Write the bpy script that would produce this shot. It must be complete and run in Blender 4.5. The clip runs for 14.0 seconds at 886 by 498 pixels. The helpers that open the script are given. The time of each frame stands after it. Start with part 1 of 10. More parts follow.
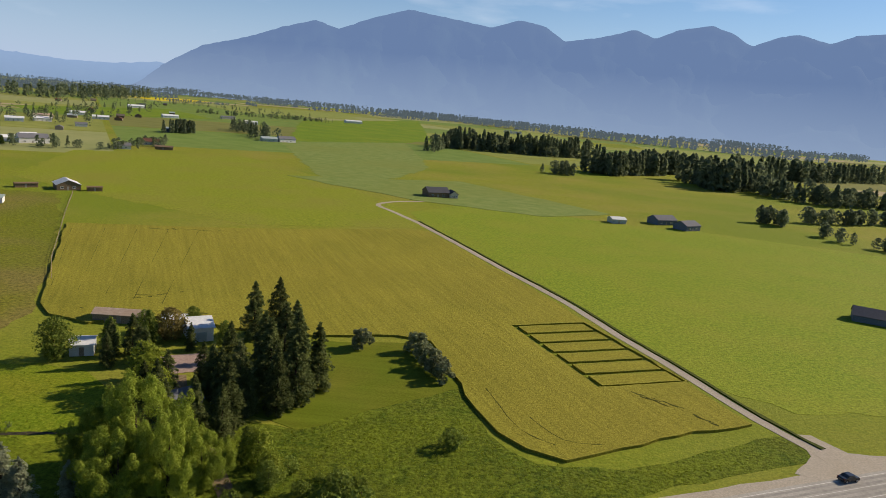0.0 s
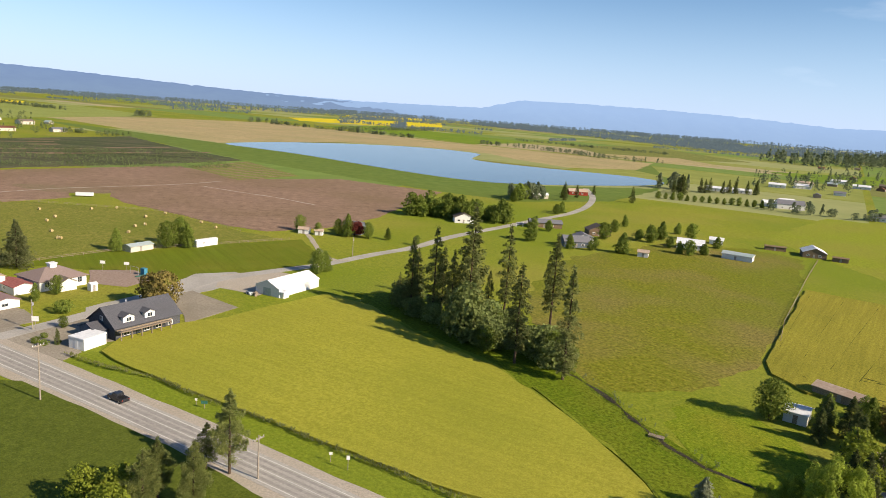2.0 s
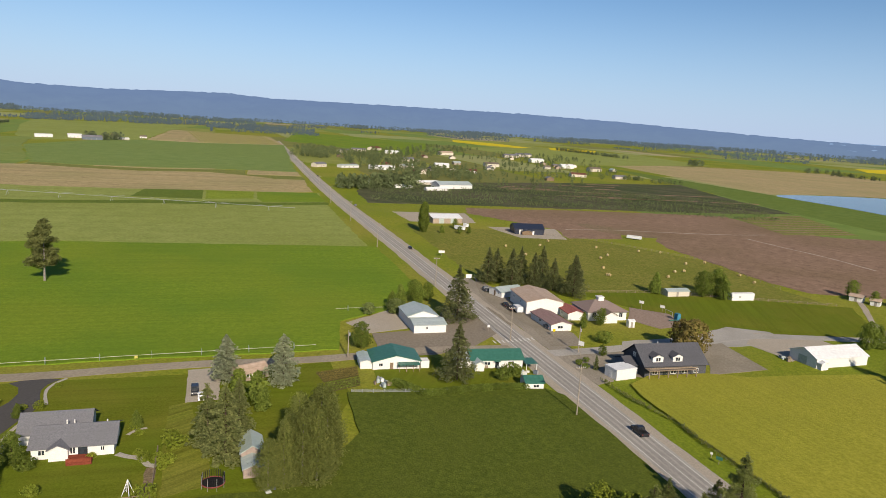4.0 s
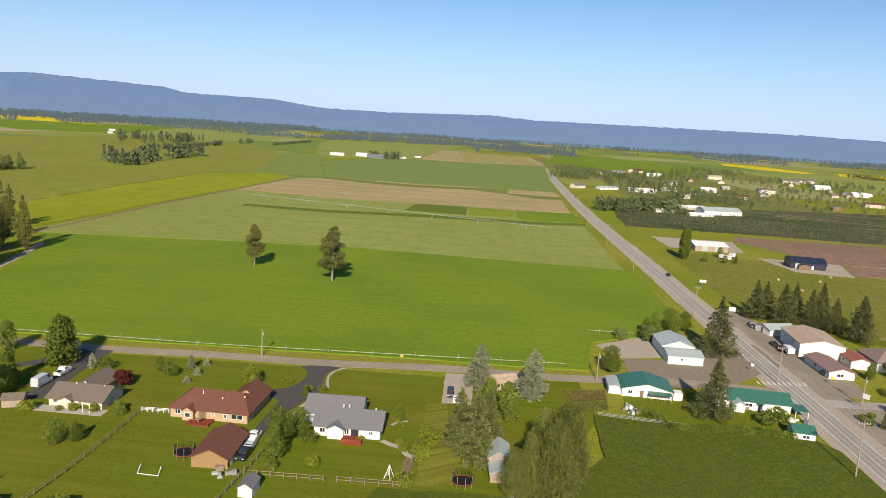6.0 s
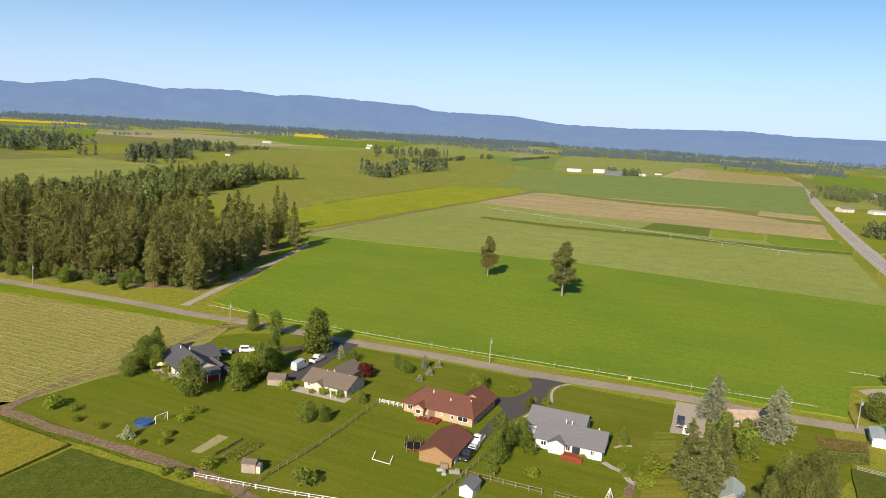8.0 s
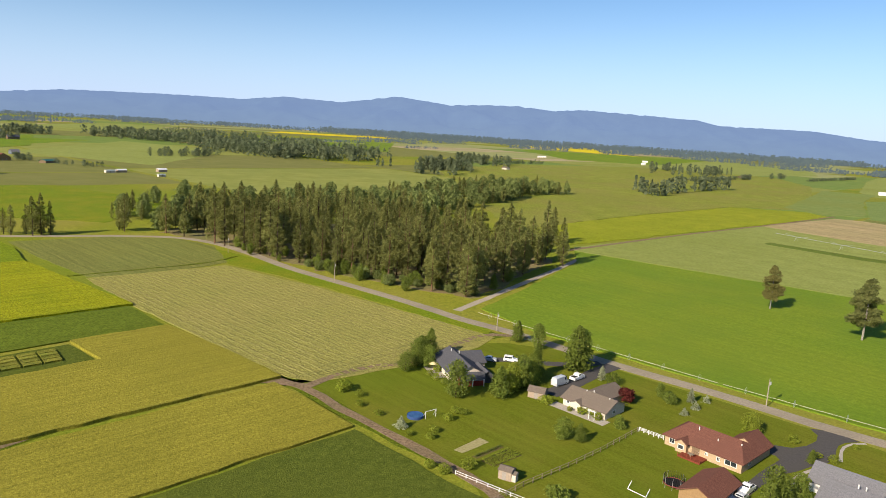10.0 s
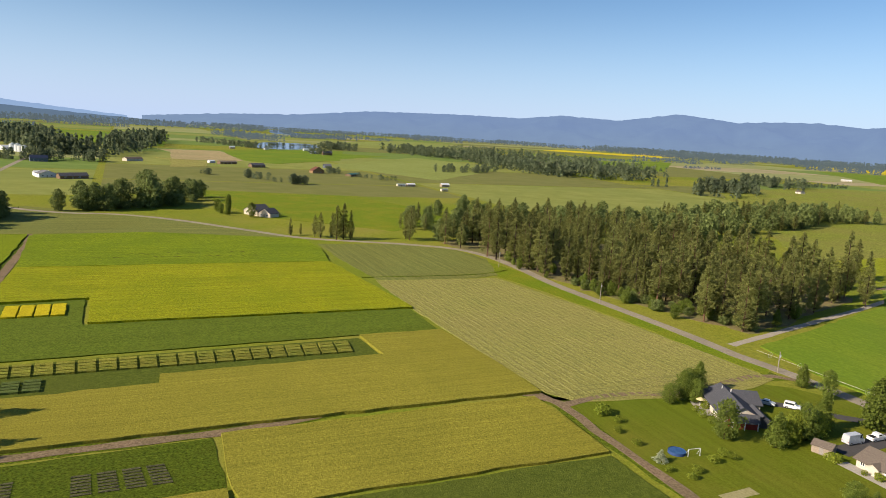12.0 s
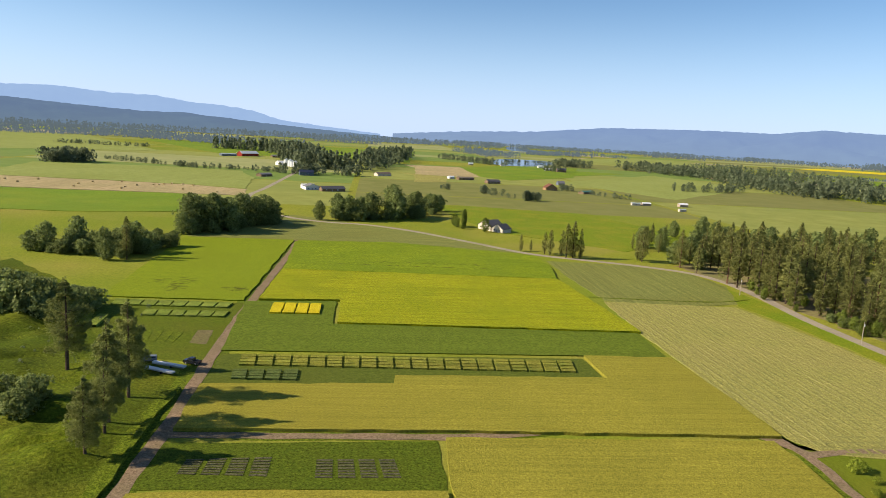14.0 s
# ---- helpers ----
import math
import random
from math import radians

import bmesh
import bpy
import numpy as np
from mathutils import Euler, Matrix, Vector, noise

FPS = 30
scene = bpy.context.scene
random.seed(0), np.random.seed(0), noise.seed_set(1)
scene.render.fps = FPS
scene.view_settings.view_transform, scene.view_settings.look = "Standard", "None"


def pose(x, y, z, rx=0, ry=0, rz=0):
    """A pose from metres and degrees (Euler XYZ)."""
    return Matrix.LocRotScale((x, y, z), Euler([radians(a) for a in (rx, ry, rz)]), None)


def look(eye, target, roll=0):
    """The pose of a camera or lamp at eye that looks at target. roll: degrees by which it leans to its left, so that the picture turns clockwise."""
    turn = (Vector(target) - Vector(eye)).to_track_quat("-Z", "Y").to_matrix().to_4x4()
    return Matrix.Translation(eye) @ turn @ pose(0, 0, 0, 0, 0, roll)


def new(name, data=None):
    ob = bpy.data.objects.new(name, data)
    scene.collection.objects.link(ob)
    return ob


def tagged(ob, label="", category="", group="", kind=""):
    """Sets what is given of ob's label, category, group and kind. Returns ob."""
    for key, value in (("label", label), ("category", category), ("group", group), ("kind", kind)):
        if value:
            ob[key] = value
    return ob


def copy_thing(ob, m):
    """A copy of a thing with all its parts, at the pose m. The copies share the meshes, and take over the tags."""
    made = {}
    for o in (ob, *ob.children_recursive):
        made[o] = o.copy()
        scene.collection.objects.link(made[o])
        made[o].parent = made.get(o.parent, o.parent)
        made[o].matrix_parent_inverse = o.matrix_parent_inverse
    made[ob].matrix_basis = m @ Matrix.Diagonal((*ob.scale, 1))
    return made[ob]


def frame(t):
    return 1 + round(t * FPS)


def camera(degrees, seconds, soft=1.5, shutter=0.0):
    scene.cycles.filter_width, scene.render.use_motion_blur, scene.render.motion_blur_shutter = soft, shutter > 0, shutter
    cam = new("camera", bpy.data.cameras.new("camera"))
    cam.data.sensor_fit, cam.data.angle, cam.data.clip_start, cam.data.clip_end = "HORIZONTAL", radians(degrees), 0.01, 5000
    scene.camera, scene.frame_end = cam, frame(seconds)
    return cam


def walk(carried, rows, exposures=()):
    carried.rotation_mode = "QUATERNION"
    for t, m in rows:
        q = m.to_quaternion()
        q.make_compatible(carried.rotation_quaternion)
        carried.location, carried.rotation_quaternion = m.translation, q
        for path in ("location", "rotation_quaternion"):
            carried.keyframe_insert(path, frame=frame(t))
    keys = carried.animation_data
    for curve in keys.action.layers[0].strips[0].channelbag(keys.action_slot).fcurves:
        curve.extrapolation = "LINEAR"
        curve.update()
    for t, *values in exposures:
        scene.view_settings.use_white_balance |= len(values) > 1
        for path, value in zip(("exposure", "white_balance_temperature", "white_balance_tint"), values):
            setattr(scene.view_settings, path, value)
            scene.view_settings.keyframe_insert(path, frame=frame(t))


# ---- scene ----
cam = camera(64.27, 14.0, soft=0.85)
# seconds, place, yaw, pitch and roll of the hovering drone
PATH = [
    (0.0, 0.00, -0.00, 61.96, 0.00, -11.55, 5.30),
    (0.5, -0.12, -0.30, 62.20, 14.90, -11.56, 5.06),
    (1.0, 0.21, -1.03, 62.53, 28.89, -11.47, 4.75),
    (1.5, 1.02, -1.87, 63.02, 43.07, -11.34, 4.46),
    (2.0, 1.43, -2.31, 63.36, 56.61, -11.21, 4.28),
    (2.5, 2.03, -2.42, 63.74, 67.67, -10.93, 3.98),
    (3.0, 2.85, -2.83, 64.14, 78.31, -10.67, 3.82),
    (3.5, 3.74, -3.19, 64.57, 88.91, -10.47, 3.60),
    (4.0, 4.94, -3.40, 65.02, 99.16, -10.28, 3.50),
    (4.2, 5.51, -3.17, 65.19, 102.12, -10.22, 3.46),
    (6.3, 7.59, -3.27, 65.12, 122.80, -9.80, 3.55),
    (6.5, 7.61, -3.26, 65.04, 124.86, -9.77, 3.54),
    (7.0, 7.61, -3.30, 64.82, 129.74, -9.73, 3.46),
    (7.5, 7.62, -3.10, 64.72, 134.68, -9.70, 3.45),
    (7.7, 7.66, -2.96, 64.71, 136.32, -9.69, 3.43),
    (9.8, 8.64, -2.40, 65.82, 158.44, -9.84, 3.60),
    (10.0, 8.65, -2.24, 65.88, 160.70, -9.84, 3.60),
    (10.5, 8.67, -1.93, 66.00, 166.20, -9.83, 3.60),
    (11.0, 8.93, -1.70, 66.02, 171.58, -9.80, 3.63),
    (11.5, 9.00, -1.43, 66.14, 177.03, -9.74, 3.65),
    (12.0, 8.97, -1.21, 66.46, 182.54, -9.74, 3.57),
    (12.5, 8.84, -0.73, 66.78, 188.02, -9.71, 3.52),
    (13.0, 8.60, -0.40, 67.03, 192.72, -9.64, 3.40),
    (13.5, 8.56, -0.13, 67.28, 197.49, -9.58, 3.32),
    (14.0, 8.39, -0.03, 67.41, 201.36, -9.52, 3.24),
]
EXPOSURE = [(0.0, 0.42, 6500, 10), (0.5, 0.58, 6500, 10), (1.0, 0.84, 6500, 10), (1.5, 1.04, 6500, 10), (2.0, 0.89, 6500, 10), (2.5, 0.69, 6480, 10), (3.0, 0.32, 6400, 10), (3.5, 0.29, 6300, 10), (4.0, 0.42, 6320, 10), (6.5, 0.7, 6430, 10), (7.5, 0.76, 6430, 10), (10.0, 0.84, 6420, 10), (11.5, 0.72, 6430, 10), (13.0, 0.76, 6460, 10), (14.0, 0.93, 6480, 10)]
walk(cam, [(t, pose(x, y, z, 90 + pitch, 0, yaw) @ pose(0, 0, 0, 0, 0, roll)) for t, x, y, z, yaw, pitch, roll in PATH], EXPOSURE)

# ---- world and sun ----
SUN_ELEVATION = radians(30)
SUN_WAY = Vector((0.875 * math.cos(SUN_ELEVATION), 0.484 * math.cos(SUN_ELEVATION), math.sin(SUN_ELEVATION)))
world = bpy.data.worlds.new("sky")
scene.world = world
world.use_nodes = True
wn, wl = world.node_tree.nodes, world.node_tree.links
sky = wn.new("ShaderNodeTexSky")
sky.sky_type = "NISHITA"
sky.sun_disc = False
sky.sun_elevation = SUN_ELEVATION
sky.sun_rotation = math.atan2(SUN_WAY.x, SUN_WAY.y)
sky.air_density, sky.dust_density, sky.ozone_density = 1.0, 0.15, 6.0
wn["Background"].inputs["Strength"].default_value = 0.07
# thin wisps of cloud low in the sky
wco = wn.new("ShaderNodeTexCoord")
wmap = wn.new("ShaderNodeMapping")
wmap.inputs["Scale"].default_value = (4, 4, 18)
wno = wn.new("ShaderNodeTexNoise")
wno.inputs["Scale"].default_value, wno.inputs["Detail"].default_value = 1.6, 7
wra = wn.new("ShaderNodeMapRange")
wra.inputs["From Min"].default_value, wra.inputs["From Max"].default_value = 0.55, 0.9
wra.inputs["To Max"].default_value = 0.4
wmx = wn.new("ShaderNodeMix")
wmx.data_type = "RGBA"
wmx.inputs["B"].default_value = (11, 11.3, 12, 1)
wl.new(wco.outputs["Generated"], wmap.inputs["Vector"])
wl.new(wmap.outputs["Vector"], wno.inputs["Vector"])
wl.new(wno.outputs["Fac"], wra.inputs["Value"])
# they hang over the high range, in the north
wnx = wn.new("ShaderNodeSeparateXYZ")
wl.new(wco.outputs["Generated"], wnx.inputs["Vector"])
wnr = wn.new("ShaderNodeMapRange")
wnr.inputs["From Min"].default_value, wnr.inputs["From Max"].default_value = 0.75, 0.97
wl.new(wnx.outputs["Y"], wnr.inputs["Value"])
wmu = wn.new("ShaderNodeMath")
wmu.operation = "MULTIPLY"
wl.new(wra.outputs["Result"], wmu.inputs[0])
wl.new(wnr.outputs["Result"], wmu.inputs[1])
wl.new(wmu.outputs["Value"], wmx.inputs["Factor"])
# bright haze low over the valley
wsep = wn.new("ShaderNodeSeparateXYZ")
whz = wn.new("ShaderNodeMapRange")
whz.interpolation_type = "SMOOTHSTEP"
whz.inputs["From Min"].default_value, whz.inputs["From Max"].default_value = -0.05, 0.2
whz.inputs["To Min"].default_value, whz.inputs["To Max"].default_value = 0.85, 0.0
whm = wn.new("ShaderNodeMix")
whm.data_type = "RGBA"
whm.inputs["B"].default_value = (5.0, 6.4, 9.2, 1)
wl.new(wco.outputs["Generated"], wsep.inputs["Vector"])
wl.new(wsep.outputs["Z"], whz.inputs["Value"])
wl.new(whz.outputs["Result"], whm.inputs["Factor"])
wl.new(sky.outputs["Color"], whm.inputs["A"])
wl.new(whm.outputs["Result"], wmx.inputs["A"])
wl.new(wmx.outputs["Result"], wn["Background"].inputs["Color"])
lamp = bpy.data.lights.new("sun", "SUN")
lamp.energy, lamp.angle, lamp.color = 5.0, radians(0.55), (1.0, 0.85, 0.66)
sun = new("sun", lamp)
sun.matrix_world = look(SUN_WAY * 100, (0, 0, 0))

# ---- materials ----
def surf(name, a, b, c=None, scale=1.0, big=0.02, rough=0.9, bump=0.15, depth=0.1, row=0.0, rowmix=0.25, metal=0.0, spec=0.04, vary=0.0, island=0.0, bigmix=0.6, soft=0.0, d=None, dbig=0.004, dmix=0.7, wander=0.03, grain=0.0, gscale=2.6):
    """Two-scale procedural surface; row: breadth in metres of the drilled or mown streaks along the object's x."""
    m = bpy.data.materials.new(name)
    m.use_nodes = True
    n, l = m.node_tree.nodes, m.node_tree.links
    p = n["Principled BSDF"]
    p.inputs["Roughness"].default_value, p.inputs["Metallic"].default_value = rough, metal
    p.inputs["Specular IOR Level"].default_value = spec
    co = n.new("ShaderNodeTexCoord")
    fine = n.new("ShaderNodeTexNoise")
    fine.inputs["Scale"].default_value, fine.inputs["Detail"].default_value, fine.inputs["Roughness"].default_value = scale, 8, 0.68
    l.new(co.outputs["Object"], fine.inputs["Vector"])
    ramp = n.new("ShaderNodeValToRGB")
    ramp.color_ramp.elements[0].position, ramp.color_ramp.elements[1].position = 0.38, 0.62
    ramp.color_ramp.elements[0].color, ramp.color_ramp.elements[1].color = (*a, 1), (*b, 1)
    l.new(fine.outputs["Fac"], ramp.inputs["Fac"])
    colour = ramp.outputs["Color"]
    wide = n.new("ShaderNodeTexNoise")
    wide.inputs["Scale"].default_value, wide.inputs["Detail"].default_value = big, 5
    l.new(co.outputs["Object"], wide.inputs["Vector"])
    if c:
        rg = n.new("ShaderNodeMapRange")
        rg.inputs["From Min"].default_value, rg.inputs["From Max"].default_value, rg.inputs["To Max"].default_value = 0.42, 0.66, bigmix
        l.new(wide.outputs["Fac"], rg.inputs["Value"])
        mx = n.new("ShaderNodeMix")
        mx.data_type = "RGBA"
        mx.inputs["B"].default_value = (*c, 1)
        l.new(rg.outputs["Result"], mx.inputs["Factor"])
        l.new(colour, mx.inputs["A"])
        colour = mx.outputs["Result"]
    if d:  # broad damp or dry parts of a meadow
        far = n.new("ShaderNodeTexNoise")
        far.inputs["Scale"].default_value, far.inputs["Detail"].default_value = dbig, 6
        l.new(co.outputs["Object"], far.inputs["Vector"])
        rg = n.new("ShaderNodeMapRange")
        rg.inputs["From Min"].default_value, rg.inputs["From Max"].default_value, rg.inputs["To Max"].default_value = 0.44, 0.6, dmix
        l.new(far.outputs["Fac"], rg.inputs["Value"])
        mx = n.new("ShaderNodeMix")
        mx.data_type = "RGBA"
        mx.inputs["B"].default_value = (*d, 1)
        l.new(rg.outputs["Result"], mx.inputs["Factor"])
        l.new(colour, mx.inputs["A"])
        colour = mx.outputs["Result"]
    height = fine.outputs["Fac"]
    if grain:  # single plants and clods
        gn = n.new("ShaderNodeTexNoise")
        gn.inputs["Scale"].default_value, gn.inputs["Detail"].default_value, gn.inputs["Roughness"].default_value = gscale, 4, 0.75
        l.new(co.outputs["Object"], gn.inputs["Vector"])
        gr = n.new("ShaderNodeMapRange")
        gr.inputs["From Min"].default_value, gr.inputs["From Max"].default_value = 0.36, 0.64
        gr.inputs["To Min"].default_value, gr.inputs["To Max"].default_value = 1 - grain, 1 + grain * 0.8
        l.new(gn.outputs["Fac"], gr.inputs["Value"])
        gm = n.new("ShaderNodeVectorMath")
        gm.operation = "SCALE"
        l.new(colour, gm.inputs[0])
        l.new(gr.outputs["Result"], gm.inputs["Scale"])
        colour = gm.outputs["Vector"]
        height = gn.outputs["Fac"]
    if row:
        mp = n.new("ShaderNodeMapping")
        mp.inputs["Scale"].default_value = (wander / row, 1 / row, 1)
        l.new(co.outputs["Object"], mp.inputs["Vector"])
        wave = n.new("ShaderNodeTexNoise")
        wave.inputs["Scale"].default_value, wave.inputs["Detail"].default_value = 1.0, 3
        l.new(mp.outputs["Vector"], wave.inputs["Vector"])
        mr = n.new("ShaderNodeMapRange")
        mr.inputs["From Min"].default_value, mr.inputs["From Max"].default_value = 0.32, 0.68
        mr.inputs["To Min"].default_value = 1 - rowmix
        mr.inputs["To Max"].default_value = 1 + rowmix * 0.4
        l.new(wave.outputs["Fac"], mr.inputs["Value"])
        vm = n.new("ShaderNodeVectorMath")
        vm.operation = "SCALE"
        l.new(colour, vm.inputs[0])
        l.new(mr.outputs["Result"], vm.inputs["Scale"])
        colour = vm.outputs["Vector"]
    for amount, kind, socket in ((vary, "ShaderNodeObjectInfo", "Random"), (island, "ShaderNodeNewGeometry", "Random Per Island")):
        if amount:
            oi = n.new(kind)
            mr = n.new("ShaderNodeMapRange")
            mr.inputs["To Min"].default_value, mr.inputs["To Max"].default_value = 1 - amount, 1 + amount
            l.new(oi.outputs[socket], mr.inputs["Value"])
            vm = n.new("ShaderNodeVectorMath")
            vm.operation = "SCALE"
            l.new(colour, vm.inputs[0])
            l.new(mr.outputs["Result"], vm.inputs["Scale"])
            colour = vm.outputs["Vector"]
    l.new(colour, p.inputs["Base Color"])
    if bump:
        bp = n.new("ShaderNodeBump")
        bp.inputs["Strength"].default_value, bp.inputs["Distance"].default_value = bump, depth
        l.new(height, bp.inputs["Height"])
        l.new(bp.outputs["Normal"], p.inputs["Normal"])
    if soft:  # leaves let some light through
        tr = n.new("ShaderNodeBsdfTranslucent")
        l.new(colour, tr.inputs["Color"])
        ms = n.new("ShaderNodeMixShader")
        ms.inputs["Fac"].default_value = soft
        l.new(p.outputs["BSDF"], ms.inputs[1])
        l.new(tr.outputs["BSDF"], ms.inputs[2])
        l.new(ms.outputs["Shader"], n["Material Output"].inputs["Surface"])
    return m


GRASS = surf("meadow_grass", (0.149, 0.172, 0.016), (0.228, 0.233, 0.026), (0.233, 0.205, 0.044), scale=0.45, big=0.02, bump=0.5, depth=0.4, d=(0.129, 0.177, 0.013), dbig=0.007, grain=0.24, gscale=1.3)
PASTURE = surf("dry_pasture", (0.115, 0.129, 0.010), (0.176, 0.171, 0.019), (0.190, 0.137, 0.059), scale=0.45, big=0.016, bump=0.5, depth=0.4, bigmix=0.85, d=(0.122, 0.147, 0.012), dbig=0.009, grain=0.4, gscale=1)
RICH = surf("lush_grass", (0.105, 0.156, 0.008), (0.157, 0.199, 0.013), (0.200, 0.194, 0.018), scale=0.8, big=0.05, bump=0.5, depth=0.3, grain=0.3, gscale=1.6)
ROUGH = surf("rough_grass", (0.049, 0.081, 0.007), (0.121, 0.15, 0.015), (0.105, 0.121, 0.012), scale=0.5, big=0.09, bump=0.8, depth=0.6, d=(0.13, 0.158, 0.011), dbig=0.03, grain=0.5, gscale=1.1)
LAWN = surf("mown_lawn", (0.091, 0.113, 0.008), (0.131, 0.149, 0.013), (0.151, 0.147, 0.019), scale=1.6, big=0.07, bump=0.3, depth=0.1, row=1.6, rowmix=0.12, d=(0.103, 0.138, 0.010), dbig=0.03, grain=0.16, gscale=2.6)
WHEAT = surf("ripening_wheat", (0.188, 0.174, 0.021), (0.271, 0.245, 0.034), (0.174, 0.168, 0.021), scale=1.6, big=0.025, bump=0.55, depth=0.3, row=0.9, rowmix=0.14, d=(0.231, 0.203, 0.028), dbig=0.012, dmix=0.5, grain=0.3, gscale=2.4)
BARLEY = surf("green_gold_barley", (0.222, 0.221, 0.024), (0.304, 0.291, 0.037), (0.200, 0.215, 0.024), scale=1.2, big=0.02, bump=0.5, depth=0.3, row=1.0, rowmix=0.07, d=(0.255, 0.239, 0.034), dbig=0.012, dmix=0.5, grain=0.16, gscale=3)
CANOLA = surf("canola_in_flower", (0.19, 0.212, 0.007), (0.275, 0.282, 0.012), (0.172, 0.208, 0.008), scale=1.0, big=0.04, bump=0.6, depth=0.3, row=1.4, rowmix=0.2, grain=0.4, gscale=2)
CANOLA_FAR = surf("canola_far_off", (0.486, 0.389, 0.012), (0.567, 0.454, 0.016), (0.405, 0.356, 0.016), scale=0.1, big=0.01, bump=0.2)
CANOLA_GREEN = surf("canola_setting_seed", (0.13, 0.18, 0.008), (0.182, 0.23, 0.012), (0.117, 0.17, 0.01), scale=0.9, big=0.04, bump=0.6, depth=0.3, row=1.4, rowmix=0.16, grain=0.4, gscale=1.8)
GREEN = surf("green_crop", (0.114, 0.176, 0.014), (0.157, 0.223, 0.019), (0.175, 0.208, 0.021), scale=0.6, big=0.012, bump=0.4, depth=0.2, d=(0.100, 0.170, 0.016), dbig=0.02, dmix=0.5, row=1.6, rowmix=0.08, grain=0.13, gscale=2)
PALE = surf("pale_green_crop", (0.190, 0.222, 0.055), (0.234, 0.262, 0.071), (0.179, 0.207, 0.043), scale=0.1, big=0.008, bump=0.3, row=6, rowmix=0.05, grain=0.16, gscale=0.6)
DARK = surf("dark_green_crop", (0.063, 0.083, 0.011), (0.096, 0.119, 0.017), (0.085, 0.101, 0.015), scale=0.9, big=0.04, bump=0.6, depth=0.3, row=1.5, rowmix=0.03, grain=0.22, gscale=2.4)
BLUEGREEN = surf("blue_green_crop", (0.136, 0.183, 0.043), (0.180, 0.218, 0.062), (0.163, 0.189, 0.043), scale=0.1, big=0.01, bump=0.3)
STUBBLE = surf("tan_stubble", (0.288, 0.227, 0.111), (0.376, 0.301, 0.155), (0.254, 0.227, 0.100), scale=0.15, big=0.012, bump=0.3, row=9, rowmix=0.12, grain=0.22, gscale=0.7)
SOIL = surf("tilled_brown_soil", (0.176, 0.118, 0.080), (0.256, 0.171, 0.118), (0.159, 0.114, 0.064), scale=0.2, big=0.012, bump=0.5, depth=0.2, row=5, rowmix=0.06, grain=0.26, gscale=0.9)
DIRT = surf("bare_dirt_track", (0.15, 0.105, 0.064), (0.24, 0.175, 0.112), (0.14, 0.118, 0.06), scale=1.4, big=0.15, bump=0.6, depth=0.1, grain=0.3, gscale=2.6)
HAY = surf("cut_hay_stubble", (0.201, 0.197, 0.048), (0.288, 0.265, 0.076), (0.205, 0.211, 0.046), scale=1.1, big=0.02, bump=0.6, depth=0.3, d=(0.250, 0.222, 0.068), dbig=0.02, grain=0.42, gscale=2)
SWATH = surf("raked_hay", (0.184, 0.175, 0.051), (0.249, 0.226, 0.075), (0.176, 0.177, 0.047), scale=1.6, big=0.05, bump=0.7, depth=0.2, bigmix=0.9, grain=0.45, gscale=2.4)
HAY_OLD = surf("regrowing_hay", (0.136, 0.155, 0.035), (0.188, 0.196, 0.054), (0.162, 0.167, 0.040), scale=0.7, big=0.03, bump=0.5, row=1.8, rowmix=0.22, grain=0.35, gscale=1.6)
NURSERY = surf("nursery_rows", (0.050, 0.062, 0.025), (0.084, 0.096, 0.041), (0.120, 0.098, 0.072), scale=0.25, big=0.012, bump=0.5, row=9, rowmix=0.3)
GRAVEL = surf("pale_gravel", (0.307, 0.270, 0.218), (0.366, 0.324, 0.263), (0.313, 0.270, 0.207), scale=2.5, big=0.12, bump=0.1, depth=0.05, grain=0.18, gscale=2.6)
ASPHALT = surf("worn_asphalt", (0.307, 0.288, 0.256), (0.354, 0.334, 0.297), (0.236, 0.221, 0.195), scale=1.5, big=0.08, bump=0.1, depth=0.03, grain=0.12, gscale=2.6)
BLACKTOP = surf("dark_blacktop", (0.065, 0.061, 0.060), (0.081, 0.077, 0.074), (0.073, 0.069, 0.065), scale=2, big=0.2, bump=0.1, depth=0.02)
CONCRETE = surf("concrete", (0.292, 0.267, 0.227), (0.389, 0.356, 0.308), scale=3, bump=0.2, depth=0.02)
PAINT_LINE = surf("road_paint", (0.446, 0.429, 0.389), (0.608, 0.591, 0.551), scale=4, bump=0)
REED = surf("reedy_shore", (0.089, 0.134, 0.024), (0.126, 0.166, 0.036), (0.105, 0.142, 0.024), scale=0.1, big=0.02, bump=0.4)
WHITE = surf("white_painted_siding", (0.583, 0.575, 0.551), (0.664, 0.656, 0.632), scale=2.5, big=0.4, bump=0.15, rough=0.6, depth=0.02)
CREAM = surf("cream_siding", (0.47, 0.421, 0.34), (0.551, 0.502, 0.421), scale=2.5, bump=0.15, rough=0.7, depth=0.02)
TAN = surf("tan_siding", (0.34, 0.251, 0.154), (0.421, 0.324, 0.211), scale=2.5, bump=0.15, rough=0.7, depth=0.02)
ORANGE = surf("ochre_siding", (0.233, 0.149, 0.073), (0.280, 0.184, 0.096), scale=2.5, bump=0.15, rough=0.7, depth=0.02)
BROWNWALL = surf("brown_siding", (0.138, 0.097, 0.061), (0.203, 0.146, 0.097), scale=2.5, bump=0.2, rough=0.8, depth=0.02)
BLUEWALL = surf("blue_grey_siding", (0.097, 0.117, 0.146), (0.138, 0.162, 0.194), scale=2.5, bump=0.15, rough=0.7, depth=0.02)
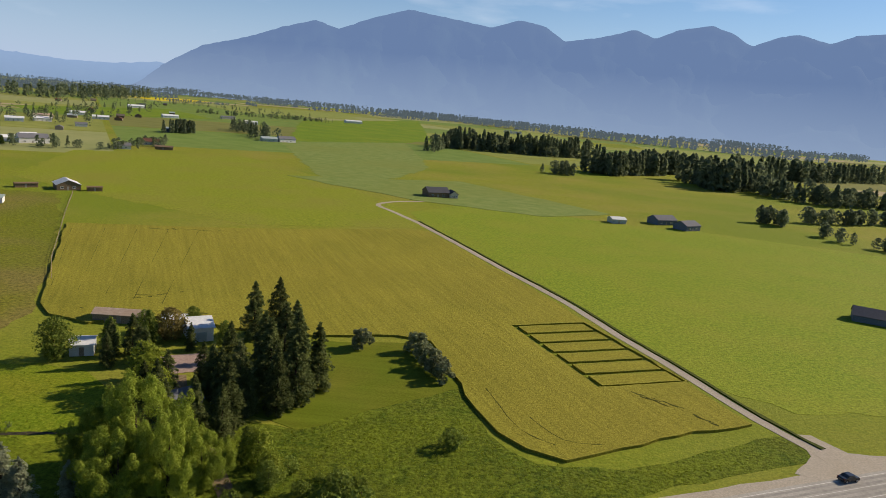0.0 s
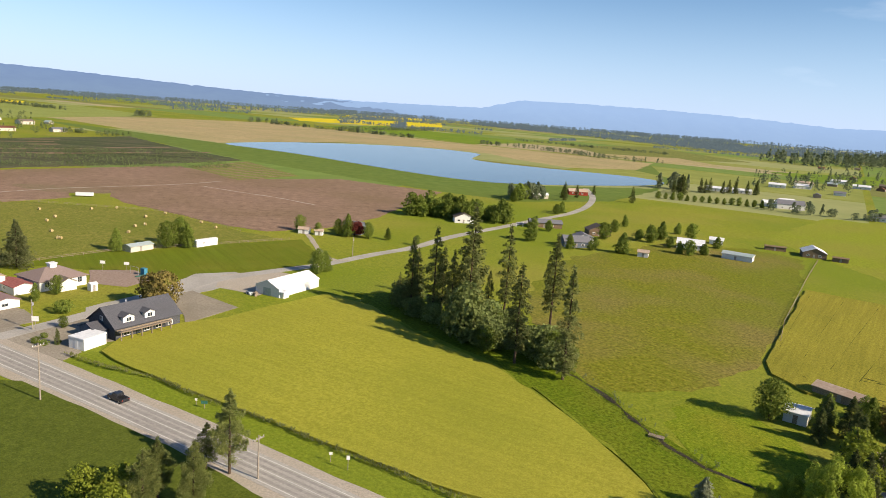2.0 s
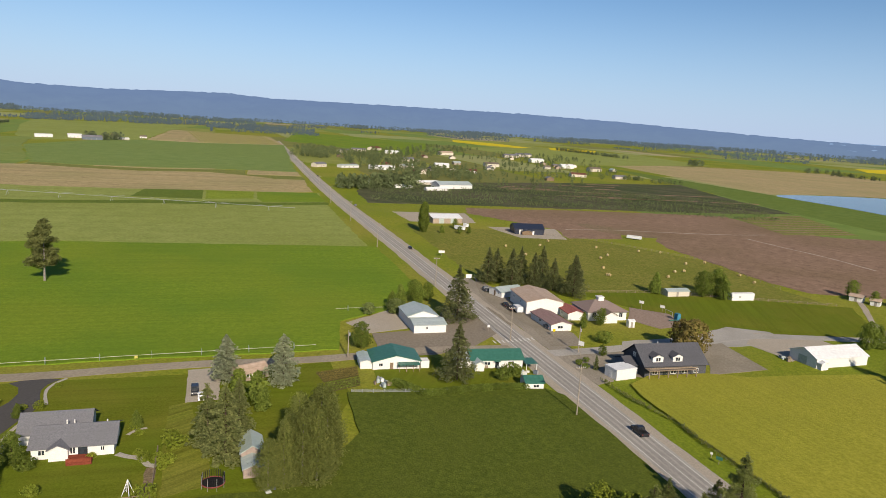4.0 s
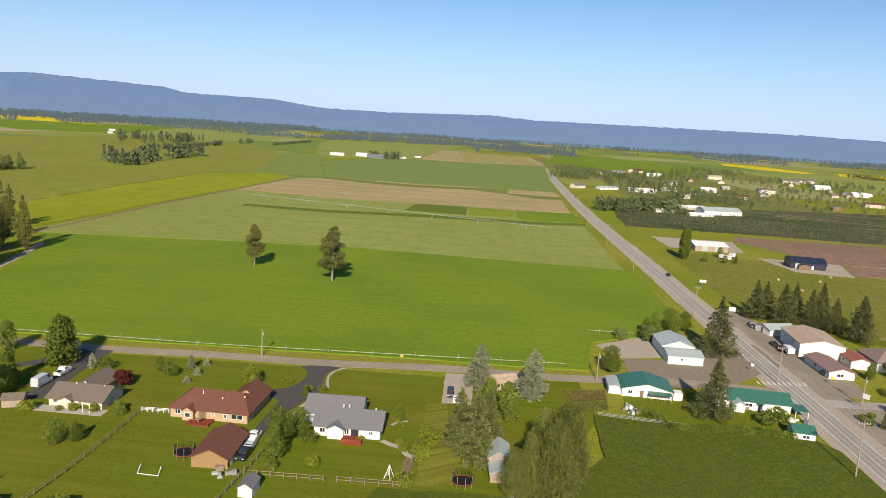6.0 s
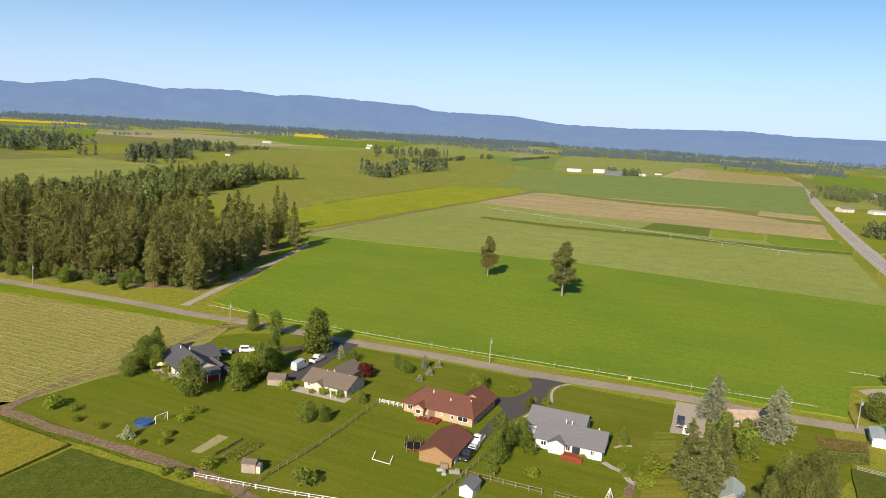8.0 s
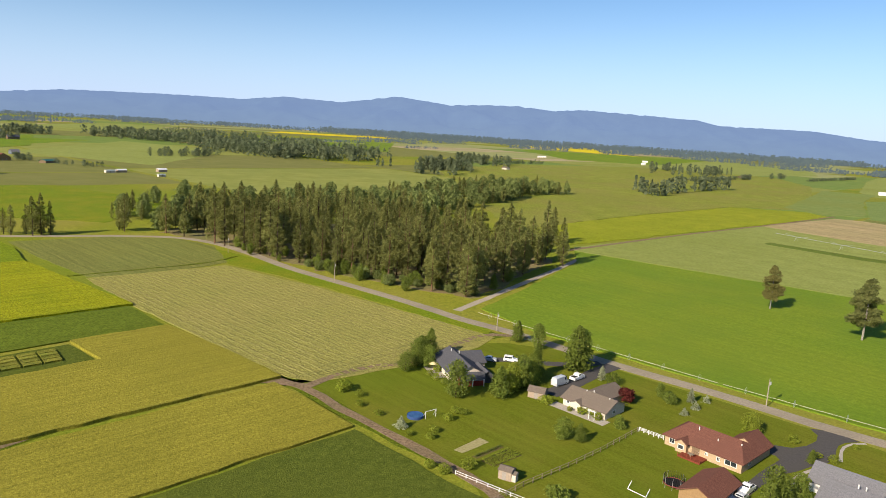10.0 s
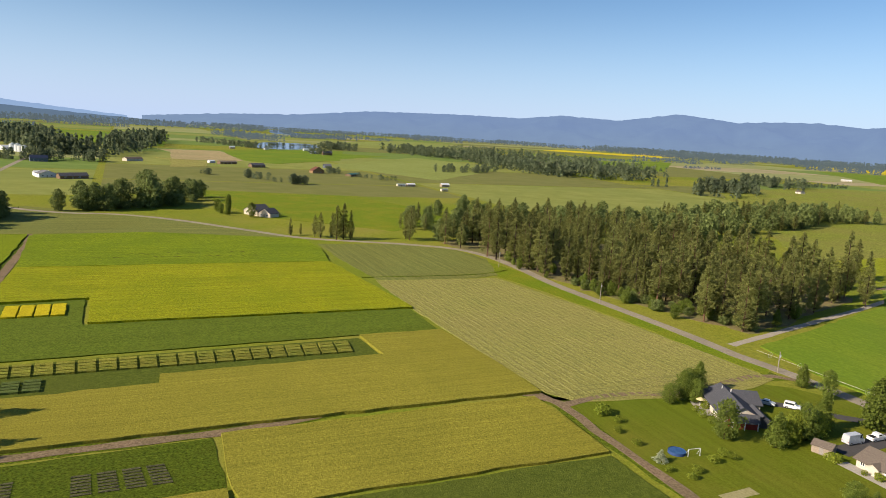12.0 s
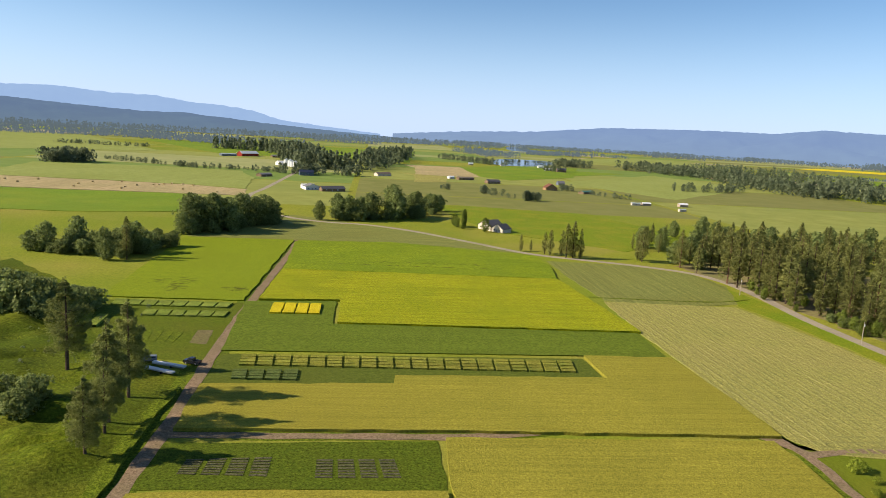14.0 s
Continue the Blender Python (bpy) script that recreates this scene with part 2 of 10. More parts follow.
REDWALL = surf("red_barn_siding", (0.194, 0.028, 0.02), (0.275, 0.049, 0.032), scale=2.5, bump=0.15, rough=0.7, depth=0.02)
SHINGLE_GREY = surf("grey_shingles", (0.121, 0.121, 0.134), (0.178, 0.178, 0.19), (0.146, 0.146, 0.154), scale=3.5, big=0.3, bump=0.4, depth=0.03, row=0.7, rowmix=0.05)
SHINGLE_DARK = surf("charcoal_shingles", (0.061, 0.062, 0.071), (0.097, 0.099, 0.112), (0.073, 0.073, 0.081), scale=3.5, big=0.3, bump=0.4, depth=0.03, row=0.7, rowmix=0.05)
SHINGLE_RED = surf("red_brown_shingles", (0.113, 0.05, 0.036), (0.17, 0.077, 0.057), (0.13, 0.061, 0.045), scale=3.5, big=0.3, bump=0.4, depth=0.03, row=0.7, rowmix=0.05)
SHINGLE_TAN = surf("taupe_shingles", (0.126, 0.101, 0.081), (0.174, 0.144, 0.117), (0.146, 0.12, 0.097), scale=3.5, big=0.3, bump=0.4, depth=0.03, row=0.7, rowmix=0.05)
METAL_GREEN = surf("green_metal_roof", (0.028, 0.109, 0.077), (0.045, 0.142, 0.105), scale=1.2, big=0.2, bump=0.2, rough=0.45, spec=0.4, row=0.5, rowmix=0.06)
METAL_PALE = surf("weathered_pale_metal", (0.292, 0.34, 0.34), (0.389, 0.429, 0.421), (0.292, 0.356, 0.308), scale=1.2, big=0.15, bump=0.2, rough=0.4, spec=0.5, row=0.5, rowmix=0.12)
METAL_WHITE = surf("white_metal_roof", (0.551, 0.559, 0.567), (0.648, 0.656, 0.656), scale=1.2, big=0.2, bump=0.2, rough=0.45, row=0.5, rowmix=0.06)
METAL_TAN = surf("rusty_tan_metal", (0.34, 0.259, 0.194), (0.437, 0.34, 0.267), (0.365, 0.267, 0.194), scale=1, big=0.2, bump=0.2, rough=0.5, row=0.5, rowmix=0.1)
METAL_BLUE = surf("dark_blue_metal", (0.014, 0.018, 0.034), (0.024, 0.03, 0.05), scale=1, bump=0.15, rough=0.4, spec=0.5, row=0.5, rowmix=0.1)
DECK = surf("red_stained_deck", (0.162, 0.041, 0.024), (0.219, 0.061, 0.036), scale=3, bump=0.3, row=0.28, rowmix=0.2)
WOOD = surf("weathered_wood", (0.178, 0.138, 0.097), (0.292, 0.235, 0.178), scale=5, bump=0.4, depth=0.02, rough=0.85)
POLE = surf("grey_pole_wood", (0.211, 0.178, 0.138), (0.324, 0.283, 0.235), scale=5, bump=0.4, depth=0.02)
TRIM = surf("white_trim", (0.599, 0.591, 0.567), (0.664, 0.656, 0.64), scale=5, bump=0, rough=0.5)
BLACK = surf("black_rubber", (0.01, 0.01, 0.01), (0.024, 0.024, 0.024), scale=6, bump=0.1, rough=0.8)
STEEL = surf("galvanised_steel", (0.365, 0.373, 0.381), (0.486, 0.494, 0.502), scale=8, bump=0, rough=0.45, metal=0.6)
BARK = surf("bark", (0.049, 0.034, 0.024), (0.113, 0.081, 0.057), scale=4, bump=0.8, depth=0.06)
BARK_PALE = surf("pale_bark", (0.162, 0.146, 0.121), (0.292, 0.267, 0.227), scale=4, bump=0.6, depth=0.05)
PINE = surf("pine_needles", (0.179, 0.193, 0.058), (0.278, 0.286, 0.089), scale=0.7, bump=0, rough=0.85, vary=0.2, island=0.25, soft=0.45)
PINE_OPEN = surf("open_grown_pine_needles", (0.139, 0.161, 0.046), (0.214, 0.234, 0.070), scale=0.7, bump=0, rough=0.75, vary=0.2, island=0.22, soft=0.38)
PINE_DARK = surf("dark_pine_needles", (0.098, 0.113, 0.037), (0.162, 0.177, 0.057), scale=0.7, bump=0, rough=0.85, vary=0.18, island=0.25, soft=0.24)
FIR = surf("fir_needles", (0.08, 0.1, 0.03), (0.135, 0.155, 0.05), scale=0.7, bump=0, rough=0.75, vary=0.25, island=0.22, soft=0.3)
SPRUCE = surf("blue_spruce_needles", (0.225, 0.25, 0.15), (0.32, 0.345, 0.215), scale=0.7, bump=0, rough=0.75, vary=0.12, island=0.22, soft=0.35)
LEAF = surf("green_leaves", (0.119, 0.158, 0.025), (0.188, 0.232, 0.044), scale=0.6, bump=0, rough=0.6, vary=0.25, island=0.22, soft=0.4)
LEAF_OLIVE = surf("olive_leaves", (0.135, 0.15, 0.045), (0.205, 0.215, 0.075), scale=0.6, bump=0, rough=0.6, vary=0.12, island=0.22, soft=0.4)
LEAF_LIGHT = surf("yellow_green_leaves", (0.175, 0.22, 0.024), (0.26, 0.295, 0.04), scale=0.5, bump=0, rough=0.6, vary=0.15, island=0.22, soft=0.42)
LEAF_WILLOW = surf("willow_leaves", (0.183, 0.238, 0.027), (0.281, 0.329, 0.046), scale=0.5, bump=0, rough=0.6, vary=0.12, island=0.22, soft=0.42)
LEAF_DRY = surf("dry_olive_leaves", (0.145, 0.138, 0.043), (0.22, 0.205, 0.07), scale=0.6, bump=0, rough=0.6, island=0.22, soft=0.4)
BARK_RED = surf("reddish_pine_bark", (0.1, 0.058, 0.036), (0.19, 0.115, 0.072), scale=4, bump=0.8, depth=0.06)
DUFF = surf("needle_litter", (0.15, 0.115, 0.06), (0.22, 0.18, 0.085), (0.13, 0.15, 0.04), scale=0.6, big=0.05, bump=0.4)
LEAF_COTTON = surf("cottonwood_leaves", (0.137, 0.156, 0.037), (0.210, 0.228, 0.061), scale=0.6, bump=0, rough=0.6, vary=0.3, island=0.22, soft=0.4)
LEAF_RED = surf("maroon_leaves", (0.075, 0.018, 0.016), (0.12, 0.03, 0.025), scale=0.6, bump=0, rough=0.6, vary=0.2, island=0.22, soft=0.25)
LEAF_BROWN = surf("bronze_leaves", (0.15, 0.12, 0.035), (0.23, 0.185, 0.06), scale=0.6, bump=0, rough=0.6, vary=0.2, island=0.22, soft=0.35)
SAGE = surf("silvery_leaves", (0.16, 0.18, 0.085), (0.24, 0.255, 0.13), scale=0.6, bump=0, rough=0.65, vary=0.2, island=0.22, soft=0.35)
# Greyer than the near leaves, with distance haze mixed into the colour.
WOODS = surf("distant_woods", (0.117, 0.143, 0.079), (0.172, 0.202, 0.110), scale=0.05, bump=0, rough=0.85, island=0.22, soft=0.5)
TUFT = surf("grass_tussocks", (0.12, 0.16, 0.012), (0.19, 0.215, 0.022), scale=0.5, bump=0, rough=0.7, island=0.3, soft=0.4)
LEAF_GREY = surf("grey_green_leaves", (0.135, 0.171, 0.050), (0.207, 0.243, 0.081), scale=0.6, bump=0, rough=0.6, vary=0.2, island=0.22, soft=0.4)

# ---- helpers for building ----
def obj(name, verts, faces, material, parent=None, label="", smooth=False):
    me = bpy.data.meshes.new(name)
    me.from_pydata(verts, [], faces)
    me.materials.append(material)
    if smooth:
        me.shade_smooth()
    ob = new(name, me)
    ob.parent = parent
    if label:
        tagged(ob, label)
    return ob


def part(name, bm, material, parent, label=""):
    me = bpy.data.meshes.new(name)
    bm.to_mesh(me)
    bm.free()
    me.materials.append(material)
    ob = new(name, me)
    ob.parent = parent
    if label:
        tagged(ob, label)
    return ob


def root(name, x, y, turn=0.0, z=0.0):
    ob = new(name)
    ob.matrix_basis = pose(x, y, z, 0, 0, turn)
    return ob


def box(bm, x0, x1, y0, y1, z0, z1, bevel=0.0):
    m = Matrix.Translation(((x0 + x1) / 2, (y0 + y1) / 2, (z0 + z1) / 2)) @ Matrix.Diagonal((x1 - x0, y1 - y0, z1 - z0, 1))
    made = bmesh.ops.create_cube(bm, size=1, matrix=m)
    if bevel:
        edges = list({e for v in made["verts"] for e in v.link_edges})
        bmesh.ops.bevel(bm, geom=edges, offset=bevel, segments=2, affect="EDGES")
    return bm


def rod(bm, a, b, r0, r1=None, seg=8):
    a, b = Vector(a), Vector(b)
    turn = (b - a).to_track_quat("Z", "Y").to_matrix().to_4x4()
    m = Matrix.Translation((a + b) / 2) @ turn
    bmesh.ops.create_cone(bm, cap_ends=True, segments=seg, radius1=r0, radius2=r0 if r1 is None else r1, depth=(b - a).length, matrix=m)
    return bm


def wavy(points, step=5.0, amount=0.3, seed=0):
    """The outline with more corners, a little uneven as sown edges are."""
    rng = random.Random(seed)
    out = []
    for (x0, y0), (x1, y1) in zip(points, points[1:] + points[:1]):
        d = math.hypot(x1 - x0, y1 - y0)
        n = max(1, min(60, int(d / step)))
        for i in range(n):
            f = i / n
            a = amount if i else amount * 0.3
            out.append((x0 + (x1 - x0) * f + rng.uniform(-a, a), y0 + (y1 - y0) * f + rng.uniform(-a, a)))
    return out


def rounded(points, times=2):
    """Corner-cutting, for outlines that curve."""
    for _ in range(times):
        out = []
        for (x0, y0), (x1, y1) in zip(points, points[1:] + points[:1]):
            out += [(0.75 * x0 + 0.25 * x1, 0.75 * y0 + 0.25 * y1), (0.25 * x0 + 0.75 * x1, 0.25 * y0 + 0.75 * y1)]
        points = out
    return points


def slab(name, points, material, top, bottom=0.0, turn=0.0, holes=(), label="", category="field", kind="stuff", step=5.0, amount=0.3, group=""):
    """A sheet of crop or ground with upright edges; turn: the way its rows run, in degrees."""
    from mathutils.geometry import tessellate_polygon
    loops = [wavy(list(points), step, amount, len(points))] + [wavy(list(h), step, amount * 0.5, 3) for h in holes]
    c, s = math.cos(radians(-turn)), math.sin(radians(-turn))
    loops = [[(c * x - s * y, s * x + c * y) for x, y in lp] for lp in loops]
    tris = tessellate_polygon([[Vector((x, y, 0)) for x, y in lp] for lp in loops])
    flat = [q for lp in loops for q in lp]
    n = len(flat)
    verts = [(x, y, top) for x, y in flat] + [(x, y, bottom) for x, y in flat]
    faces = []
    for t in tris:
        (ax, ay), (bx, by), (cx, cy) = flat[t[0]], flat[t[1]], flat[t[2]]
        faces.append(tuple(t) if (bx - ax) * (cy - ay) - (by - ay) * (cx - ax) > 0 else tuple(reversed(t)))
    start = 0
    for lp in loops:
        k = len(lp)
        faces += [(start + i, start + (i + 1) % k, n + start + (i + 1) % k, n + start + i) for i in range(k)]
        start += k
    ob = obj(name, verts, faces, material)
    ob.matrix_basis = pose(0, 0, 0, 0, 0, turn)
    return tagged(ob, label, category, group, kind)


def smooth_line(points, step=6.0):
    """Points along a smooth curve through those given."""
    p = [Vector(q) for q in points]
    way = []
    for i in range(len(p)):
        a = (p[i] - p[i - 1]) if i else (p[1] - p[0])
        b = (p[i + 1] - p[i]) if i < len(p) - 1 else (p[-1] - p[-2])
        way.append((a / a.length ** 2 + b / b.length ** 2).normalized())
    out = []
    for i in range(len(p) - 1):
        d = (p[i + 1] - p[i]).length
        n = max(2, min(80, int(d / step)))
        for j in range(n):
            t = j / n
            q = p[i] * (2 * t ** 3 - 3 * t * t + 1) + way[i] * d * (t ** 3 - 2 * t * t + t) + p[i + 1] * (3 * t * t - 2 * t ** 3) + way[i + 1] * d * (t ** 3 - t * t)
            out.append((q.x, q.y))
    return out + [(p[-1].x, p[-1].y)]


def ribbon(name, points, width, material, z, label, category="road", kind="structure", shift=0.0, thick=0.06, ragged=0.0, seed=1, parent=None):
    """A road or strip along a curve, shifted sideways to its left by shift."""
    line = smooth_line(points) if len(points) > 2 else wavy_line(points)
    rng = random.Random(seed)
    verts, faces = [], []
    for i, (x, y) in enumerate(line):
        x0, y0 = line[max(0, i - 1)]
        x1, y1 = line[min(len(line) - 1, i + 1)]
        d = math.hypot(x1 - x0, y1 - y0)
        nx, ny = -(y1 - y0) / d, (x1 - x0) / d
        w0, w1 = shift - width / 2 + rng.uniform(-ragged, ragged), shift + width / 2 + rng.uniform(-ragged, ragged)
        verts += [(x + nx * w0, y + ny * w0, z), (x + nx * w1, y + ny * w1, z), (x + nx * w0, y + ny * w0, z - thick), (x + nx * w1, y + ny * w1, z - thick)]
    for i in range(len(line) - 1):
        k = 4 * i
        faces += [(k, k + 4, k + 5, k + 1), (k, k + 2, k + 6, k + 4), (k + 1, k + 5, k + 7, k + 3)]
    ob = obj(name, verts, faces, material, parent)
    return ob if parent else tagged(ob, label, category, "", kind)


def wavy_line(points, step=12.0):
    (x0, y0), (x1, y1) = points
    n = max(1, int(math.hypot(x1 - x0, y1 - y0) / step))
    return [(x0 + (x1 - x0) * i / n, y0 + (y1 - y0) * i / n) for i in range(n + 1)]


def along(p, q, f):
    return (p[0] + (q[0] - p[0]) * f, p[1] + (q[1] - p[1]) * f)


# ---- the valley floor ----
def valley_floor():
    rings = [0, 60, 120, 200, 300, 450, 650, 900, 1300, 1800, 2500, 3300, 4200, 4900]
    n = 96
    verts, faces = [(0, 0, 0)], []
    for r in rings[1:]:
        verts += [(r * math.cos(2 * math.pi * i / n), r * math.sin(2 * math.pi * i / n), 0) for i in range(n)]
    faces += [(0, 1 + i, 1 + (i + 1) % n) for i in range(n)]
    for k in range(len(rings) - 2):
        a, b = 1 + k * n, 1 + (k + 1) * n
        faces += [(a + i, b + i, b + (i + 1) % n, a + (i + 1) % n) for i in range(n)]
    return tagged(obj("ground", verts, faces, GRASS), "wide flat valley floor of yellow-green grass", "ground", "", "structure")


valley_floor()
ROW = 27.5   # the way the fields south of the houses are laid out
HWY = 25.5   # the way the highway runs

# broad patches of other grass
slab("pasture", [(-112, 118), (-140, 130), (-190, 160), (-235, 225), (-250, 310), (-225, 350), (-196, 352), (-158, 284), (-112, 190), (-104, 172), (-100, 140)], PASTURE, 0.03, label="dry brownish pasture beside the wheat field", category="pasture", amount=2)
slab("pasture", [(-190, 365), (-90, 318), (-10, 350), (-22, 400), (-60, 470), (-110, 545), (-190, 640), (-300, 560), (-250, 400)], surf("olive_pasture", (0.155, 0.192, 0.015), (0.22, 0.24, 0.023), (0.205, 0.195, 0.034), scale=0.45, big=0.02, bump=0.4, depth=0.4, grain=0.36, gscale=1), 0.03, label="olive pasture behind the wheat field", category="pasture", amount=2)
slab("meadow", [(-8, 345), (30, 270), (70, 165), (84, 152), (110, 157), (330, 240), (300, 380), (160, 425), (100, 430), (20, 465), (-20, 400)], surf("bright_meadow", (0.142, 0.196, 0.015), (0.203, 0.244, 0.022), (0.21, 0.222, 0.026), scale=0.5, big=0.03, bump=0.4, depth=0.4, grain=0.34, gscale=1.2), 0.03, label="bright green meadow beside the gravel lane", category="meadow", amount=1.5)
slab("crop_field", [(-205, 850), (-70, 1060), (-20, 690), (-62, 485), (-103, 545)], BLUEGREEN, 0.06, label="blue-green crop field beyond the pasture", amount=3)
slab("crop_field", [(-330, 1560), (-120, 2360), (-35, 1200), (-70, 1075), (-205, 870)], GREEN, 0.06, label="distant bright green crop field", amount=4)
slab("rough_ground", [(-70, 92), (-64, 108), (-40, 125), (-24, 122), (-4, 152), (8, 150), (12, 128), (20, 118), (36, 118), (74, 139), (79, 131), (40, 111), (-5, 87), (-40, 70)], ROUGH, 0.03, label="rough tussocky grass above the road bank", category="grass", amount=1)
slab("lawn", [(-24, 122), (-42, 130), (-50, 150), (-48, 168), (-30, 172), (-2, 176), (4, 158), (8, 150), (-4, 140)], LAWN, 0.05, label="mown green lawn of the farmstead", category="lawn", amount=0.8)

# a darker copy of the lush grass, the pines' shade painted into its colour
slab("meadow", [(-207, 99), (-166, 100.5), (-131, 106), (-88, 100.5), (-63, 90), (-56, 84), (-50, 96), (-62, 110), (-92, 114), (-120, 121), (-150, 126), (-186, 124), (-206, 118)], surf("shade_tinted_lush_grass", (0.074, 0.112, 0.006), (0.12, 0.155, 0.01), (0.14, 0.15, 0.014), scale=0.8, big=0.05, bump=0.5, depth=0.3, grain=0.42, gscale=1.3), 0.034, label="lush green grass below the tall pines", category="grass", amount=1.5)
slab("meadow", [(-96, 134), (-84, 142), (-73, 140), (-62, 130), (-58, 113), (-66, 108), (-81, 114), (-91, 119)], RICH, 0.04, label="lush green grass beside the farmstead", category="grass", amount=1.8)

# the wheat field behind the farmstead, with trial strips cut out of it
PLOT = [(22.1, 198.6), (39.2, 156.4), (63.3, 165.6), (45.2, 208.3)]
slab("wheat_field", [(-155, 283), (-116, 201), (-106, 180), (-99, 172), (-87, 168), (-77, 177), (-66, 179), (-54, 174), (-32, 174), (-10, 180), (-1, 178), (5, 157), (10, 138), (14, 128), (19, 122), (26, 119), (38, 126), (51, 134), (70, 143), (61, 170), (41, 224), (25, 264), (-8, 341), (-14, 341), (-95, 303)],
     WHEAT, 0.6, turn=113, holes=[PLOT], label="pale ripening wheat field with ragged edge", amount=0.6)
for i in range(6):
    a, b = i / 6 + 0.016, (i + 1) / 6 - 0.016
    west0, west1, east0, east1 = along(PLOT[0], PLOT[1], a), along(PLOT[0], PLOT[1], b), along(PLOT[3], PLOT[2], a), along(PLOT[3], PLOT[2], b)
    slab("trial_strip", [along(west0, east0, 0.07), along(west1, east1, 0.07), along(west1, east1, 0.95), along(west0, east0, 0.95)], WHEAT, 0.5, turn=22, label="narrow strip of wheat in a trial block", group="wheat trial strips", step=3, amount=0.15)

# the barley field beside the highway
slab("barley_field", [(-192, 36), (-193, 54), (-200, 69), (-206, 85), (-208, 91), (-191, 99), (-166, 98), (-146, 101), (-131, 104), (-111, 102), (-88, 98), (-74, 94), (-63, 88), (-50, 75), (-75, 70), (-81, 66), (-91, 59), (-106, 52), (-131, 39), (-144, 33), (-162, 24), (-176, 19), (-184, 24)],
     BARLEY, 0.6, turn=ROW, label="green-gold barley field beside the highway", amount=0.5)
# the dark crop between the highway and the houses
slab("dark_crop_field", [(-148, -49), (-155, -26), (-167, -5), (-163, 2), (-122, 23), (-95, 34), (-40, 56), (40, 88), (70, 20), (-30, -60), (-90, -70), (-104, -44), (-128, -40)],
     DARK, 0.5, turn=ROW, label="dark green crop beside the highway", amount=0.4)
# the big green field and those beyond it
slab("green_field", [(-90, -237), (-176, -318), (-194, -354), (-278, -233), (-337, -93), (-262, -56), (-226, -57), (-205, -69), (-178, -60.5), (-161, -91.5), (-128.5, -150), (-99, -203)],
     GREEN, 0.35, turn=ROW + 90, label="large flat bright green crop field", amount=0.5)
slab("pale_field", [(-195, -356), (-202, -368), (-263, -394), (-382, -447), (-436, -468), (-445, -441), (-455, -389), (-485, -324), (-514, -278), (-533, -237), (-552, -199), (-523, -189), (-334, -96), (-279, -234)],
     PALE, 0.2, turn=ROW + 90, label="pale green field under a pivot sprinkler", amount=0.6)
STRIP_DARK = surf("dark_strip_crop", (0.081, 0.118, 0.017), (0.117, 0.154, 0.024), (0.101, 0.132, 0.020), scale=0.3, big=0.03, bump=0.4, grain=0.25, gscale=1)
STRIP_LIME = surf("lime_strip_crop", (0.152, 0.202, 0.020), (0.200, 0.245, 0.028), (0.140, 0.180, 0.018), scale=0.3, big=0.03, bump=0.4, grain=0.25, gscale=1)
for points, material, words in [
        ([(-357, -382), (-378, -326), (-422, -264), (-453, -202), (-484, -168), (-496, -173), (-468, -208), (-437, -270), (-392, -331), (-368, -388)], STRIP_DARK, "dark green strip of young crop"),
        ([(-489, -317), (-510, -280), (-460, -254), (-443, -299)], STRIP_DARK, "dark green square of trial crop"),
        ([(-511, -278), (-526, -245), (-484, -226), (-461, -252)], STRIP_LIME, "lime green square of trial crop"),
        ([(-527, -243), (-550, -201), (-498, -176), (-470, -213), (-485, -224)], GREEN, "green square of trial crop"),
        ([(-450, -389), (-470, -352), (-452, -343), (-434, -380)], PALE, "pale green square of trial crop")]:
    slab("crop_strip", points, material, 0.26, turn=ROW + 90, label=words + " beside the stubble", amount=0.4)
slab("stubble_field", [(-442, -443), (-454, -389), (-484, -323), (-513, -277), (-532, -236), (-556, -206), (-600, -228), (-652, -250), (-641, -275), (-654, -316), (-657, -357), (-618, -405), (-604, -465), (-602, -515), (-584, -531), (-516, -504), (-437, -470)],
     STUBBLE, 0.25, turn=ROW + 90, label="tan stubble strip across the fields", amount=1)
slab("stubble_field", [(-712, -337), (-731, -288), (-688, -267), (-665, -316)], STUBBLE, 0.24, turn=ROW + 90, label="small tan stubble patch beside the highway", amount=0.8)
slab("grass_strip", [(-603, -516), (-606, -465), (-620, -407), (-660, -358), (-656, -317), (-643, -274), (-654, -250), (-684, -265), (-663, -317), (-708, -338), (-690, -366), (-650, -412), (-632, -465), (-624, -530)], HAY_OLD, 0.18, turn=ROW + 90, label="olive grass strip between stubble patches", amount=0.8)
slab("stubble_field", [(-634, -465), (-652, -413), (-694, -366), (-702, -370), (-662, -416), (-642, -468)], STUBBLE, 0.21, turn=ROW + 90, label="narrow tan stubble strip", amount=0.6)
slab("green_field", [(-628, -532), (-640, -466), (-700, -368), (-735, -290), (-749, -298), (-1309, -541), (-1187, -643), (-1155, -735), (-1090, -770), (-853, -727), (-640, -540)],
     surf("mid_green_crop", (0.135, 0.188, 0.05), (0.165, 0.216, 0.062), (0.15, 0.196, 0.052), scale=0.05, big=0.006, bump=0.2, grain=0.2, gscale=0.5), 0.15, turn=ROW + 90, label="distant green field beside the highway", amount=2)
slab("stubble_field", [(-1158, -737), (-1704, -1009), (-1669, -725), (-1312, -544), (-1190, -645)], STUBBLE, 0.3, turn=ROW, label="distant tan field with rows of cut straw", amount=2)
slab("green_field", [(-1160, -742), (-1704, -1013), (-2300, -1240), (-1809, -1500), (-1452, -1237), (-1030, -890), (-960, -800)], PALE, 0.12, turn=ROW, label="far pale green field beyond a farm", amount=2)

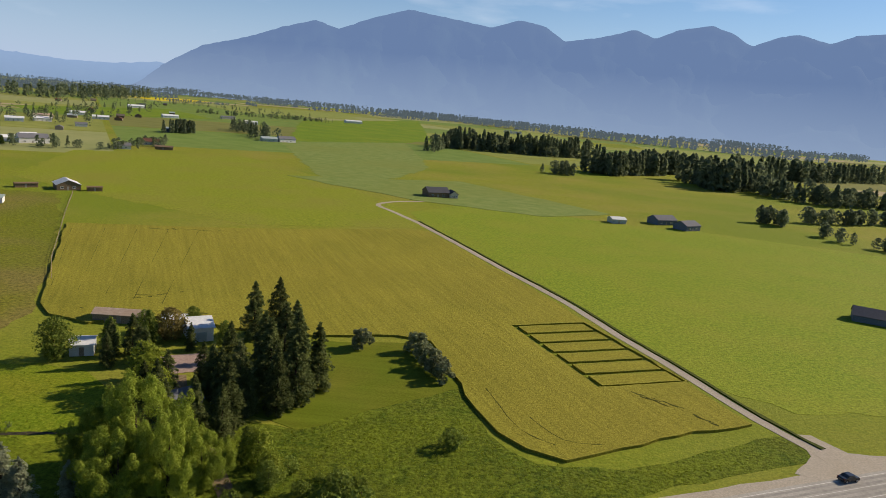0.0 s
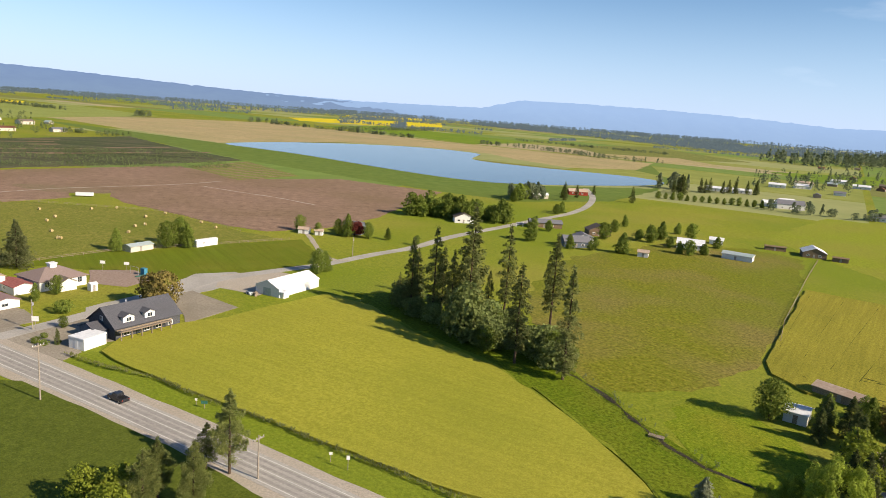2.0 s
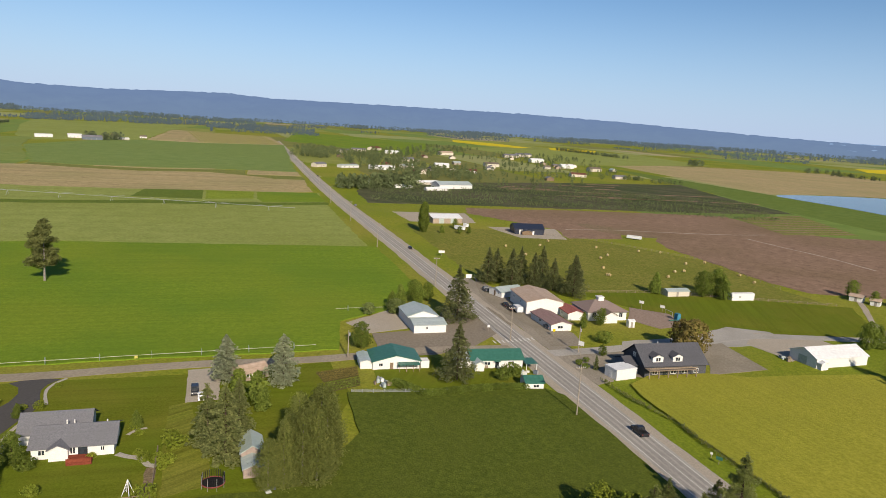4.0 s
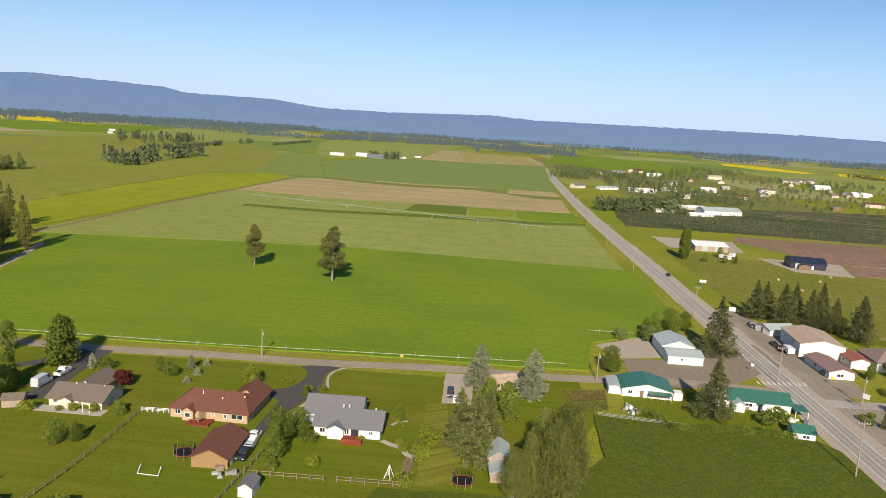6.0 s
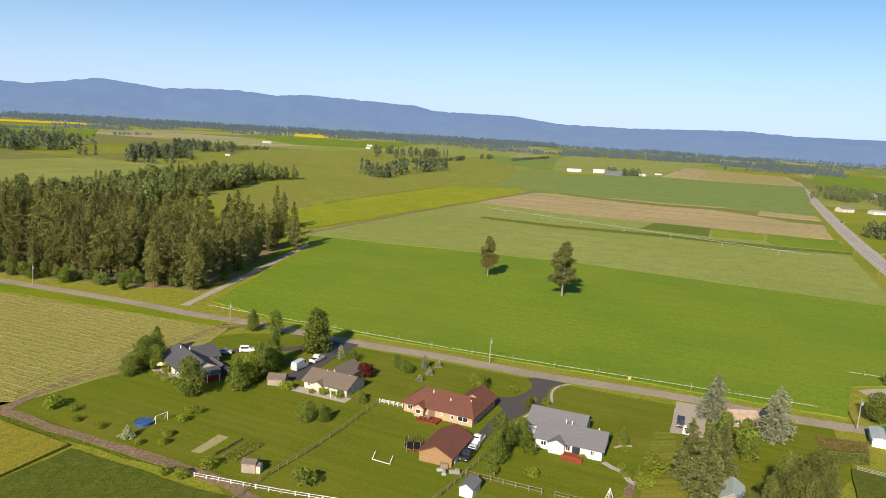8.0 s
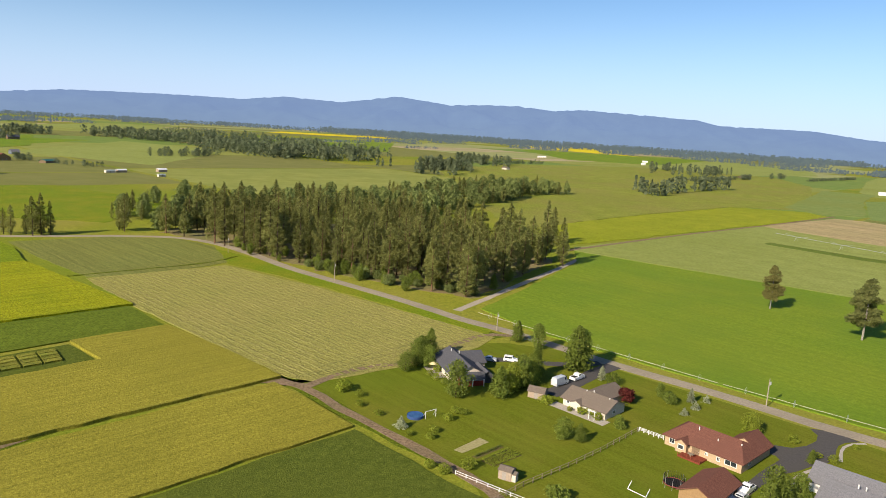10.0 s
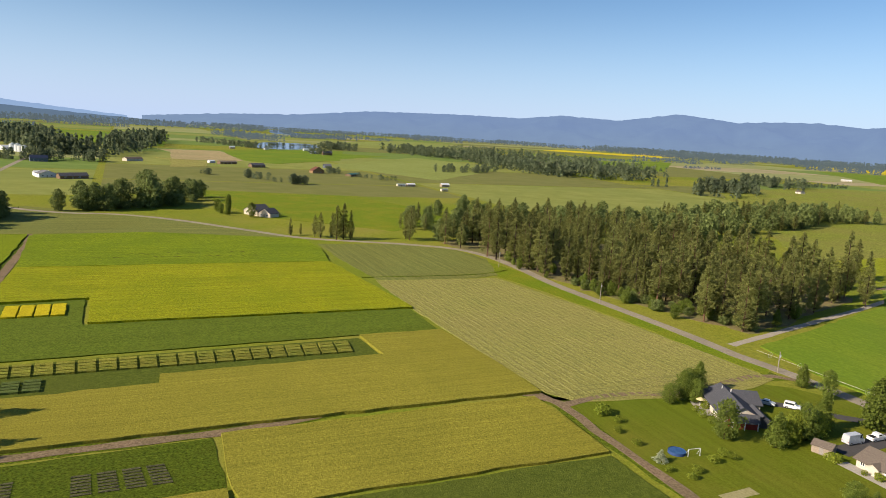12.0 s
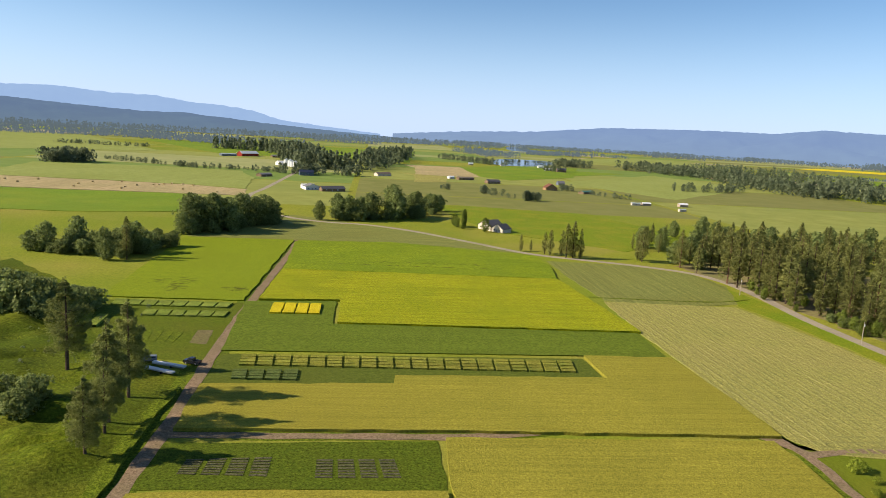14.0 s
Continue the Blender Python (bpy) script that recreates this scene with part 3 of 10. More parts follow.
# the fields south, laid out on one grid
slab("lower_wheat_field", [(59.2, -138), (-9, -173.5), (-18, -156), (-23, -144.5), (29, -118.5), (44, -110), (49.5, -117)], WHEAT, 0.6, turn=ROW, label="gold wheat field below the dirt track", amount=0.4)
slab("wheat_field", [(126, -137), (83.5, -162), (86, -168), (33, -197), (43, -214), (18, -227), (3, -203), (-11, -177), (60, -141.5), (113, -113.5)], WHEAT, 0.8, turn=ROW, label="gold wheat field above the dirt track", amount=0.4)
slab("canola_field", [(192, -269), (77, -327), (50, -285), (30, -253), (126, -205), (141, -233), (167, -217)], CANOLA, 0.9, turn=ROW, label="bright yellow canola field in flower", amount=0.4)
slab("dark_crop_strip", [(170, -213), (142, -232), (127, -204), (31, -252), (19, -228), (44, -215), (140, -162)], surf("soft_green_crop", (0.078, 0.112, 0.011), (0.112, 0.146, 0.015), (0.095, 0.124, 0.014), scale=0.7, big=0.05, bump=0.4, row=2.5, rowmix=0.08, grain=0.36, gscale=2), 0.35, turn=ROW, label="dark green crop strip round yellow plots", amount=0.3)
slab("plot_ground", [(138, -160), (43, -212.5), (34, -197.5), (86, -168.5), (83.5, -162.5), (126.5, -138)], DARK, 0.12, turn=ROW, label="dark grass alley round the trial plots", category="plot", amount=0.2)
slab("canola_field", [(231, -338), (187, -372), (103, -384), (88, -358), (77, -328), (192, -270)], CANOLA_GREEN, 0.8, turn=ROW, label="yellow-green canola field setting seed", amount=0.4)
slab("wheat_strip", [(101, -88.5), (83, -99.5), (66, -108.4), (50, -116.4), (46, -108), (60, -100), (97, -80)], WHEAT, 0.6, turn=ROW, label="edge of the next gold wheat strip", amount=0.3)
slab("plot_ground", [(111.5, -107.5), (60.3, -136.4), (50.5, -117.2), (66, -109.5), (83.4, -100.6), (102, -90)], surf("weedy_green", (0.046, 0.07, 0.006), (0.082, 0.108, 0.009), (0.068, 0.086, 0.008), scale=0.9, big=0.1, bump=0.5, grain=0.5, gscale=2), 0.1, turn=ROW, label="weedy green ground round trial plots", category="plot", amount=0.4)
slab("dark_crop_field", [(46, -108), (29, -117), (-23, -143), (-36, -116), (-46, -100), (-10, -40), (30, -55)], DARK, 0.4, turn=ROW, label="green crop below the wheat", amount=0.4)
slab("green_field", [(235, -343), (287, -312), (240, -230), (217, -190), (171, -213)], surf("lime_crop", (0.134, 0.182, 0.008), (0.182, 0.222, 0.012), (0.152, 0.188, 0.01), scale=0.8, big=0.03, bump=0.5, row=3, rowmix=0.05, grain=0.4, gscale=1.8), 0.5, turn=ROW, label="lime green crop beside the dirt track", amount=0.5)
slab("plot_ground", [(214, -187), (169, -211), (138, -152), (160, -143), (190, -160)], surf("plot_grass", (0.065, 0.093, 0.007), (0.097, 0.121, 0.01), (0.089, 0.101, 0.011), scale=0.7, big=0.08, bump=0.4, grain=0.45, gscale=2), 0.06, turn=ROW, label="grass round small trial plots", category="plot", amount=0.4)
slab("hay_field", [(50, -296), (-2, -319), (-36, -275), (-66, -228), (-81, -203), (-72, -194), (-46, -181), (-20, -173), (-13, -177), (4, -206), (29, -251)], HAY, 0.12, turn=118, label="mown hay field with pale swaths", amount=0.5)
slab("hay_field", [(94, -376), (52, -392), (20, -388), (2, -366), (-3, -326), (22, -305), (50, -298), (72, -334)], HAY_OLD, 0.1, turn=118, label="older hay field turning green again", amount=0.5)
slab("verge", [(-3, -322), (2, -360), (-14, -338), (-55, -268), (-84, -214), (-80, -206), (-38, -276)], RICH, 0.05, label="bright weedy road verge", category="grass", amount=0.8)
slab("hay_field", [(236, -346), (288, -316), (330, -360), (300, -440), (228, -430), (180, -420), (110, -392), (186, -377)], HAY_OLD, 0.07, turn=ROW, label="mown grass field below the county road", amount=0.5)

# cut straw lies in rows on the far tan field
for i in range(22):
    f = (i + 0.5) / 22
    ribbon("straw_row", [along((-1190, -650), (-1312, -550), f), along((-1690, -960), (-1664, -740), f)], 4.2, HAY, 0.36, "pale row of cut straw", "straw", "stuff", thick=0.05, ragged=0.8, seed=i)
# raked rows of hay on the mown field
def hay_swaths(area, turn, gap, wide):
    rng = random.Random(52)
    c, s = math.cos(radians(turn)), math.sin(radians(turn))
    flat = [(c * x + s * y, -s * x + c * y) for x, y in area]
    v = min(q[1] for q in flat) + gap * 0.6
    while v < max(q[1] for q in flat) - 1:
        cuts = []
        for (u0, v0), (u1, v1) in zip(flat, flat[1:] + flat[:1]):
            if (v0 > v) != (v1 > v):
                cuts.append(u0 + (u1 - u0) * (v - v0) / (v1 - v0))
        cuts.sort()
        for a, b in zip(cuts[::2], cuts[1::2]):
            n = max(2, int((b - a - 4) / 2.2))
            verts, faces = [], []
            for i in range(n + 1):
                u = a + 2 + (b - a - 4) * i / n
                w = wide * rng.uniform(0.55, 1.2)
                off = rng.uniform(-0.25, 0.25) + 0.5 * noise.noise((u * 0.03, v, 2.0))
                for k, z in ((-0.5, 0.1), (-0.2, 0.2), (0.2, 0.2), (0.5, 0.1)):
                    p, q = u, v + off + k * w
                    verts.append((c * p - s * q, s * p + c * q, z * (1 if z < 0.15 else rng.uniform(0.7, 1.2))))
            for i in range(n):
                for k in range(3):
                    m = 4 * i + k
                    faces.append((m, m + 4, m + 5, m + 1))
            tagged(obj("hay_swath", verts, faces, SWATH), "pale raked row of cut hay", "hay", "hay rows", "stuff")
        v += gap * rng.uniform(0.85, 1.15)


hay_swaths([(50, -296), (-2, -319), (-36, -275), (-66, -228), (-81, -203), (-72, -194), (-46, -181), (-20, -173), (-13, -177), (4, -206), (29, -251)], 118, 2.7, 1.25)
hay_swaths([(-13, -176), (-24, -158 - 16), (-72, -195.5), (-78, -203), (-60, -203), (-22, -186)], 27, 2.9, 1.4)

# the garden lots along the county road
slab("lawn", [(-10, -171), (-20, -166), (-40, -117), (-36, -60), (-90, -64), (-100, -44), (-148, -48), (-168, -60), (-150, -86), (-104, -171), (-99, -186), (-83, -197), (-62, -200), (-40, -181)], LAWN, 0.05, turn=115, label="wide mown lawns of the house lots", category="lawn", amount=0.4)
slab("lawn", [(-129.2, -83.5), (-132.6, -80.5), (-119.3, -71.2), (-110.0, -63.8), (-101.1, -59.1), (-95.1, -64.9), (-111.2, -74.4)], surf("pale_mown_lawn", (0.125, 0.142, 0.017), (0.168, 0.178, 0.024), (0.18, 0.17, 0.032), scale=1.6, big=0.07, bump=0.3, depth=0.1, row=1.2, rowmix=0.3, grain=0.2, gscale=2.6), 0.07, turn=150, label="pale freshly mown strip of lawn", category="lawn", amount=0.25, step=2)
slab("lawn", [(-277, 4), (-291, 37), (-299, 118), (-257, 111), (-237, 68), (-244, 44), (-262, 26)], LAWN, 0.05, label="green school playing field", category="lawn", amount=0.6)
slab("lawn", [(-165, -47), (-150, -40), (-156, -24), (-168, -5), (-180, -10), (-176, -24), (-183, -38)], LAWN, 0.05, label="small green back gardens", category="lawn", amount=0.3)

# west side: hay stubble with bales, brown soil, nursery, lake shore
slab("hay_field", [(-426, -99), (-300, -41), (-276, 0), (-290, 36), (-300, 110), (-323, 97), (-383, 75), (-422, 16), (-430, -40)], surf("short_hay_stubble", (0.131, 0.141, 0.022), (0.193, 0.182, 0.040), (0.121, 0.141, 0.020), scale=0.3, big=0.03, bump=0.4, grain=0.3, gscale=0.9), 0.04, label="short hay stubble dotted with bales", amount=0.6)
slab("soil_field", [(-534, -75), (-540, -52), (-570, 5), (-620, 134), (-582, 145), (-530, 183), (-536, 244), (-502, 264), (-456, 294), (-425, 262), (-394, 228), (-350, 183), (-326, 144), (-321, 109), (-342, 94), (-387, 74), (-418, 60), (-440, 57), (-459, 60), (-479, 46), (-462, 37), (-437, 37), (-421, 4), (-455, -4), (-500, -68)],
     SOIL, 0.08, turn=70, label="bare brown tilled soil field", amount=1)
slab("pale_soil", rounded([(-499, 5), (-489, 35), (-457, 70), (-450, 47), (-463, 22)]), DIRT, 0.092, label="pale dry patch of worn soil", amount=2)
slab("sown_rows", [(-612, 142), (-674, 210), (-553, 216), (-523, 155)], HAY_OLD, 0.14, turn=70, label="thin green rows sown in brown soil", amount=1)
for i in range(11):
    f = (i + 0.5) / 11
    ribbon("bare_alley", [along((-612, 143), (-524, 156), f), along((-672, 209), (-555, 215), f)], 2.0, SOIL, 0.2, "bare brown alley between sown rows", "soil", "stuff", thick=0.05, ragged=0.5, seed=i)
slab("nursery_field", [(-515, -147), (-587, -178), (-640, -190), (-738, -132), (-862, 5), (-971, 153), (-800, 178), (-684, 209), (-640, 139), (-581, 5), (-549, -77)], NURSERY, 0.3, turn=66, label="dark nursery rows with bare alleys", amount=1.5)
slab("reed_shore", [(-1356, 50), (-1150, 142), (-912, 250), (-773, 307), (-550, 362), (-500, 420), (-480, 560), (-560, 700), (-700, 760), (-800, 800), (-760, 880), (-640, 760), (-470, 560), (-400, 420), (-405, 330), (-456, 297), (-560, 256), (-685, 213), (-975, 150)], REED, 0.03, label="green reedy shore round the lake", category="shore", amount=1.5)
slab("stubble_field", [(-1427, 55), (-1358, 105), (-1072, 197), (-918, 250), (-960, 300), (-1000, 390), (-1030, 476), (-1000, 600), (-900, 660), (-800, 640), (-690, 640), (-680, 760), (-800, 930), (-1184, 765), (-1680, 574), (-1600, 289)], STUBBLE, 0.06, turn=40, label="wide tan field beyond the lake", amount=3)


def lake(name, points, label):
    m = bpy.data.materials.get("lake_water")
    if not m:
        m = surf("lake_water", (0.016, 0.032, 0.049), (0.024, 0.045, 0.065), scale=0.05, rough=0.12, bump=0.08, depth=0.05, spec=0.5)
        m.node_tree.nodes["Principled BSDF"].inputs["IOR"].default_value = 1.33
    slab(name, rounded(points), m, 0.12, label=label, category="lake", kind="structure", step=20, amount=0.6)


lake("lake", [(-908, 243), (-955, 310), (-985, 375), (-1005, 476), (-985, 598), (-890, 645), (-840, 600), (-765, 532), (-686, 575), (-633, 622), (-580, 660), (-520, 640), (-500, 560), (-505, 410), (-545, 364), (-650, 333), (-773, 306), (-850, 272)], "pale blue lake reflecting the sky")
lake("pond", [(392, -1600), (421, -1495), (467, -1472), (502, -1533), (552, -1672), (590, -1902), (466, -1930), (405, -1755)], "distant pond among trees")
lake("pond", [(735, -2950), (786, -2830), (885, -2900), (1150, -3800), (1000, -3700), (898, -3330), (758, -3150)], "far pond glinting in the valley")

# far patchwork of fields
FAR = []


def far_field(*what):
    """One field of the far patchwork: material, words, outline."""
    FAR.append(what)


far_field(CANOLA_FAR, "far strip of yellow canola", [(-820, 2000), (-980, 2100), (-930, 2450), (-800, 2350)])
far_field(PALE, "far pale green field", [(240, -1050), (150, -1500), (-40, -1300), (60, -900)])
far_field(GREEN, "far green field", [(300, -1090), (200, -1480), (420, -1420), (500, -1120)])
far_field(RICH, "grassy meadow", [(160, -470), (60, -440), (20, -540), (120, -640), (260, -600)])
far_field(GREEN, "far green field", [(-1660, 700), (-1140, 800), (-1300, 1100), (-1900, 1000)])
far_field(PALE, "far pale green field", [(-1300, 20), (-1700, 330), (-2200, 200), (-1900, -300)])
far_field(GREEN, "far green field", [(-1250, -280), (-1900, -350), (-2300, -900), (-1500, -620)])
far_field(HAY_OLD, "far olive field", [(-900, 950), (-1250, 1150), (-1400, 1600), (-900, 1350)])
far_field(STUBBLE, "far tan field", [(-1000, 1000), (-820, 960), (-760, 1080), (-950, 1180)])
far_field(PALE, "far pale field", [(60, 1400), (20, 2100), (260, 2300), (330, 1500)])
far_field(PALE, "far pale field", [(400, 1250), (480, 1900), (900, 1900), (760, 1150)])
far_field(GREEN, "far green field", [(700, 900), (820, 1150), (1200, 1200), (1100, 850)])
far_field(BLUEGREEN, "far blue-green field", [(-120, 520), (10, 590), (110, 470), (60, 430), (-20, 450)])
far_field(GREEN, "far green field", [(-700, 1100), (-560, 1000), (-420, 1250), (-600, 1500)])
far_field(PALE, "far pale field", [(-500, 1650), (-700, 2000), (-400, 2600), (-250, 1900)])
far_field(GREEN, "far green field", [(900, -1100), (600, -1300), (900, -2000), (1500, -1500)])
far_field(PALE, "far pale field", [(1100, -800), (1000, -1050), (1700, -1500), (2000, -1100)])
far_field(GREEN, "far green field", [(-100, -1750), (-400, -1600), (-600, -2300), (-150, -2400)])
far_field(PALE, "far pale field", [(200, -2000), (-50, -2500), (300, -3000), (500, -2200)])
far_field(GREEN, "far green field", [(-900, -1650), (-1500, -1500), (-1900, -2200), (-1100, -2400)])
far_field(surf("olive_meadow", (0.16, 0.186, 0.024), (0.215, 0.228, 0.04), (0.15, 0.178, 0.022), scale=0.05, big=0.006, bump=0.3, d=(0.2, 0.19, 0.045), dbig=0.012, grain=0.35, gscale=0.5), "wide olive meadow", [(-180, -385), (-266, -478), (-363, -532), (-524, -612), (-600, -600), (-640, -640), (-790, -760), (-1020, -980), (-1180, -1240), (-960, -1420), (-560, -1290), (-330, -1010), (-230, -600)])
far_field(surf("golden_meadow", (0.19, 0.218, 0.012), (0.245, 0.26, 0.018), (0.17, 0.205, 0.012), scale=0.06, big=0.008, bump=0.3, grain=0.3, gscale=0.7), "golden-green meadow", [(-195, -372), (-263, -399), (-382, -452), (-516, -509), (-590, -541), (-598, -583), (-524, -610), (-363, -530), (-266, -476), (-210, -440)])
far_field(BLUEGREEN, "far blue-green field", [(-640, -545), (-853, -729), (-1020, -850), (-960, -900), (-780, -755), (-606, -620), (-600, -560)])
far_field(PALE, "far pale green field", [(-1000, -1420), (-1100, -1560), (-1900, -2300), (-1950, -1900), (-1480, -1400), (-1160, -1270)])
far_field(CANOLA_FAR, "far strip of yellow canola", [(-1304, -2920), (-1470, -3150), (-1891, -3458), (-1812, -3009), (-1577, -2559), (-1511, -2212), (-1422, -2442), (-1315, -2773)])
far_field(CANOLA_FAR, "far strip of yellow canola", [(-2511, -401), (-2407, -248), (-2191, -104), (-2085, -132), (-2138, -254), (-2276, -359)])
far_field(CANOLA_FAR, "far strip of yellow canola", [(-2311, -55), (-2285, 96), (-2096, 80), (-2098, -42)])
far_field(CANOLA_FAR, "far strip of yellow canola", [(-2201, 821), (-2385, 1101), (-2666, 1700), (-2112, 1350), (-1893, 952), (-1951, 760)])
far_field(CANOLA_FAR, "far strip of yellow canola", [(-3110, 1433), (-3607, 2297), (-3066, 1954), (-2756, 1293)])
far_field(CANOLA_FAR, "far strip of yellow canola", [(-240, -2900), (-330, -3200), (-900, -3200), (-700, -2900)])
far_field(STUBBLE, "pinkish tan field", [(569, -1208), (516, -1143), (444, -981), (377, -1000), (358, -1030), (480, -1269)])
far_field(HAY, "far straw-coloured field", [(471, -987), (435, -960), (380, -835), (352, -876), (387, -974)])
far_field(GREEN, "far green field", [(477, -1274), (462, -1408), (318, -1583), (249, -1205), (302, -1013), (356, -1036)])
far_field(STUBBLE, "long tan field dotted with bales", [(690, -470), (572, -530), (502, -562), (440, -569), (405, -522), (459, -488), (530, -441), (600, -400)])
far_field(GREEN, "bright green crop field", [(600, -396), (528, -437), (457, -485), (442, -488), (366, -395), (417, -343), (470, -310)])
far_field(PALE, "pale green field", [(820, -640), (700, -740), (606, -772), (524, -694), (446, -573), (504, -565), (573, -533), (692, -474)])
far_field(PALE, "far pale strip", [(-133, -2232), (-305, -2266), (-500, -2100), (-275, -2044), (-123, -2068)])
for i, (material, words, points) in enumerate(FAR):
    slab("far_field", points, material, 0.10 + 0.006 * i, turn=ROW + 90 * (i % 2), label=words + " on the valley floor", amount=2, step=15)

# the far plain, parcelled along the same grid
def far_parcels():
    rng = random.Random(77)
    # Paler than the near crops: the haze of distance is mixed into these colours.
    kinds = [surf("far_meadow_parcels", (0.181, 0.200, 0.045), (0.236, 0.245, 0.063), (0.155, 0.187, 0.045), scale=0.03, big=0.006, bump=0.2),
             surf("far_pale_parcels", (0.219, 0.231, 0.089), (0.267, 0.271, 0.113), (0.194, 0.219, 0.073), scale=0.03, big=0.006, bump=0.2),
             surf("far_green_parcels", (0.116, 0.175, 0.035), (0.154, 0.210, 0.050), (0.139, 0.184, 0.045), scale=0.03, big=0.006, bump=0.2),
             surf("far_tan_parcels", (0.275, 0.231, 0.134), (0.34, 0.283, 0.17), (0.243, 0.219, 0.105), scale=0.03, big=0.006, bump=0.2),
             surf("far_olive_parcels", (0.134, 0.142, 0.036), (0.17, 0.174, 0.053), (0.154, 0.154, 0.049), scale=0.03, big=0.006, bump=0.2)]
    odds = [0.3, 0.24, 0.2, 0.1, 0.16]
    c, s = math.cos(radians(ROW)), math.sin(radians(ROW))
    meshes = [([], []) for _ in kinds]
    u = -4200.0
    while u < 4200:
        wide = rng.uniform(220, 520)
        v = -4200.0
        while v < 4200:
            deep = rng.uniform(90, 300)
            x, y = c * (u + wide / 2) - s * (v + deep / 2), s * (u + wide / 2) + c * (v + deep / 2)
            k = rng.choices(range(5), odds)[0]
            if 640 < math.hypot(x, y) < 4300 and rng.random() < 0.8 and not (x > -100 and y > 0 and math.hypot(x, y) < 1000):
                verts, faces = meshes[k]
                z = 0.008 + 0.002 * k
                n = len(verts)
                verts += [(c * a - s * b, s * a + c * b, z) for a, b in ((u + 4, v + 3), (u + wide - 4, v + 3), (u + wide - 4, v + deep - 3), (u + 4, v + deep - 3))]
                faces.append((n, n + 1, n + 2, n + 3))
            v += deep
        u += wide
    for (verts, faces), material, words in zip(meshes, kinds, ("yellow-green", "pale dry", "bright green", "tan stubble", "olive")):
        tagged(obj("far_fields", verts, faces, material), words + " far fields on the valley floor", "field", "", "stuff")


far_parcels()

# ---- roads ----
U = Vector((math.cos(radians(HWY)), math.sin(radians(HWY))))
N = Vector((-U.y, U.x))


def hw(s, off):
    """A place s metres along the highway, off metres to the north of its base line."""
    return (U.x * s + N.x * off, U.y * s + N.y * off)


HIGHWAY = [(-1600, 70.5), (-1150, 68.0), (-750, 66.5), (-600, 67.2), (-500, 69.0), (-430, 71.3), (-340, 73.8), (-275, 75.2), (-171, 77.3), (-120, 78.3), (-77, 78.4), (0, 77.3), (95, 74.6), (136, 72.9), (420, 62)]


def lane_line(shift=0.0, first=-9999, last=9999):
    """The highway's middle line, shift metres to its north."""
    return [hw(s, off + shift) for s, off in HIGHWAY if first <= s <= last]


ribbon("highway_shoulder", lane_line(0.1), 12.6, GRAVEL, 0.06, "pale gravel shoulder of the highway", ragged=0.35)
ribbon("highway", lane_line(), 7.6, ASPHALT, 0.09, "worn grey two-lane highway with wheel tracks")
for off, wide in ((-2.95, 0.14), (2.95, 0.14), (0.0, 0.1)):
    ribbon("road_line", lane_line(off, -1160), wide, PAINT_LINE, 0.105, "faded painted line on the highway", "road marking", thick=0.01)
for i in range(10):
    a = along((-202.0, -19.6), (-209.4, -8.4), i / 9)
    b = (a[0] + 2.6 * U.x, a[1] + 2.6 * U.y)
    ribbon("crosswalk_bar", [a, b], 0.5, PAINT_LINE, 0.112, "white bar of the crosswalk", "road marking", thick=0.01)
COUNTY = [(-197, -14), (-188, -34), (-167.3, -66), (-155.6, -89.5), (-133, -126), (-122.8, -146), (-107.3, -172), (-88.3, -209), (-77.5, -225.5), (-70, -241), (-48.5, -279), (-30.5, -310), (-9.5, -356), (2, -375), (18, -390), (46, -394.5), (70, -393.5), (104, -392), (150, -409), (210, -430), (237, -432), (262, -424), (300, -428), (345, -455), (396, -512), (440, -600), (541, -801), (640, -1000)]
ribbon("county_road", COUNTY, 5.0, surf("county_road_surface", (0.237, 0.204, 0.153), (0.324, 0.279, 0.210), (0.210, 0.179, 0.136), scale=1.6, big=0.08, bump=0.3, depth=0.03, row=1.7, rowmix=0.06), 0.085, "narrow pale county road", ragged=0.12)
ribbon("field_lane", [(-80, -236), (-98, -252), (-130, -281), (-161, -309), (-185, -332)], 3.0, GRAVEL, 0.08, "pale dirt lane beside the woods", ragged=0.2)
ribbon("field_lane", [(-190, -356), (-300, -410), (-480, -490), (-600, -547)], 3.2, DIRT, 0.26, "thin dirt lane between fields", ragged=0.2)
VERGE = surf("track_verge", (0.06, 0.09, 0.006), (0.112, 0.142, 0.01), (0.09, 0.112, 0.01), scale=0.9, big=0.12, bump=0.6, depth=0.3, grain=0.45, gscale=1.8)
for pts, wide in (([(240, -345), (232, -333), (199, -270), (166, -208), (137, -152), (116.5, -110), (102, -83), (86, -52)], 8.5), ([(114, -112), (60, -140), (-9, -176), (-18, -171)], 5.5), ([(-9, -177), (-16, -170), (-23, -156), (-33, -136), (-43, -113), (-46, -88)], 6.0), ([(-14, -171), (-30, -181), (-46, -186), (-62, -196), (-84, -207)], 7.0)):
    ribbon("verge", pts, wide, VERGE, 0.045, "rough green verge beside the dirt track", "grass", "stuff", thick=0.04, ragged=0.8, seed=7)
ribbon("dirt_track", [(236, -345), (230.5, -337), (199, -277), (170, -217.5), (134.5, -148.8), (117.2, -117.3), (102.2, -87.3), (88, -58)], 3.4, DIRT, 0.13, "brown dirt track between trial fields", ragged=0.3)
ribbon("dirt_track", [(114, -110.5), (60, -139), (-9, -175), (-17, -170)], 3.0, DIRT, 0.115, "brown dirt track below the wheat", ragged=0.3)
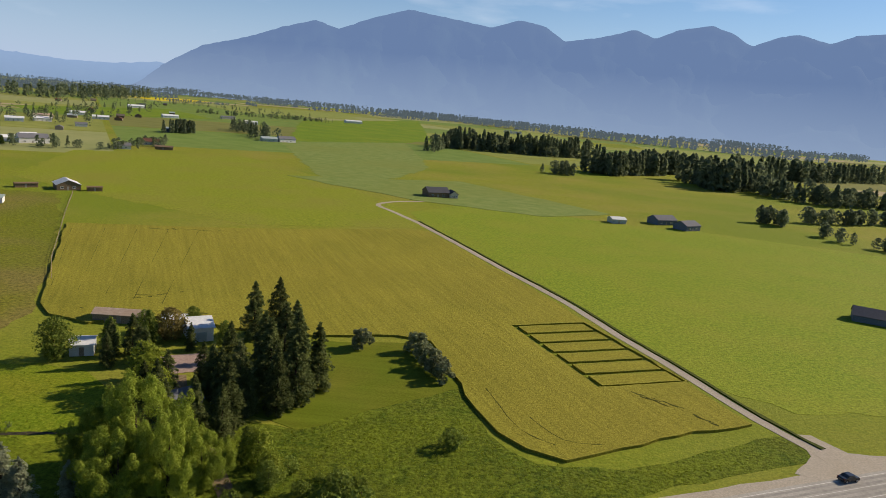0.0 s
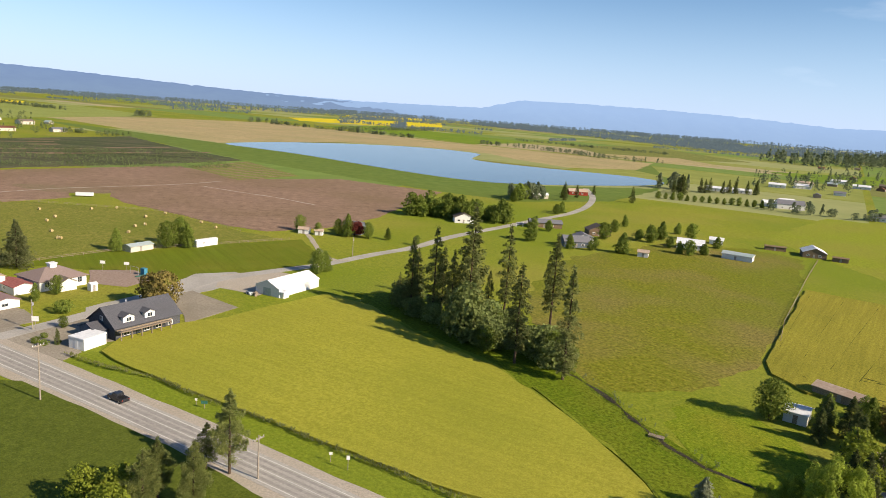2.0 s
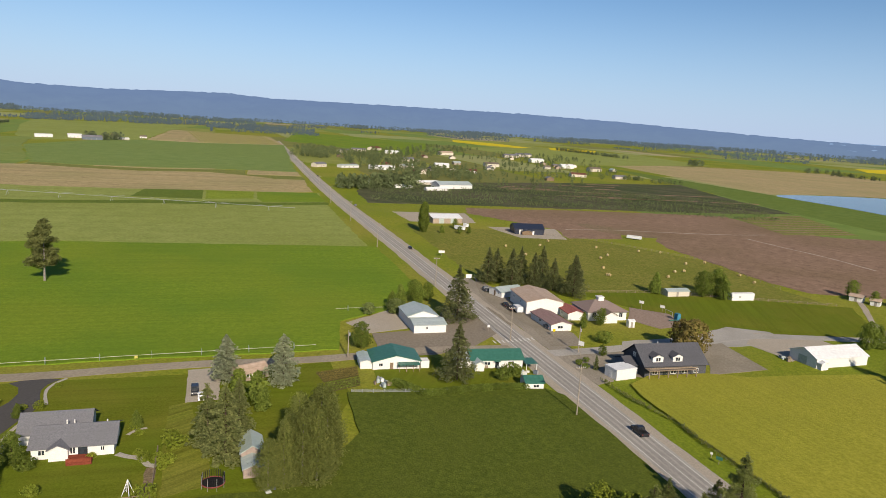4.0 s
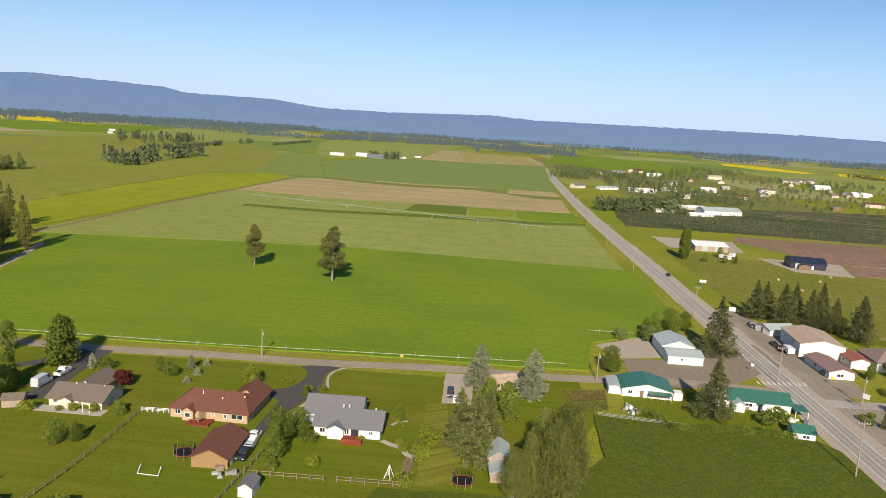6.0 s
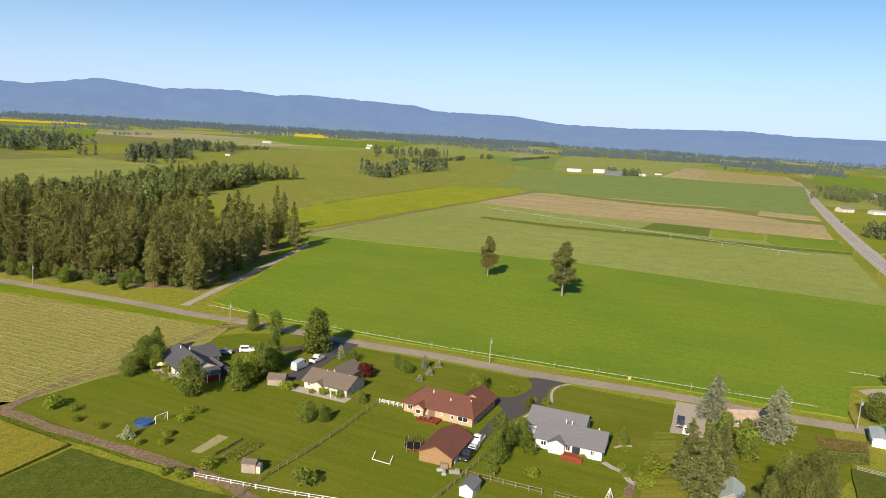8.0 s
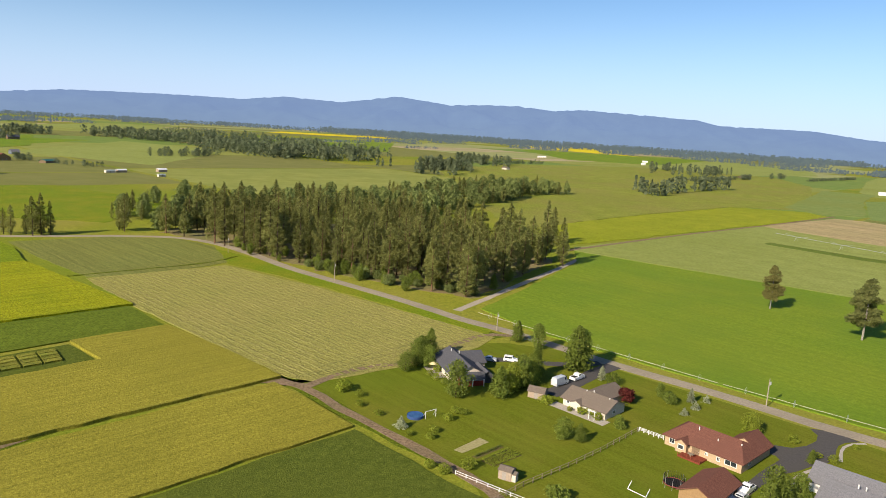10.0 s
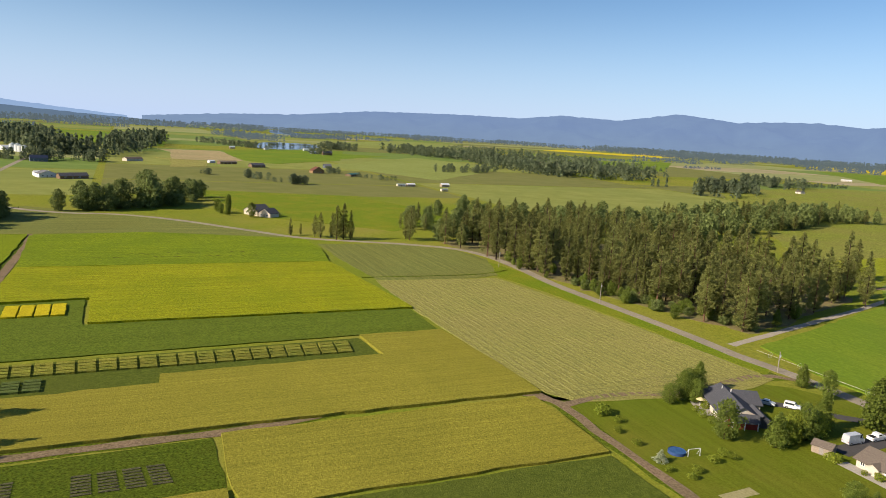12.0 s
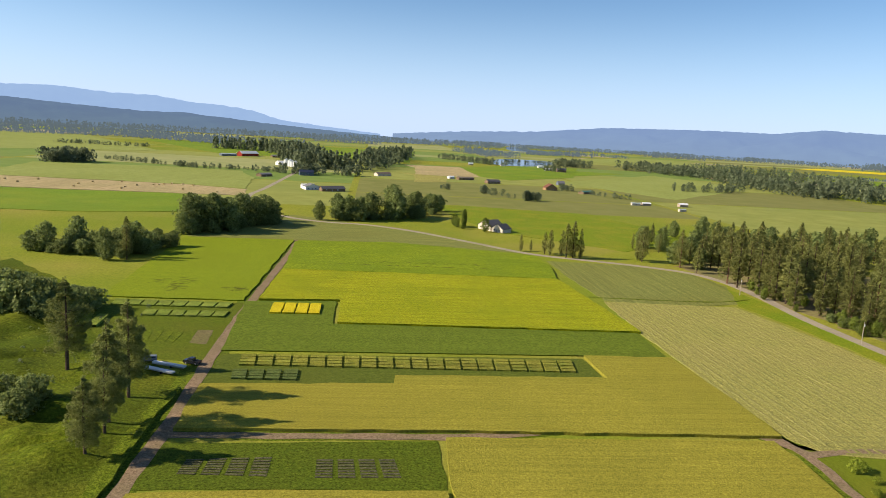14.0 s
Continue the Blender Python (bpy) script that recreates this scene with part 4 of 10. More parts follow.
ribbon("dirt_track", [(-10, -176), (-15.5, -170), (-22, -156), (-32, -136), (-42, -113), (-45, -90)], 2.7, DIRT, 0.15, "brown dirt track beside the garden lots", ragged=0.3)
ribbon("dirt_track", [(-16, -170), (-30, -180), (-46, -184), (-62, -194), (-82, -206), (-92, -201)], 2.6, DIRT, 0.125, "faint dirt track above the garden lots", ragged=0.3)
LANE = [(-16, 369), (4, 323), (26.5, 269.5), (43, 231.5), (54.4, 198), (63.5, 174), (70.5, 153), (75.3, 141), (79, 133.5), (80.3, 128.5)]
ribbon("lane_ditch", LANE[:-1], 1.0, surf("ditch_weeds", (0.041, 0.053, 0.01), (0.069, 0.081, 0.016), scale=1.2, bump=0.6), 0.3, "dark weedy ditch beside the gravel lane", "ditch", "stuff", shift=2.4, thick=0.3, ragged=0.3)
ribbon("gravel_lane", LANE, 2.7, GRAVEL, 0.082, "straight pale gravel lane to the farm", ragged=0.15)
ribbon("gravel_lane", [(-15, 367), (-30, 395), (-41, 420), (-34, 434), (-10, 452), (14, 467)], 3.0, GRAVEL, 0.09, "gravel drive to the far farmhouse", ragged=0.15)
slab("road_mouth", [(70, 123), (77, 131), (79, 141), (82, 141), (86, 134), (96, 134), (100, 131), (84, 116)], GRAVEL, 0.07, label="gravel mouth where lane meets highway", category="road", kind="structure", step=2, amount=0.2)
NORTH = [(-196, -2), (-204, 12), (-214, 27), (-226, 46), (-238, 64), (-243, 80), (-250, 108), (-262, 136), (-269, 156), (-290, 193), (-312, 244), (-328, 279), (-350, 330), (-420, 420), (-480, 470)]
ribbon("side_road", NORTH, 5.2, ASPHALT, 0.088, "narrow grey side road past the school", ragged=0.15)
slab("forecourt", [(-236, -40), (-241, -25), (-222, -15), (-208, -20), (-196, -24), (-184, -33), (-176, -48), (-196, -56), (-203, -46), (-222, -40)], surf("grey_forecourt", (0.166, 0.142, 0.111), (0.237, 0.204, 0.157), (0.201, 0.167, 0.125), scale=1.2, big=0.1, bump=0.3), 0.07, label="grey asphalt forecourt beside the store", category="pavement", kind="structure", amount=0.3)
slab("apron", [(-284, -45.5), (-237, -21.5), (-190, 2), (-174, 10.6), (-178.5, 15), (-190, 13), (-203, 4), (-214, -2), (-236, -13), (-260, -26), (-286, -38)], surf("gravel_apron", (0.225, 0.198, 0.155), (0.29, 0.258, 0.205), (0.2, 0.176, 0.136), scale=1.3, big=0.1, bump=0.3, grain=0.15, gscale=2.4), 0.055, label="worn gravel apron beside the crossing", category="pavement", kind="structure", amount=0.4)
slab("gravel_yard", [(-196, -57), (-204, -67), (-226, -57), (-222, -48), (-205, -47)], GRAVEL, 0.076, label="tan gravel yard behind the barns", category="yard", kind="structure", amount=0.4)
slab("parking_lot", [(-290, -37), (-262, -31), (-240, -22), (-222, -9), (-203, -2), (-207, 8), (-219, 5), (-246, -13), (-268, -24)], surf("parking_asphalt", (0.192, 0.167, 0.128), (0.262, 0.230, 0.179), (0.175, 0.150, 0.114), scale=1.3, big=0.1, bump=0.3), 0.075, label="worn parking strip before the school", category="pavement", kind="structure", amount=0.3)
slab("parking_lot", [(-196, 3), (-183, 12), (-184, 23), (-197, 18), (-206, 22), (-212, 30), (-205, 44), (-192, 42), (-203, 60), (-226, 52), (-219, 40), (-206, 17)], surf("parking_gravel", (0.210, 0.183, 0.139), (0.280, 0.246, 0.189), (0.175, 0.150, 0.114), scale=1.3, big=0.1, bump=0.3), 0.072, label="gravel parking round the lodge", category="pavement", kind="structure", amount=0.3)
slab("gravel_yard", [(-243, 66), (-228, 60), (-214, 70), (-225, 80), (-238, 90), (-246, 84)], GRAVEL, 0.07, label="pale gravel yard before the long barn", category="yard", kind="structure", amount=0.4)
slab("playground", [(-262, 26), (-244, 24), (-236, 34), (-243, 44), (-258, 40)], surf("playground_chips", (0.211, 0.154, 0.121), (0.275, 0.211, 0.17), scale=1.2, bump=0.4), 0.09, label="wood-chip school playground", category="playground", kind="structure", amount=0.3)
slab("farmyard", [(-62, 152), (-57, 141), (-50, 146), (-53, 156)], surf("red_gravel", (0.243, 0.178, 0.146), (0.324, 0.243, 0.211), scale=1.5, bump=0.4), 0.08, label="pinkish gravel yard of the farmstead", category="yard", kind="structure", amount=0.3, step=2)
ribbon("driveway", [(-27, 92), (-30, 99), (-38, 112), (-47, 126), (-54, 142)], 2.8, DIRT, 0.08, "dirt drive up to the farmstead", ragged=0.2)
ribbon("driveway", [(-106, -172), (-98, -168), (-90, -163), (-80, -157), (-76, -155)], 5.0, BLACKTOP, 0.095, "dark asphalt drive with parked vehicles", ragged=0.1)
ribbon("driveway", [(-103, -175), (-93, -175), (-84, -178), (-75, -182), (-66, -184)], 3.6, BLACKTOP, 0.098, "curved asphalt drive to a dark house", ragged=0.1)
slab("pavement", [(-228.8, 41.5), (-247.5, 58.2), (-246.4, 71.9), (-240.3, 75.1), (-228.7, 66.7), (-222.0, 52.1), (-216.5, 37.5), (-207.4, 19.7), (-216.0, 19.9)], ASPHALT, 0.058, label="wide worn pavement beside the school", category="pavement", kind="structure", amount=0.4, step=3)
ribbon("driveway", [(-318, 127), (-298, 122.5), (-267, 115.5), (-255.6, 115.6), (-253.6, 120.7)], 2.4, GRAVEL, 0.09, "pale gravel drive to a blue house", ragged=0.25)
slab("gravel_yard", [(-437, -97), (-477, -119), (-499, -70), (-454, -56)], GRAVEL, 0.06, label="gravel yard round the white shop", category="yard", kind="structure", amount=0.5)
slab("gravel_yard", [(-408, -24), (-441, -48), (-457, -5), (-416, 3)], GRAVEL, 0.062, label="gravel yard round the blue shop", category="yard", kind="structure", amount=0.5)

slab("driveway", [(-129.7, -123.6), (-132.2, -122), (-135, -117.5), (-135.8, -114.9), (-131.9, -115.4), (-128.6, -114.4), (-126, -112.6), (-121.6, -109), (-117.1, -107.7), (-113.9, -107.6), (-108.5, -106.4), (-104.6, -106), (-96.7, -103.2), (-88.6, -99.2), (-84, -96.2), (-83, -98.4), (-87.7, -101.2), (-95.9, -105.6), (-103.3, -109.2), (-109, -111.5), (-109.6, -113.4), (-107.4, -116.6), (-110, -119), (-112.4, -118.4), (-116.6, -115.7), (-120.9, -115.9), (-125.4, -117.5), (-128.4, -120)], BLACKTOP, 0.095, label="dark asphalt drive between two houses", category="driveway", kind="structure", step=3, amount=0.08)
slab("parking_pad", [(-150.4, -90.9), (-154.6, -84.3), (-135.7, -75.2), (-132, -81.3)], GRAVEL, 0.078, label="gravel parking pad with two cars", category="pavement", kind="structure", amount=0.15, step=2)
for pts, wide, words in [([(-136.4, -113.9), (-133, -114.4), (-129.2, -113.4), (-126.9, -112), (-122.1, -107.9)], 0.7, "pale concrete edging beside the drive"), ([(-114.2, -83.6), (-116.5, -83.3), (-118.2, -81.9)], 0.7, "pale edging round a flower bed"),
                         ([(-106.7, -80.8), (-106.3, -78.4), (-106.3, -75.6), (-104.5, -73.1), (-104.5, -71.4)], 1.3, "curved pale garden path"), ([(-114.8, -106.6), (-109.9, -105.6), (-105.7, -104), (-101, -100)], 0.8, "pale stone edging along the drive")]:
    ribbon("garden_path", pts, wide, CONCRETE, 0.1, words, "path", ragged=0.06)
slab("bare_strip", [(-103.4, -72.7), (-104.5, -71.4), (-93.6, -65.8), (-93.4, -68)], DIRT, 0.075, label="bare earth strip beside the garden fence", category="garden", kind="structure", step=2, amount=0.2)
for pts in ([(-457.8, 1.7), (-474.8, 34.1), (-481.4, 56), (-488.8, 83.6), (-502.5, 120), (-515, 141)], [(-486.2, 121.5), (-455.9, 138.3), (-432.9, 152.7), (-399.1, 166.5)]):
    ribbon("field_track", pts, 1.5, GRAVEL, 0.1, "pale thin track across the tilled soil", "track", ragged=0.35)
WORN = surf("tyre_worn_asphalt", (0.210, 0.196, 0.177), (0.280, 0.263, 0.237), (0.252, 0.236, 0.213), scale=0.9, big=0.06, bump=0.3, depth=0.03)
for off in (-2.2, -0.8, 0.8, 2.2):
    ribbon("wheel_track", lane_line(off), 0.7, WORN, 0.097, "dark tyre-worn track in the highway lane", "road marking", thick=0.005, ragged=0.12)


# the rolling grass slope beside the dirt track
SLOPE = surf("slope_grass", (0.057, 0.083, 0.004), (0.098, 0.120, 0.008), (0.114, 0.114, 0.012), scale=0.6, big=0.05, bump=0.7, depth=0.4, d=(0.052, 0.078, 0.006), dbig=0.03, grain=0.45, gscale=1.3)


GULLIES = [[(143.2, -96.1), (142.5, -100.7), (139.5, -103.8), (137.0, -107.3)], [(133.7, -89.1), (131.5, -93.5), (127.8, -98.1)], [(198.2, -147.6), (201.8, -156.5)], [(180.1, -126.6), (178.5, -132.0), (172.1, -133.7)]]


def rolling_grass():
    from mathutils.geometry import intersect_point_line
    area = [(107, -82), (121, -110), (133, -134), (148, -140), (184, -152), (214, -168), (250, -196), (300, -214), (290, -140), (200, -70), (125, -50)]
    xs, ys = range(104, 304, 2), range(-216, -48, 2)
    edges = [(Vector(a).to_3d(), Vector(b).to_3d()) for a, b in zip(area, area[1:] + area[:1])]
    verts, index, faces = [], {}, []
    for x in xs:
        for y in ys:
            p = Vector((x, y, 0))
            hit = False
            for a, b in edges:
                if (a.y > y) != (b.y > y) and x < (b.x - a.x) * (y - a.y) / (b.y - a.y) + a.x:
                    hit = not hit
            if not hit:
                continue
            away = 99.0
            for a, b in edges:
                q, f = intersect_point_line(p, a, b)
                q = a if f < 0 else b if f > 1 else q
                away = min(away, (p - q).length)
            k = min(1.0, away / 14)
            k = k * k * (3 - 2 * k)
            z = 0.04 + k * max(0.0, 1.0 + 3.4 * noise.noise((x * 0.045, y * 0.045, 4.0)) + 1.4 * noise.noise((x * 0.13, y * 0.13, 1.0)) + 0.25 * noise.noise((x * 0.4, y * 0.4, 1.0)))
            z = max(0.04, z - gully(x, y))
            index[x, y] = len(verts)
            verts.append((x, y, z))
    for x in xs:
        for y in ys:
            k = [index.get(q) for q in ((x, y), (x + 2, y), (x + 2, y + 2), (x, y + 2))]
            if None not in k:
                faces.append(tuple(k))
    tagged(obj("grassy_slope", verts, faces, SLOPE, smooth=True), "lush rolling grass slope with low hummocks", "grass", "", "stuff")


def gully(x, y):
    """How deep the runnels are cut into the slope at a place."""
    deep = 0.0
    for line in GULLIES:
        for (x0, y0), (x1, y1) in zip(line, line[1:]):
            dx, dy = x1 - x0, y1 - y0
            f = min(1.0, max(0.0, ((x - x0) * dx + (y - y0) * dy) / (dx * dx + dy * dy)))
            deep = max(deep, 1.6 - 0.8 * math.hypot(x - x0 - f * dx, y - y0 - f * dy))
    return deep


slab("rough_ground", [(104, -80), (118, -111), (131, -138), (147, -144), (183, -156), (212, -172), (248, -200), (302, -219), (294, -138), (202, -66), (124, -46)], SLOPE, 0.035, label="lush grass round the rolling slope", category="grass", amount=1)
rolling_grass()


ribbon("weed_bank", [(96.7, -68.9), (105.5, -86.5), (109.5, -94.5), (116.9, -107.5), (122.4, -118.0), (128.6, -132.7)], 1.3, VERGE, 0.75, "weedy bank beside the dirt track", "grass", "stuff", thick=0.75, ragged=0.35)
# flattened and lodged patches in the crops
LODGED = surf("lodged_crop", (0.045, 0.051, 0.010), (0.072, 0.076, 0.014), (0.053, 0.061, 0.011), scale=2, big=0.3, bump=0.8, grain=0.4, gscale=3)
rng = random.Random(31)
for p, q, n, wide, way, top in [((-94, 178), (-66, 182), 13, 1.2, 8, 0.61), ((-84, 193), (-75, 201), 8, 2.5, 20, 0.61), ((-66, 182.5), (-56, 184), 6, 0.8, 8, 0.61), ((-122, 287), (-86, 297), 26, 1.4, 18, 0.61), ((48, 153.6), (56, 148), 14, 0.9, -35, 0.61), ((56, 147.6), (61.5, 140.6), 6, 0.3, -50, 0.61),
                                ((217.1, -216.9), (219.7, -224.3), 16, 2.5, 27, 0.51), ((203.9, -210.5), (211.6, -230.2), 46, 3.5, 27, 0.51), ((188.6, -225.1), (180.6, -227.2), 26, 3, 27, 0.51), ((178, -296), (112, -330), 46, 0.7, 27, 0.81), ((174, -306), (120, -336), 34, 1.6, 27, 0.81)]:
    for _ in range(n):
        f, a = rng.random(), radians(way + rng.uniform(-18, 18))
        x, y = p[0] + (q[0] - p[0]) * f + rng.uniform(-wide, wide), p[1] + (q[1] - p[1]) * f + rng.uniform(-wide, wide)
        L, w = rng.uniform(0.5, 1.7), rng.uniform(0.14, 0.36)
        slab("lodged_patch", [(x + L * math.cos(a) * u - w * math.sin(a) * v, y + L * math.sin(a) * u + w * math.cos(a) * v) for u, v in ((-1, -0.6), (0.1, -1), (1, -0.3), (0.8, 0.7), (-0.3, 1), (-1, 0.4))], LODGED, top, top - 0.1, label="dark lodged patch in the standing crop", category="crop patch", step=1, amount=0.12, group="lodged patches")
for pts in ([(12.5, 149), (13.7, 145.1), (16.3, 135.9), (18.8, 129.6), (21.5, 126.6), (25, 124.5)], [(21, 136), (23.2, 131.8), (26.7, 127.2), (30, 126.2), (34, 126.6)]):
    ribbon("tramline", pts, 0.22, LODGED, 0.612, "curved wheel track through the wheat", "crop track", "stuff", thick=0.05, ragged=0.12)
ribbon("field_ditch", [(57, -300), (33, -311), (3.7, -326.8), (-8, -340)], 1.1, ROUGH, 0.22, "dark weedy strip between two hay fields", "grass", "stuff", thick=0.2, ragged=0.4)
# the small creek in the meadow
CREEK = [(-150, 122), (-132, 118.5), (-119.4, 119.6), (-110.8, 118.6), (-99.7, 115.9), (-91.1, 112.9), (-81.9, 111.2), (-73.3, 110.7), (-63.5, 113.1), (-52, 112)]
ribbon("creek_bank", CREEK, 2.6, ROUGH, 0.035, "rough sedge along the creek", "grass", "stuff", thick=0.04, ragged=1.2)
ribbon("creek_bed", CREEK, 0.95, surf("creek_mud", (0.028, 0.024, 0.015), (0.057, 0.049, 0.028), scale=1.5, rough=0.5, bump=0.4), 0.065, "dark narrow creek in the meadow", "creek", ragged=0.6, thick=0.02)
ribbon("field_edge", [(-117.8, 105), (-98.5, 100.8), (-68.9, 92.6), (-56, 82)], 0.4, ROUGH, 0.2, "dark weedy edge of the barley", "grass", "stuff", thick=0.3, ragged=0.3)
# wheel tracks of the sprayer through the wheat
for i in range(5):
    a, b = along((-148, 274), (-70, 304), i / 7), along((-112, 196), (-50, 182), i / 7)
    ribbon("tramline", [a, b], 0.1, LODGED, 0.612, "faint wheel track through the wheat", "crop track", "stuff", thick=0.05, ragged=0.08)

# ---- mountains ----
def haze_glow_material(name, wood, glow, mix, foot, top):
    """Wooded slopes kilometres off; the bright air before them is painted as emission, thickest over the valley floor.
    """
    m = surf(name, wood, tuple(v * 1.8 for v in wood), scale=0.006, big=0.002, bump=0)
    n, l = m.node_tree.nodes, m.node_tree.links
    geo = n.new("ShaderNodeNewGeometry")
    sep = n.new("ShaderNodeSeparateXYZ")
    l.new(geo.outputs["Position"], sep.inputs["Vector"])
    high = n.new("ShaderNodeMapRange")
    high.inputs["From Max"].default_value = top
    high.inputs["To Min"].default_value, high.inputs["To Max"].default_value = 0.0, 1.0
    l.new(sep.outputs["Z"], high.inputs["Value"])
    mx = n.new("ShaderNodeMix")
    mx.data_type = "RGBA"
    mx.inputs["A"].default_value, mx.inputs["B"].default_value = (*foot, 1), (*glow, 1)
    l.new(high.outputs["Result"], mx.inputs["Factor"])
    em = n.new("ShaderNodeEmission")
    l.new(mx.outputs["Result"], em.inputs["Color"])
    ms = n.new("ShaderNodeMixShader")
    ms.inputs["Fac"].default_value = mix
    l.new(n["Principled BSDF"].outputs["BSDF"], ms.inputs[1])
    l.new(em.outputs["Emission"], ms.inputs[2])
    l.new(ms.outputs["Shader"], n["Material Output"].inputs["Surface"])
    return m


def mountains(name, crest, near, far, material, label, rough=0.12, eye=65.0, seed=0.0, drop=1.3):
    """A wooded range: crest holds (bearing to the left of +y, degrees of height) in order; near, far: its foot and crest in metres."""
    bearings = [c[0] for c in crest]
    angles = [c[1] for c in crest]
    count = int((max(bearings) - min(bearings)) / 0.22) + 2
    rows = 26
    verts, faces = [], []
    for i in range(count):
        a = min(bearings) + (max(bearings) - min(bearings)) * i / (count - 1)
        el = float(np.interp(a, bearings, angles))
        el += 0.06 * noise.noise((a * 1.7, seed, 3.0)) + 0.035 * noise.noise((a * 5.0, seed, 9.0))
        way = (-math.sin(radians(a)), math.cos(radians(a)))
        high = max(8.0, eye + far * math.tan(radians(el)))
        for j in range(rows):
            f = j / (rows - 1)
            f = j / (rows - 2)
            r = near + (far - near) * f
            spur = noise.fractal((way[0] * r * 0.0035, way[1] * r * 0.0035, seed), 1.0, 2.0, 4)
            shape = min(1.0, f) ** drop
            z = high * shape * (1 + rough * 2.2 * spur * (1 - min(1.0, f)) * 1.6)
            if f > 1:
                z = high * 0.9
            verts.append((way[0] * r, way[1] * r, z - 1.0 if j else -2.0))
    for i in range(count - 1):
        for j in range(rows - 1):
            k = i * rows + j
            faces.append((k, k + 1, k + rows + 1, k + rows))
    return tagged(obj(name, verts, faces, material, smooth=True), label, "mountain", "", "structure")


PEAKS = [(-36, 7.0), (-29.6, 7.2), (-28, 7.06), (-26.4, 6.44), (-24.4, 7.0), (-23.1, 6.75), (-21.4, 6.04), (-20.1, 6.83), (-18.5, 7.34), (-16.2, 6.9), (-14.6, 6.2), (-13.1, 6.75), (-10.5, 6.0), (-7.9, 5.53), (-6.3, 6.53), (-4.3, 6.83), (-2.2, 6.11),
         (1.4, 6.55), (4.3, 6.86), (7.1, 5.97), (9.6, 4.91), (11.4, 5.38), (13.8, 4.62), (16.7, 3.48), (19.5, 2.68), (21.9, 1.23), (23.0, 0.5), (24.5, -0.6)]
mountains("mountain_range", PEAKS, 3300, 4700, haze_glow_material("blue_haze_main_range", (0.03, 0.05, 0.035), (0.122, 0.186, 0.335), 0.86, (0.215, 0.29, 0.43), 330), "high blue forested mountain range in haze", rough=0.35, seed=2.0)
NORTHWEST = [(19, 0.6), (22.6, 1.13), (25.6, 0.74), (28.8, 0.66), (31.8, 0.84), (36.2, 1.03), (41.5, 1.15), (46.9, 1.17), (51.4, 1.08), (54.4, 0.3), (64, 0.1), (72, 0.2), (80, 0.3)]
mountains("mountain_range", NORTHWEST, 4250, 4880, haze_glow_material("palest_north_haze", (0.05, 0.07, 0.07), (0.229, 0.324, 0.498), 0.9, (0.205, 0.292, 0.442), 120), "pale hazy hills beyond the lake plain", rough=0.3, seed=5.0, drop=0.8)
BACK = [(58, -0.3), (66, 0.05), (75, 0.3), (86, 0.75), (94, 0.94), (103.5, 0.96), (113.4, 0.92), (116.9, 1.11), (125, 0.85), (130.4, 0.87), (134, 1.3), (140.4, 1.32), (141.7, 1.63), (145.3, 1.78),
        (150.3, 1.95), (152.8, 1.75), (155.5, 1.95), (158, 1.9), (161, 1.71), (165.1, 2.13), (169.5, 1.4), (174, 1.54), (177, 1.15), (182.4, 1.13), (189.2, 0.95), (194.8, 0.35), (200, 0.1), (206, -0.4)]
mountains("mountain_range", BACK, 4100, 4800, haze_glow_material("pale_blue_haze", (0.035, 0.055, 0.05), (0.148, 0.212, 0.36), 0.78, (0.158, 0.221, 0.34), 120), "long low blue hills closing the valley", rough=0.3, seed=7.0, drop=0.8)
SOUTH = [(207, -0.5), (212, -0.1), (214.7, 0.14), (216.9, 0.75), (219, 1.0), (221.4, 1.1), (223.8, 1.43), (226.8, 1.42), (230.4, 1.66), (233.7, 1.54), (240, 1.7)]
mountains("mountain_range", SOUTH, 4400, 4860, haze_glow_material("palest_blue_haze", (0.05, 0.07, 0.07), (0.198, 0.284, 0.442), 0.88, (0.198, 0.284, 0.442), 120), "pale hazy ridge behind wooded hills", rough=0.3, seed=11.0, drop=0.8)
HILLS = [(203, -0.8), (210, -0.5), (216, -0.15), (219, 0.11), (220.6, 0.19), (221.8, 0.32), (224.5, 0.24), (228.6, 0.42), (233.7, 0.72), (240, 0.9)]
mountains("wooded_hills", HILLS, 3300, 4100, haze_glow_material("dark_hills_in_haze", (0.025, 0.045, 0.03), (0.095, 0.138, 0.229), 0.7, (0.103, 0.146, 0.213), 80), "dark wooded hills at the valley's edge", rough=0.3, seed=15.0, drop=0.9)

# ---- trees ----
def leaves(points, size, rng, flat=0.0, long=1.0, out=None):
    """Small four-cornered leaf clumps at the points; out: the ways they face."""
    n = len(points)
    d = rng.normal(size=(n, 3))
    if out is not None:
        d = d * 0.75 + out
    d[:, 2] += flat
    d /= np.linalg.norm(d, axis=1)[:, None]
    a = np.cross(d, rng.normal(size=(n, 3)))
    a /= np.linalg.norm(a, axis=1)[:, None] + 1e-9
    b = np.cross(d, a)
    s = (size * rng.uniform(0.6, 1.35, n))[:, None]
    a, b = a * s * long, b * s
    v = np.stack([points - a - b * 0.5, points + a * 0.3 - b, points + a + b * 0.6, points - a * 0.4 + b], 1)
    v[:, 1] += d * s * 0.35
    return v.reshape(-1, 3), np.arange(4 * n).reshape(-1, 4)


